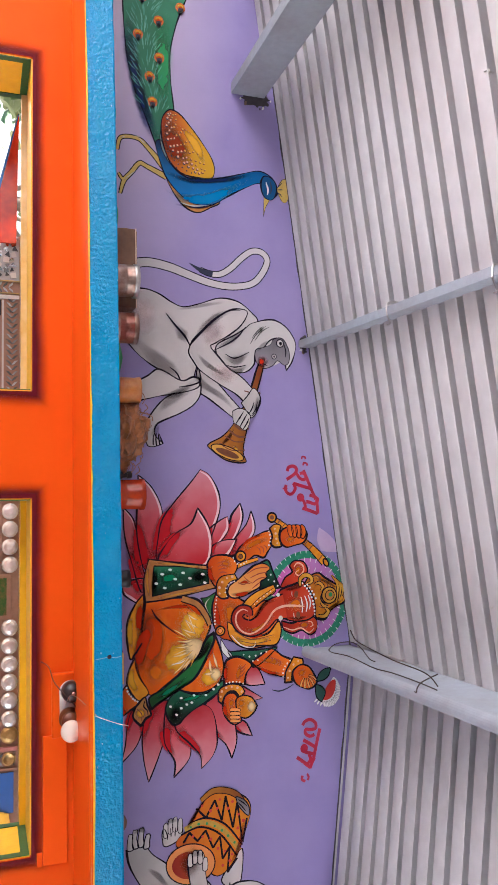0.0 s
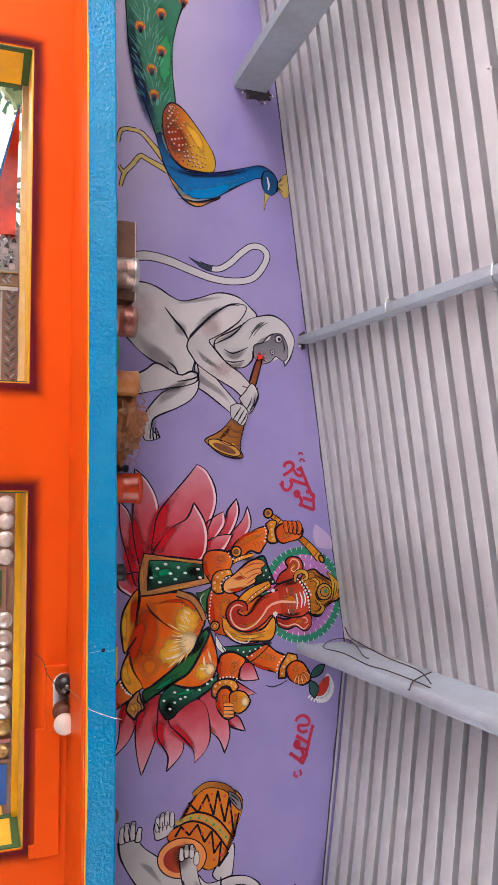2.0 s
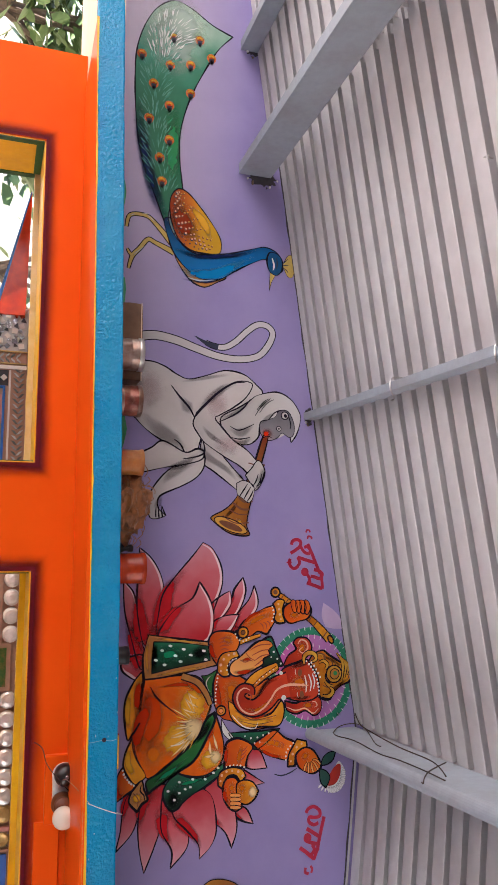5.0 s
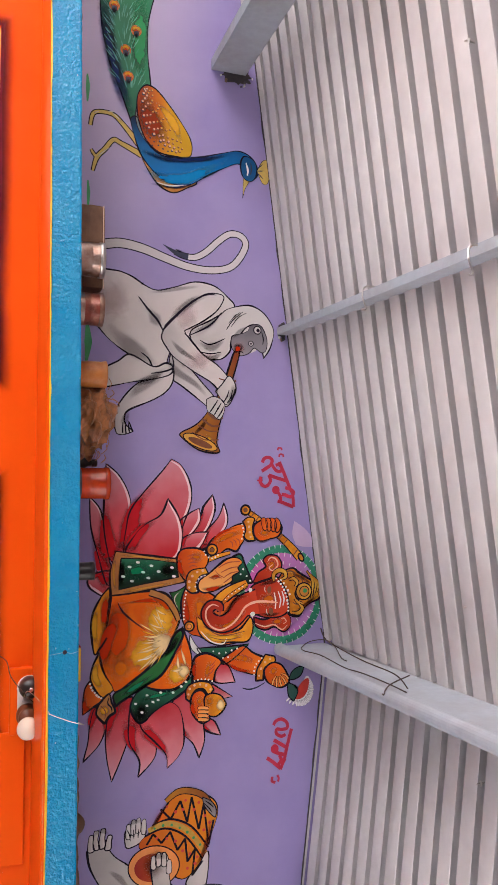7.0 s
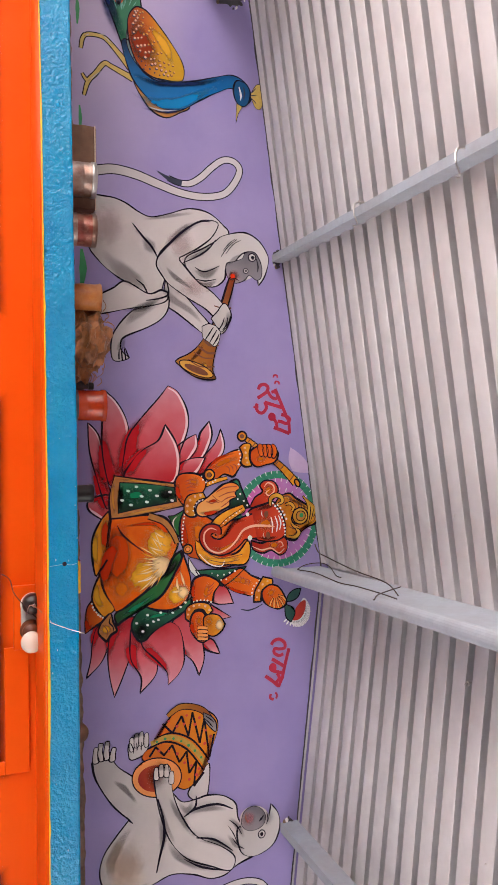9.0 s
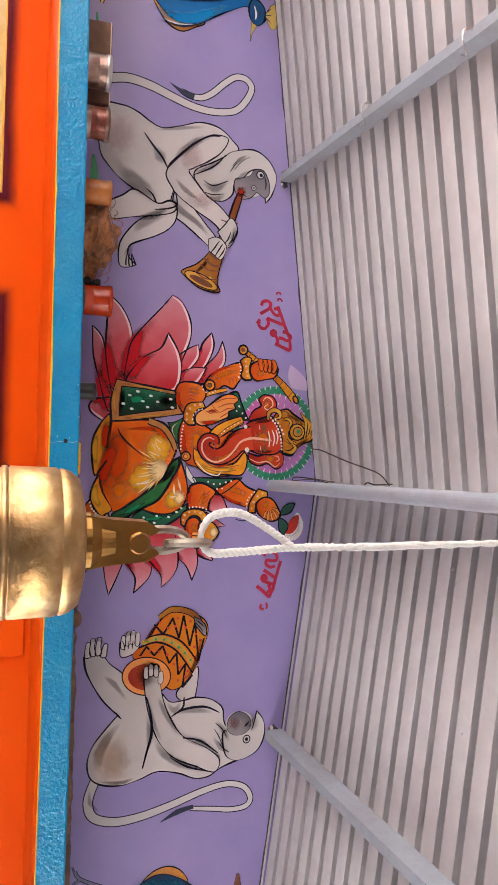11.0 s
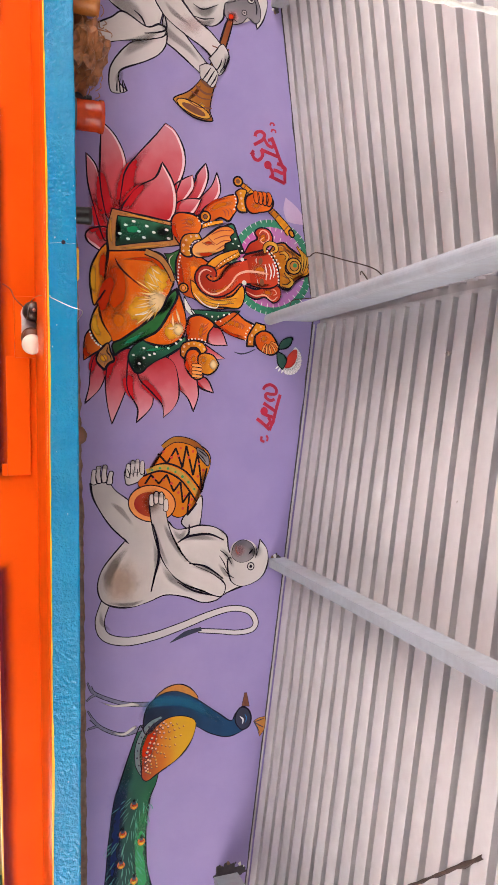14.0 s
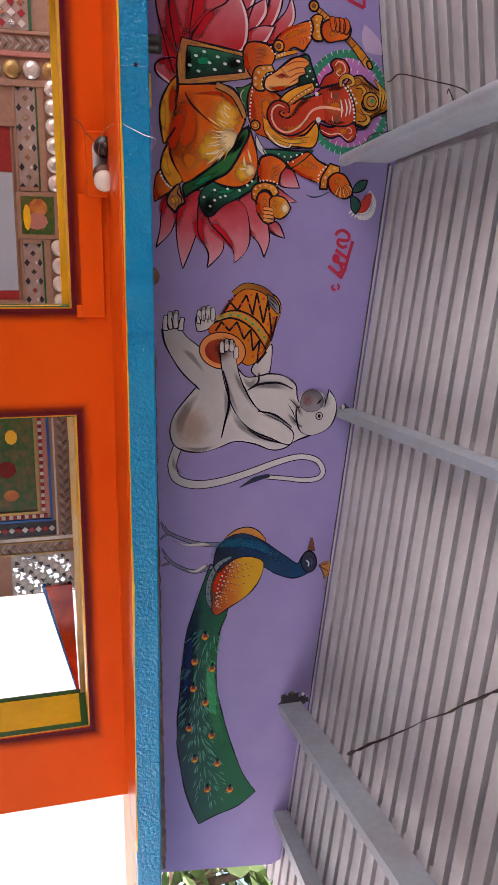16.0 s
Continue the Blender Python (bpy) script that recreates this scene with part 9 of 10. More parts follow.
# ---- wires and fixings on the steel ----
for ob, x, y, z in ((beam_w0, -0.205, 2.10, 2.582), (beam_w0, -0.175, 1.69, 2.582)):
    bm = add_tube(bmesh.new(), smooth_line([(x - 0.028, y + 0.004, z + 0.05), (x - 0.026, y, z + 0.004), (x, y - 0.004, z - 0.006), (x + 0.026, y - 0.002, z + 0.004), (x + 0.034, y - 0.012, z - 0.012)], 6), 0.0022, 6)
    part("wire_tie", bm, CHROME, ob, "bent wire tie")
for pts in ([(0.699, 2.60, 2.63), (0.684, 2.49, 2.592), (0.684, 2.42, 2.61), (0.692, 2.30, 2.62), (0.69, 2.22, 2.63), (0.688, 2.10, 2.632), (0.685, 2.01, 2.624)],
            [(0.699, 2.60, 2.63), (0.700, 2.67, 2.68), (0.698, 2.69, 2.72), (0.697, 2.67, 2.745), (0.696, 2.58, 2.727), (0.692, 2.41, 2.665), (0.690, 2.36, 2.656)],
            [(0.68, 2.00, 2.56), (0.676, 1.98, 2.552), (0.676, 2.02, 2.58), (0.684, 2.09, 2.637), (0.684, 2.14, 2.71)],
            [(0.59, 2.30, 2.555), (0.602, 2.236, 2.536), (0.605, 2.165, 2.526), (0.63, 2.10, 2.565), (0.655, 2.05, 2.62), (0.683, 2.03, 2.64)]):
    part("wire", add_tube(bmesh.new(), smooth_line(pts, 7), 0.0015, 6), RUST, beam_r, "dark rusty wire")
for x, y in ((0.496, 1.933), (0.859, 1.915), (1.18, 1.80), (-0.6, 1.7)):
    s = thing("roof_screw", (x, y, roof_at(x) + 0.003), "bright screw tip through a roof sheet", "screw", "roof screws")
    part("screw_tip", add_tube(bmesh.new(), [(0, 0, 0.012), (0, 0, -0.008), (0.002, 0, -0.012)], [0.002, 0.002, 0.0006], 8), CHROME, s)
    part("washer", add_lathe(bmesh.new(), [(0.005, -0.003), (0.006, -0.002), (0.005, 0.0)], (0, 0, 0), 14), CHROME, s)

# broken plaster where the steel enters the wall
rng = random.Random(3)
for x, z, wide, tall in ((-1.045, 2.475, 0.028, 0.045), (-0.25, 2.617, 0.022, 0.014), (2.515, 2.470, 0.034, 0.05), (2.975, 2.452, 0.03, 0.035), (-1.515, 2.448, 0.03, 0.03), (1.49, 2.630, 0.018, 0.012)):
    lump = thing("plaster_patch", (x, WALL_Y, z), "crumbled plaster with a painted dark gap round a steel beam end", "plaster", "plaster patches")
    # flat near-black patch painted as the shade inside the broken hole
    bm = bmesh.new()
    ring = []
    for k in range(40):
        a = 2 * math.pi * k / 40
        r = 1 + 0.45 * noise.noise((math.cos(a) * 2.2 + x, math.sin(a) * 2.2, z)) + 0.3 * noise.noise((math.cos(a) * 7, math.sin(a) * 7 + x, z))
        ring.append(bm.verts.new((wide * r * math.cos(a), -0.0012, tall * r * math.sin(a))))
    bm.faces.new(ring)
    part("gap_shade", bm, GAP_SHADE_MORTAR, lump)
    for k in range(int(150 * wide) + 6):
        bm = bmesh.new()
        bmesh.ops.create_icosphere(bm, subdivisions=1, radius=rng.uniform(0.002, 0.006))
        a = rng.uniform(0, 6.3)
        off = Vector((wide * 1.05 * math.cos(a) * rng.uniform(0.7, 1.25), -0.002, tall * 1.05 * math.sin(a) * rng.uniform(0.7, 1.3)))
        for v in bm.verts:
            v.co = Vector((v.co.x * 1.3, v.co.y * 0.7, v.co.z)) * (1 + 0.5 * noise.noise(v.co * 200 + off * 50)) + off
        part("crumb", bm, (GAP_SHADE_MORTAR, CEMENT, WHITEWASH)[k % 3], lump)

# lap of two roof sheets
bm = bmesh.new()
rows = []
for i in range(181):
    s = i / 180
    x, y = 2.50 + (1.82 - 2.50) * s, 2.35 + (1.58 - 2.35) * s
    wide = (0.12 + 1.0 * abs(math.cos(math.pi * min(1.0, s * 1.05)))) * (1 + 0.8 * noise.noise((s * 23, 0, 0)))
    x += 0.006 * noise.noise((s * 9, 4, 0))
    z = roof_at(x) - 0.0068
    rows.append([bm.verts.new((x + dx, y + dy, z + dz)) for dx, dy, dz in ((-0.002 * wide, 0.002 * wide, 0.002), (0.0, 0.0, -0.0015), (0.0025 * wide, -0.002 * wide, -0.0015), (0.004 * wide, -0.003 * wide, 0.003))])
for a, b in zip(rows, rows[1:]):
    for k in range(3):
        bm.faces.new((a[k], b[k], b[k + 1], a[k + 1]))
tagged(finish("roof_lap", bm, RUST), "dark ragged lap edge of a roof sheet", "roof lap", kind="structure")

# ---- mirror-work panels behind the openings ----
PICTURE_GREEN = material("picture_green", (0.03, 0.10, 0.02), (0.10, 0.12, 0.03), rough=0.3, grain=60, bump=0.0, stain=(0.30, 0.10, 0.04), stain_amount=0.7, stain_scale=30)
TILE_RED = material("red_glass_tile", (0.32, 0.035, 0.03), (0.24, 0.02, 0.03), rough=0.2, grain=40, bump=0.0, vary=0.3)
TILE_WHITE = material("white_glass_tile", (0.62, 0.58, 0.52), (0.5, 0.46, 0.42), rough=0.2, grain=40, bump=0.0, vary=0.2)
TILE_DARK = material("dark_glass_tile", (0.04, 0.04, 0.05), (0.08, 0.07, 0.06), rough=0.2, grain=40, bump=0.0, vary=0.3)
TILE_GREY = material("grey_glass_tile", (0.42, 0.42, 0.40), (0.30, 0.30, 0.29), rough=0.15, grain=40, bump=0.0, vary=0.25)
TILE_SLATE = material("slate_glass_tile", (0.16, 0.17, 0.16), (0.10, 0.11, 0.10), rough=0.15, grain=40, bump=0.0, vary=0.3)
TILE_BLUE = material("blue_glass_strip", (0.03, 0.12, 0.40), rough=0.25)
GILT = material("gilt_strip", (0.46, 0.30, 0.10), (0.3, 0.18, 0.06), rough=0.35, metal=0.5, grain=60, bump=0.2)
PINK_STRIP = material("pink_strip", (0.50, 0.20, 0.16), (0.4, 0.15, 0.12), rough=0.4, grain=60)


PINK_GLASS = material("pink_mirror_bed", (0.40, 0.29, 0.25), (0.30, 0.21, 0.18), rough=0.2, grain=20, bump=0.2, bump_scale=40, stain=(0.52, 0.46, 0.42), stain_amount=0.6, stain_scale=14)
PALE_PANE = material("pale_pane", (0.42, 0.46, 0.52), (0.38, 0.42, 0.48), rough=0.15, grain=4, bump=0.0)


def shared_mesh(name, bm, mat):
    bmesh.ops.recalc_face_normals(bm, faces=bm.faces)
    me = bpy.data.meshes.new(name)
    bm.to_mesh(me)
    bm.free()
    me.materials.append(mat)
    return me


def piece(name, me, parent, m):
    ob = new(name, me)
    ob.parent = parent
    ob.matrix_basis = m
    return ob


STUD = material("silvered_stud", (0.82, 0.79, 0.74), (0.66, 0.62, 0.56), rough=0.22, metal=0.45, grain=50, bump=0.1)
DIAMOND = {k: shared_mesh("diamond_tile", add_prism(bmesh.new(), [(-0.011, 0), (0, -0.011), (0.011, 0), (0, 0.011)], -0.004, 0), m) for k, m in (("mirror", MIRROR), ("red", TILE_RED), ("white", TILE_WHITE), ("dark", TILE_DARK))}
WEDGE = {k: shared_mesh("wedge_tile", add_prism(bmesh.new(), [(-0.010, -0.010), (0.010, -0.010), (0, 0.004)], -0.004, 0), m) for k, m in (("mirror", MIRROR), ("white", TILE_WHITE), ("dark", TILE_DARK))}
LEAF_TILE = {k: shared_mesh("leaf_tile", add_prism(bmesh.new(), [(-0.013, -0.010), (0.0, -0.007), (0.013, 0.006), (0.001, 0.003)], -0.004, 0), m) for k, m in (("grey", TILE_GREY), ("dark", TILE_SLATE), ("red", PINK_STRIP))}
DOME = shared_mesh("mirror_stud", add_lathe(bmesh.new(), [(0.0185, 0), (0.018, -0.004), (0.013, -0.010), (0.006, -0.0125)], (0, 0, 0), 16, "y"), STUD)
GOLD_DOME = shared_mesh("gilt_stud", add_lathe(bmesh.new(), [(0.0185, 0), (0.018, -0.004), (0.013, -0.010), (0.006, -0.0125)], (0, 0, 0), 16, "y"), GILT)
SQUARE = {k: shared_mesh("square_tile", add_prism(bmesh.new(), [(-0.006, -0.006), (0.006, -0.006), (0.006, 0.006), (-0.006, 0.006)], -0.004, 0), m) for k, m in (("red", TILE_RED), ("white", TILE_WHITE))}


def leaf_column(panel, x, z0, z1, flip=1):
    """A herringbone strip of slender tiles between two gilt fillets."""
    part("fillet", box(x - 0.022, x - 0.018, -0.008, 0, z0, z1), GILT, panel)
    part("fillet", box(x + 0.018, x + 0.022, -0.008, 0, z0, z1), GILT, panel)
    z, k = z0 + 0.01, 0
    while z < z1 - 0.01:
        for s in (-1, 1):
            piece("leaf_tile", LEAF_TILE["grey" if (k + (s > 0)) % 3 else "dark"], panel, Matrix.Translation((x + s * 0.008, -0.001, z)) @ Matrix.Diagonal((s * 0.8, 1, 1, 1)))
        z += 0.017
        k += 1


def leaf_row(panel, x0, x1, z):
    x, k = x0 + 0.012, 0
    while x < x1 - 0.008:
        for s in (-1, 1):
            piece("leaf_tile", LEAF_TILE["grey" if (k + (s > 0)) % 2 else "dark"], panel, Matrix.Translation((x, -0.001, z + s * 0.008)) @ Matrix.Rotation(radians(90), 4, "Y") @ Matrix.Diagonal((s * 0.8, 1, 1, 1)))
        x += 0.017
        k += 1


def picture_panel(name, x_edge, side, label):
    """A framed picture with tile borders; side: where its outer edge lies (+1: at the larger x)."""
    panel = thing(name, (x_edge, 3.0, 0.0), label, "mirror panel", "mirror panels")
    u = lambda a, b: (min(-side * a, -side * b), max(-side * a, -side * b))
    part("backing", box(*u(0.0, 0.86), 0.001, 0.02, -0.012, 1.765), WOOD, panel)
    part("mortar", box(*u(0.003, 0.147), -0.0015, 0.0005, 1.545, 1.755), TILE_GREY, panel, "grey mortar bed of the mirror pieces")
    # rubble of mirror pieces along the outer edge
    r = random.Random(7)
    k = 0
    for i in range(8):
        for j in range(9):
            piece("mirror_chip", (WEDGE["mirror"], DIAMOND["mirror"], WEDGE["dark"], DIAMOND["white"])[k % 4], panel, Matrix.Translation((-side * (0.012 + 0.017 * i), -0.001, 1.56 + 0.022 * j)) @ Matrix.Rotation(r.uniform(0, 6.3), 4, "Y") @ Matrix.Diagonal((r.uniform(0.8, 1.15),) * 3 + (1,)))
            k += 1
    leaf_column(panel, -side * 0.17, 1.5, 1.755)
    part("fillet", box(*u(0.196, 0.208), -0.006, 0, 1.5, 1.755), TILE_WHITE, panel)
    part("picture_border", box(*u(0.212, 0.262), -0.003, 0.0, 1.5, 1.70), TILE_DARK, panel)
    for j in range(9):
        piece("diamond_tile", DIAMOND["red" if j % 2 else "white"], panel, Matrix.Translation((-side * 0.237, -0.0035, 1.51 + 0.022 * j)))
    part("blue_fillet", box(*u(0.264, 0.272), -0.008, 0, 1.5, 1.69), TILE_BLUE, panel)
    for j in range(14):
        piece("square_tile", SQUARE["red" if j % 2 else "white"], panel, Matrix.Translation((-side * 0.283, -0.001, 1.505 + 0.0125 * j)))
    part("gilt_frame", box(*u(0.292, 0.302), -0.012, 0, 1.5, 1.652), GILT, panel)
    part("gilt_frame", box(*u(0.302, 0.80), -0.0115, 0, 1.642, 1.652), GILT, panel)
    part("picture", box(*u(0.303, 0.80), -0.004, 0, 1.4, 1.6415), PICTURE_GREEN, panel, "small green painted picture of plain shapes")
    for n, (c, w, z, h) in enumerate(((0.36, 0.04, 1.56, 0.05), (0.45, 0.06, 1.55, 0.06), (0.56, 0.05, 1.57, 0.04))):
        part("painted_patch", add_prism(bmesh.new(), [(-side * c + w * 0.5 * math.cos(a * 0.7), z + h * 0.5 * math.sin(a * 0.7)) for a in range(9)], -0.0046, -0.004), (CLAY, TILE_RED, YELLOW)[n], panel)
    # borders over the picture
    for j in range(38):
        piece("square_tile", SQUARE["red" if j % 2 else "white"], panel, Matrix.Translation((-side * (0.306 + 0.0125 * j), -0.001, 1.662)))
    part("pink_fillet", box(*u(0.292, 0.80), -0.007, 0, 1.670, 1.682), PINK_STRIP, panel)
    part("blue_fillet", box(*u(0.264, 0.80), -0.0082, 0, 1.684, 1.692), TILE_BLUE, panel)
    part("fillet", box(*u(0.212, 0.80), -0.006, 0, 1.702, 1.708), TILE_WHITE, panel)
    leaf_row(panel, *u(0.20, 0.80), 1.733)
    board = part("gable_board", add_prism(bmesh.new(), [(side * 0.40, 1.752), (-side * 0.03, 1.744), (-side * 0.03, 1.655)], -0.022, -0.012), RED_PLASTIC, panel, "sloping orange red gable board")
    part("board_edge", add_prism(bmesh.new(), [(side * 0.40, 1.7515), (side * 0.40, 1.748), (-side * 0.03, 1.643), (-side * 0.03, 1.654)], -0.024, -0.010), TILE_BLUE, board)
    part("blue_rail", box(*u(0.165, 0.86), -0.014, -0.011, 1.7565, 1.768), TILE_BLUE, panel, "bright blue rail under the head board")
    part("gilt_rail", box(*u(0.0, 0.86), -0.010, 0.0, 1.756, 1.765), GILT, panel)
    return panel


picture_panel("mirror_panel", 2.15, 1, "mirror-work shrine panel with a green picture and tile borders")
picture_panel("mirror_panel", -0.62, -1, "mirror-work shrine panel with a herringbone tile border")

# shrine front behind the middle opening, the same on both sides of its picture
MID = 0.742
panel = thing("mirror_panel", (MID, 4.9, 0.0), "brown wooden shrine front with mirror studs and tile panels", "mirror panel", "mirror panels")
part("backing", box(-1.30, 1.42, 0.001, 0.03, -0.125, 1.86), WOOD, panel)
part("top_rail", box(-1.28, 1.40, -0.03, 0, 1.838, 1.858, 0.003), GILT, panel)
part("picture_frame", box(-0.122, 0.122, -0.016, 0, 1.575, 1.80, 0.003), WOOD, panel)
part("picture", box(-0.10, 0.10, -0.019, -0.0165, 1.60, 1.775), PICTURE_GREEN, panel, "small painted picture of plain shapes")
for n, (x, z, w, h) in enumerate(((-0.04, 1.69, 0.05, 0.05), (0.03, 1.68, 0.045, 0.06), (0.01, 1.63, 0.07, 0.02))):
    part("painted_patch", add_prism(bmesh.new(), [(x + w * math.cos(k * 0.7), z + h * math.sin(k * 0.7)) for k in range(9)], -0.0196 - 0.0006 * n, -0.0191), (CLAY, PINK_STRIP, YELLOW)[n], panel)
part("pane", box(-0.22, 0.40, -0.006, 0, 1.2, 1.565), PALE_PANE, panel, "pale grey blue pane in the shrine door")
part("curtain", box(-0.45, -0.225, -0.007, 0, 1.2, 1.565), TILE_RED, panel, "dark red cloth beside the pane")
part("curtain", box(0.402, 0.45, -0.007, 0, 1.2, 1.565), TILE_RED, panel, "dark red cloth beside the pane")
for x0, x1 in ((-0.475, -0.452), (0.452, 0.475)):
    part("door_post", box(x0, x1, -0.02, 0, 1.2, 1.59, 0.003), WOOD, panel)
part("lintel", box(-0.475, 0.475, -0.018, 0, 1.567, 1.574), WOOD, panel)
for s in (-1, 1):
    u = lambda p, q: (min(s * p, s * q), max(s * p, s * q))
    part("rail", box(*u(0.124, 0.66), -0.014, 0, 1.712, 1.748, 0.003), WOOD, panel)
    part("rail", box(*u(0.124, 0.66), -0.012, 0, 1.585, 1.600, 0.003), WOOD, panel)
    part("green_fillet", box(*u(0.135, 0.655), -0.010, 0, 1.702, 1.7115), GREEN_EDGE, panel)
    part("stile", box(*u(0.126, 0.148), -0.017, 0, 1.602, 1.70, 0.003), WOOD, panel)
    part("stile", box(*u(0.652, 0.685), -0.017, 0, 1.30, 1.835, 0.003), WOOD, panel)
    part("tile_bed", box(*u(0.150, 0.650), -0.004, 0, 1.601, 1.701), PINK_GLASS, panel, "pinkish mirror bed with dark corner tiles")
    for i in range(5):
        for dx, dz, turn in ((-0.036, 0.034, 90), (0.036, 0.034, -90), (-0.036, -0.034, 90), (0.036, -0.034, -90)):
            piece("wedge_tile", WEDGE["dark"], panel, Matrix.Translation((s * (0.20 + 0.1 * i) + dx, -0.005, 1.651 + dz)) @ Matrix.Rotation(radians(turn), 4, "Y") @ Matrix.Diagonal((1.5, 1, 1.5, 1)))
        piece("diamond_tile", DIAMOND["mirror"], panel, Matrix.Translation((s * (0.20 + 0.1 * i), -0.005, 1.651)) @ Matrix.Diagonal((1.4, 1, 1.4, 1)))
        piece("diamond_tile", DIAMOND["white"], panel, Matrix.Translation((s * (0.25 + 0.1 * i), -0.005, 1.668)) @ Matrix.Diagonal((1.0, 1, 1.0, 1)))
    for i in range(6):
        piece("mirror_stud", DOME, panel, Matrix.Translation((s * (0.17 + 0.097 * i), -0.002, 1.792)) @ Matrix.Diagonal((2.5, 2.2, 2.4, 1)))
    for j in range(6):
        piece("mirror_stud", DOME if j % 2 else GOLD_DOME, panel, Matrix.Translation((s * 0.738, -0.002, 1.792 - 0.099 * j)) @ Matrix.Diagonal((2.6, 2.2, 2.5, 1)))
    part("bead_rail", box(*u(0.798, 0.822), -0.016, 0, 1.2, 1.835, 0.003), PINK_STRIP, panel)
    for j in range(18):
        for e in (-1, 1):
            piece("leaf_tile", LEAF_TILE["grey" if (j + (e > 0)) % 3 else "dark"], panel, Matrix.Translation((s * (0.866 + e * 0.017), -0.002, 1.30 + 0.03 * j)) @ Matrix.Diagonal((e * 1.5, 1, 1.9, 1)))
    part("bead_rail", box(*u(0.908, 0.925), -0.014, 0, 1.2, 1.835, 0.003), WOOD, panel)
    part("green_fillet", box(*u(0.928, 1.09), -0.010, 0, 1.690, 1.705), GREEN_EDGE, panel)
    part("tile_bed", box(*u(0.93, 1.085), -0.004, 0, 1.38, 1.688), PINK_GLASS, panel)
    for i in range(3):
        for j in range(6):
            piece("diamond_tile", DIAMOND[("red", "mirror", "white")[(i + j) % 3]], panel, Matrix.Translation((s * (0.958 + 0.05 * i), -0.005, 1.405 + 0.05 * j)) @ Matrix.Diagonal((1.9, 1, 1.9, 1)))
part("rosette", add_lathe(bmesh.new(), [(0.034, 0), (0.036, -0.012), (0.028, -0.018), (0.012, -0.012)], (0.862, -0.002, 1.79), 20, "y"), GILT, panel, "gilt rosette")
part("blue_board", box(0.93, 1.14, -0.022, -0.0165, 1.72, 1.815), TILE_BLUE, panel, "bright blue board beside the rosette")
part("yellow_board", add_prism(bmesh.new(), [(1.11, 1.70), (1.14, 1.79), (1.38, 1.83), (1.38, 1.745)], -0.04, -0.024), YELLOW, panel, "yellow board at the end of the shrine front")
part("yellow_board", add_prism(bmesh.new(), [(1.16, 1.62), (1.14, 1.695), (1.38, 1.74), (1.40, 1.64)], -0.04, -0.024), GREEN_EDGE, panel, "green board at the end of the shrine front")

# ---- outside ----
LEAF = material("leaf_green", (0.09, 0.15, 0.04), (0.15, 0.21, 0.07), rough=0.55, grain=6, mix=1.0, bump=0.0)
BARK = material("bark", (0.16, 0.11, 0.075), (0.09, 0.06, 0.04), rough=0.95, grain=20, bump=0.8, bump_scale=30)


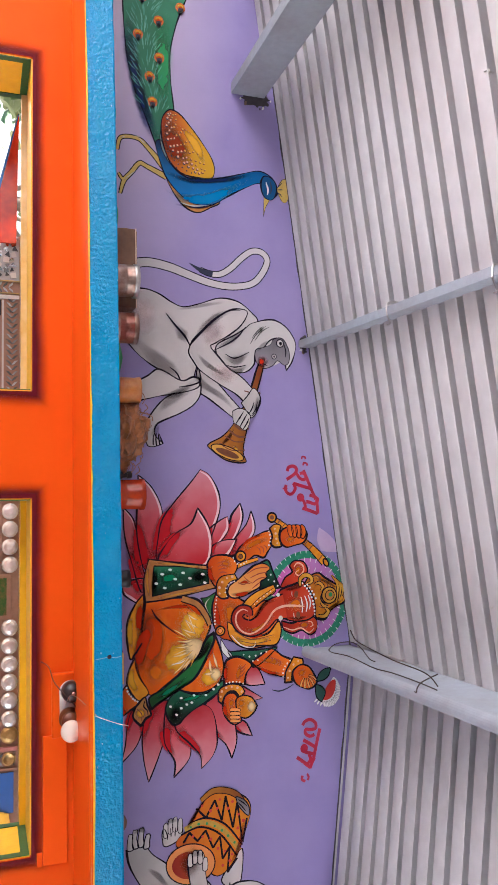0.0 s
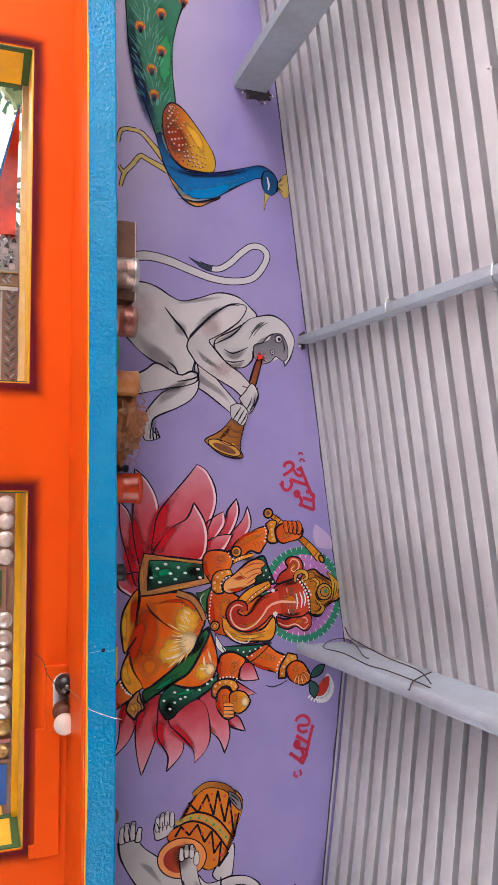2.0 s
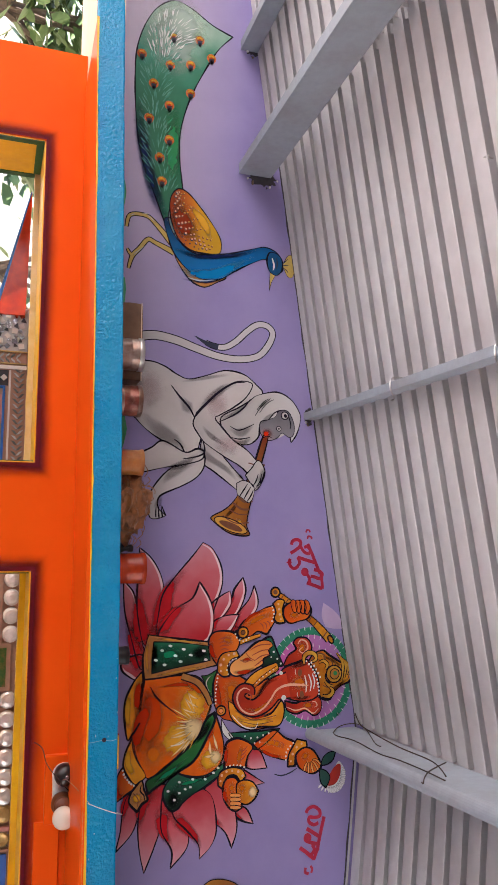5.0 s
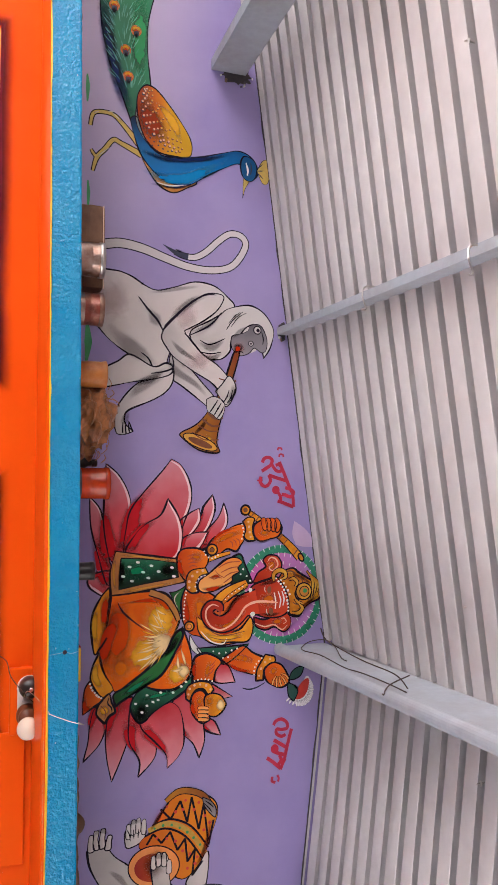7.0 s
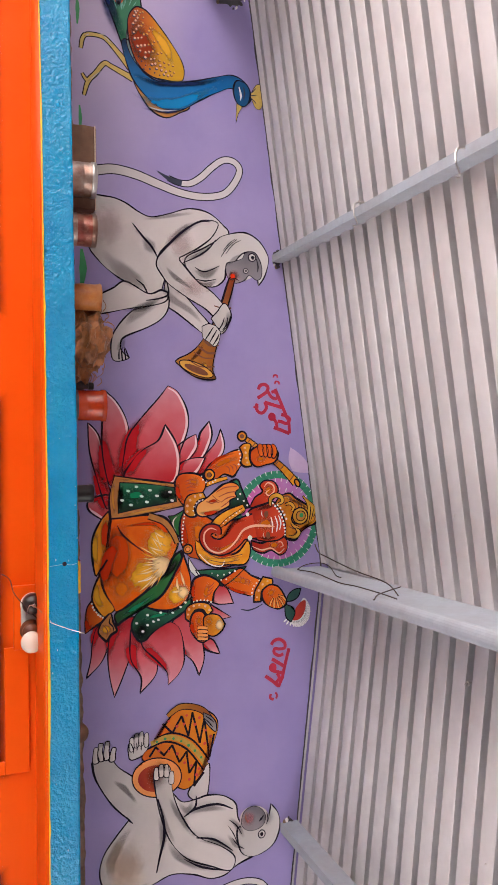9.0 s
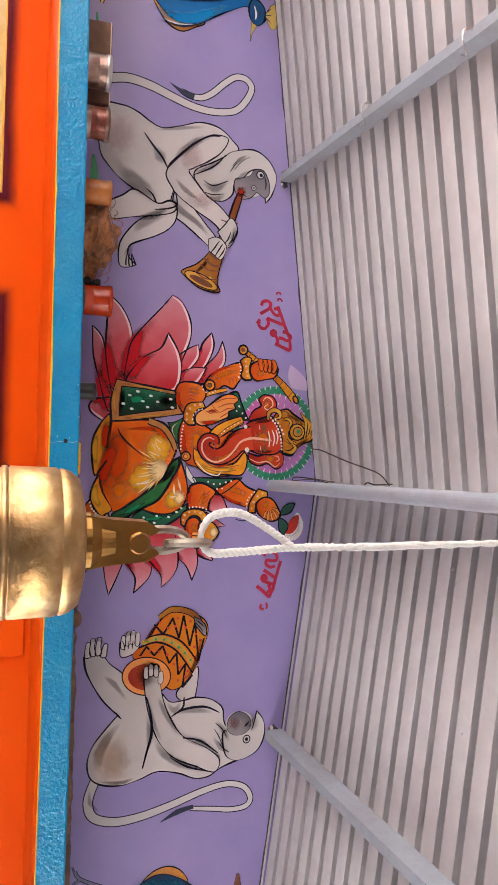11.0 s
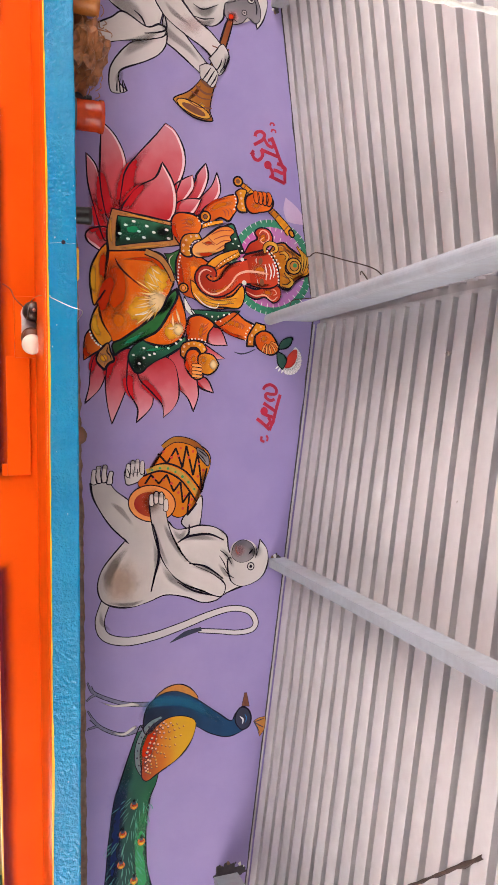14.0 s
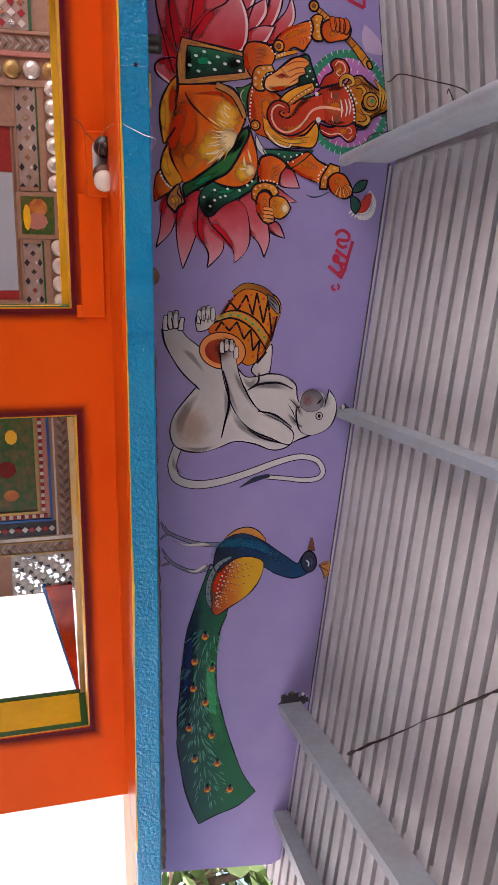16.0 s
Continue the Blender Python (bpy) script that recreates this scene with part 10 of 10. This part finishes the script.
def tree(place, height, spread, low, seed, count, leaf=1.0):
    r = random.Random(seed)
    ob = thing("tree", place, "broad-leaved tree with a loose green crown behind the shrine", "tree", "trees behind the shrine")
    bm = bmesh.new()
    top = Vector((r.uniform(-0.3, 0.3), r.uniform(-0.3, 0.3), height * 0.7))
    add_tube(bm, smooth_line([(0, 0, -0.15), (0.05, 0, height * 0.2), (top.x * 0.5, top.y * 0.6, height * 0.45), top], 5), [0.14 - 0.0065 * i for i in range(16)], 10)
    tips = []
    for k in range(11):
        a = k * 2.4 + r.uniform(-0.3, 0.3)
        z0 = r.uniform(0.25, 0.65) * height
        start = Vector((0.05, 0, z0))
        end = Vector((math.cos(a) * spread * r.uniform(0.6, 1.0), math.sin(a) * spread * r.uniform(0.6, 1.0), low + (height - low) * r.uniform(0.05, 1.0)))
        limb = smooth_line([start, start.lerp(end, 0.5) + Vector((0, 0, 0.15)), end], 5)
        add_tube(bm, limb, [0.032 - 0.0026 * i for i in range(len(limb))], 6)
        tips += [limb[i] for i in (5, 7, 8, 9, 10)]
    part("trunk", bm, BARK, ob, smooth=True)
    bm = bmesh.new()
    for _ in range(count):
        c = r.choice(tips) + Vector((r.gauss(0, 0.34), r.gauss(0, 0.34), r.gauss(0, 0.26)))
        size = r.uniform(0.05, 0.11) * leaf
        turn = Euler((r.uniform(-0.9, 0.9), r.uniform(-0.9, 0.9), r.uniform(0, 6.3))).to_matrix()
        quad = [(-1.0, 0, 0), (-0.45, -0.55, 0.06), (0.35, -0.5, 0.03), (1.0, 0, -0.1), (0.35, 0.5, 0.03), (-0.45, 0.55, 0.06)]
        bm.faces.new([bm.verts.new(c + turn @ (Vector(q) * size)) for q in quad])
    part("crown", bm, LEAF, ob, "loose crown of broad green leaves")
    return ob


tree((-5.9, 8.4, 0), 4.6, 1.6, 1.6, 5, 2600, 1.5)
tree((-3.2, 9.4, 0), 4.4, 1.4, 1.8, 8, 500)
tree((8.5, 8.2, 0), 5.6, 1.5, 3.4, 21, 900, 2.6)
house = thing("white_house", (9.0, 13.0, -0.12), "whitewashed house with grey barred windows beyond the shrine", "house")
part("house_wall", box(-4.2, 5.0, 0, 4.0, 0, 3.6), WHITEWASH, house)
part("roof_slab", box(-4.4, 5.2, -0.25, 4.2, 3.6, 3.75, 0.02), CEMENT, house)
for x in (4.2,):
    w = part("window", box(x - 0.5, x + 0.5, -0.03, 0.05, 1.2, 2.3, 0.01), TILE_DARK, house)
    for k in range(5):
        part("bar", box(x - 0.42 + 0.2 * k, x - 0.39 + 0.2 * k, -0.05, -0.031, 1.2, 2.3), STEEL, w)
# unseen white wall behind the camera, added for reflections
tagged(finish("reflection_wall", box(-14, 14, -9.2, -9.0, -0.12, 2.1), WHITEWASH), "unseen whitewashed wall added behind the camera for reflections", "wall", kind="structure")
# unseen pale paving, added to bounce sunlight up under the roof
bm = box(-12, 12, -9.0, -3.61, -0.119, -0.06)
add_box(bm, -12, -3.21, -3.60, 5.2, -0.119, -0.02)
add_box(bm, 4.61, 12, -3.60, 9.0, -0.119, -0.02)
tagged(finish("court", bm, PAVING), "unseen pale paving added round the porch to bounce sunlight under the roof", "pavement", kind="structure")

# ---- floor tiles ----
FLOOR_TILE = shared_mesh("floor_tile", box(-0.298, 0.298, -0.298, 0.298, -0.012, 0.0, 0.002), TILE)
for i in range(13):
    for j in range(10):
        piece("tile", FLOOR_TILE, floor, Matrix.Translation((-2.9 + 0.6 * i, -3.3 + 0.6 * j, 0.0)))
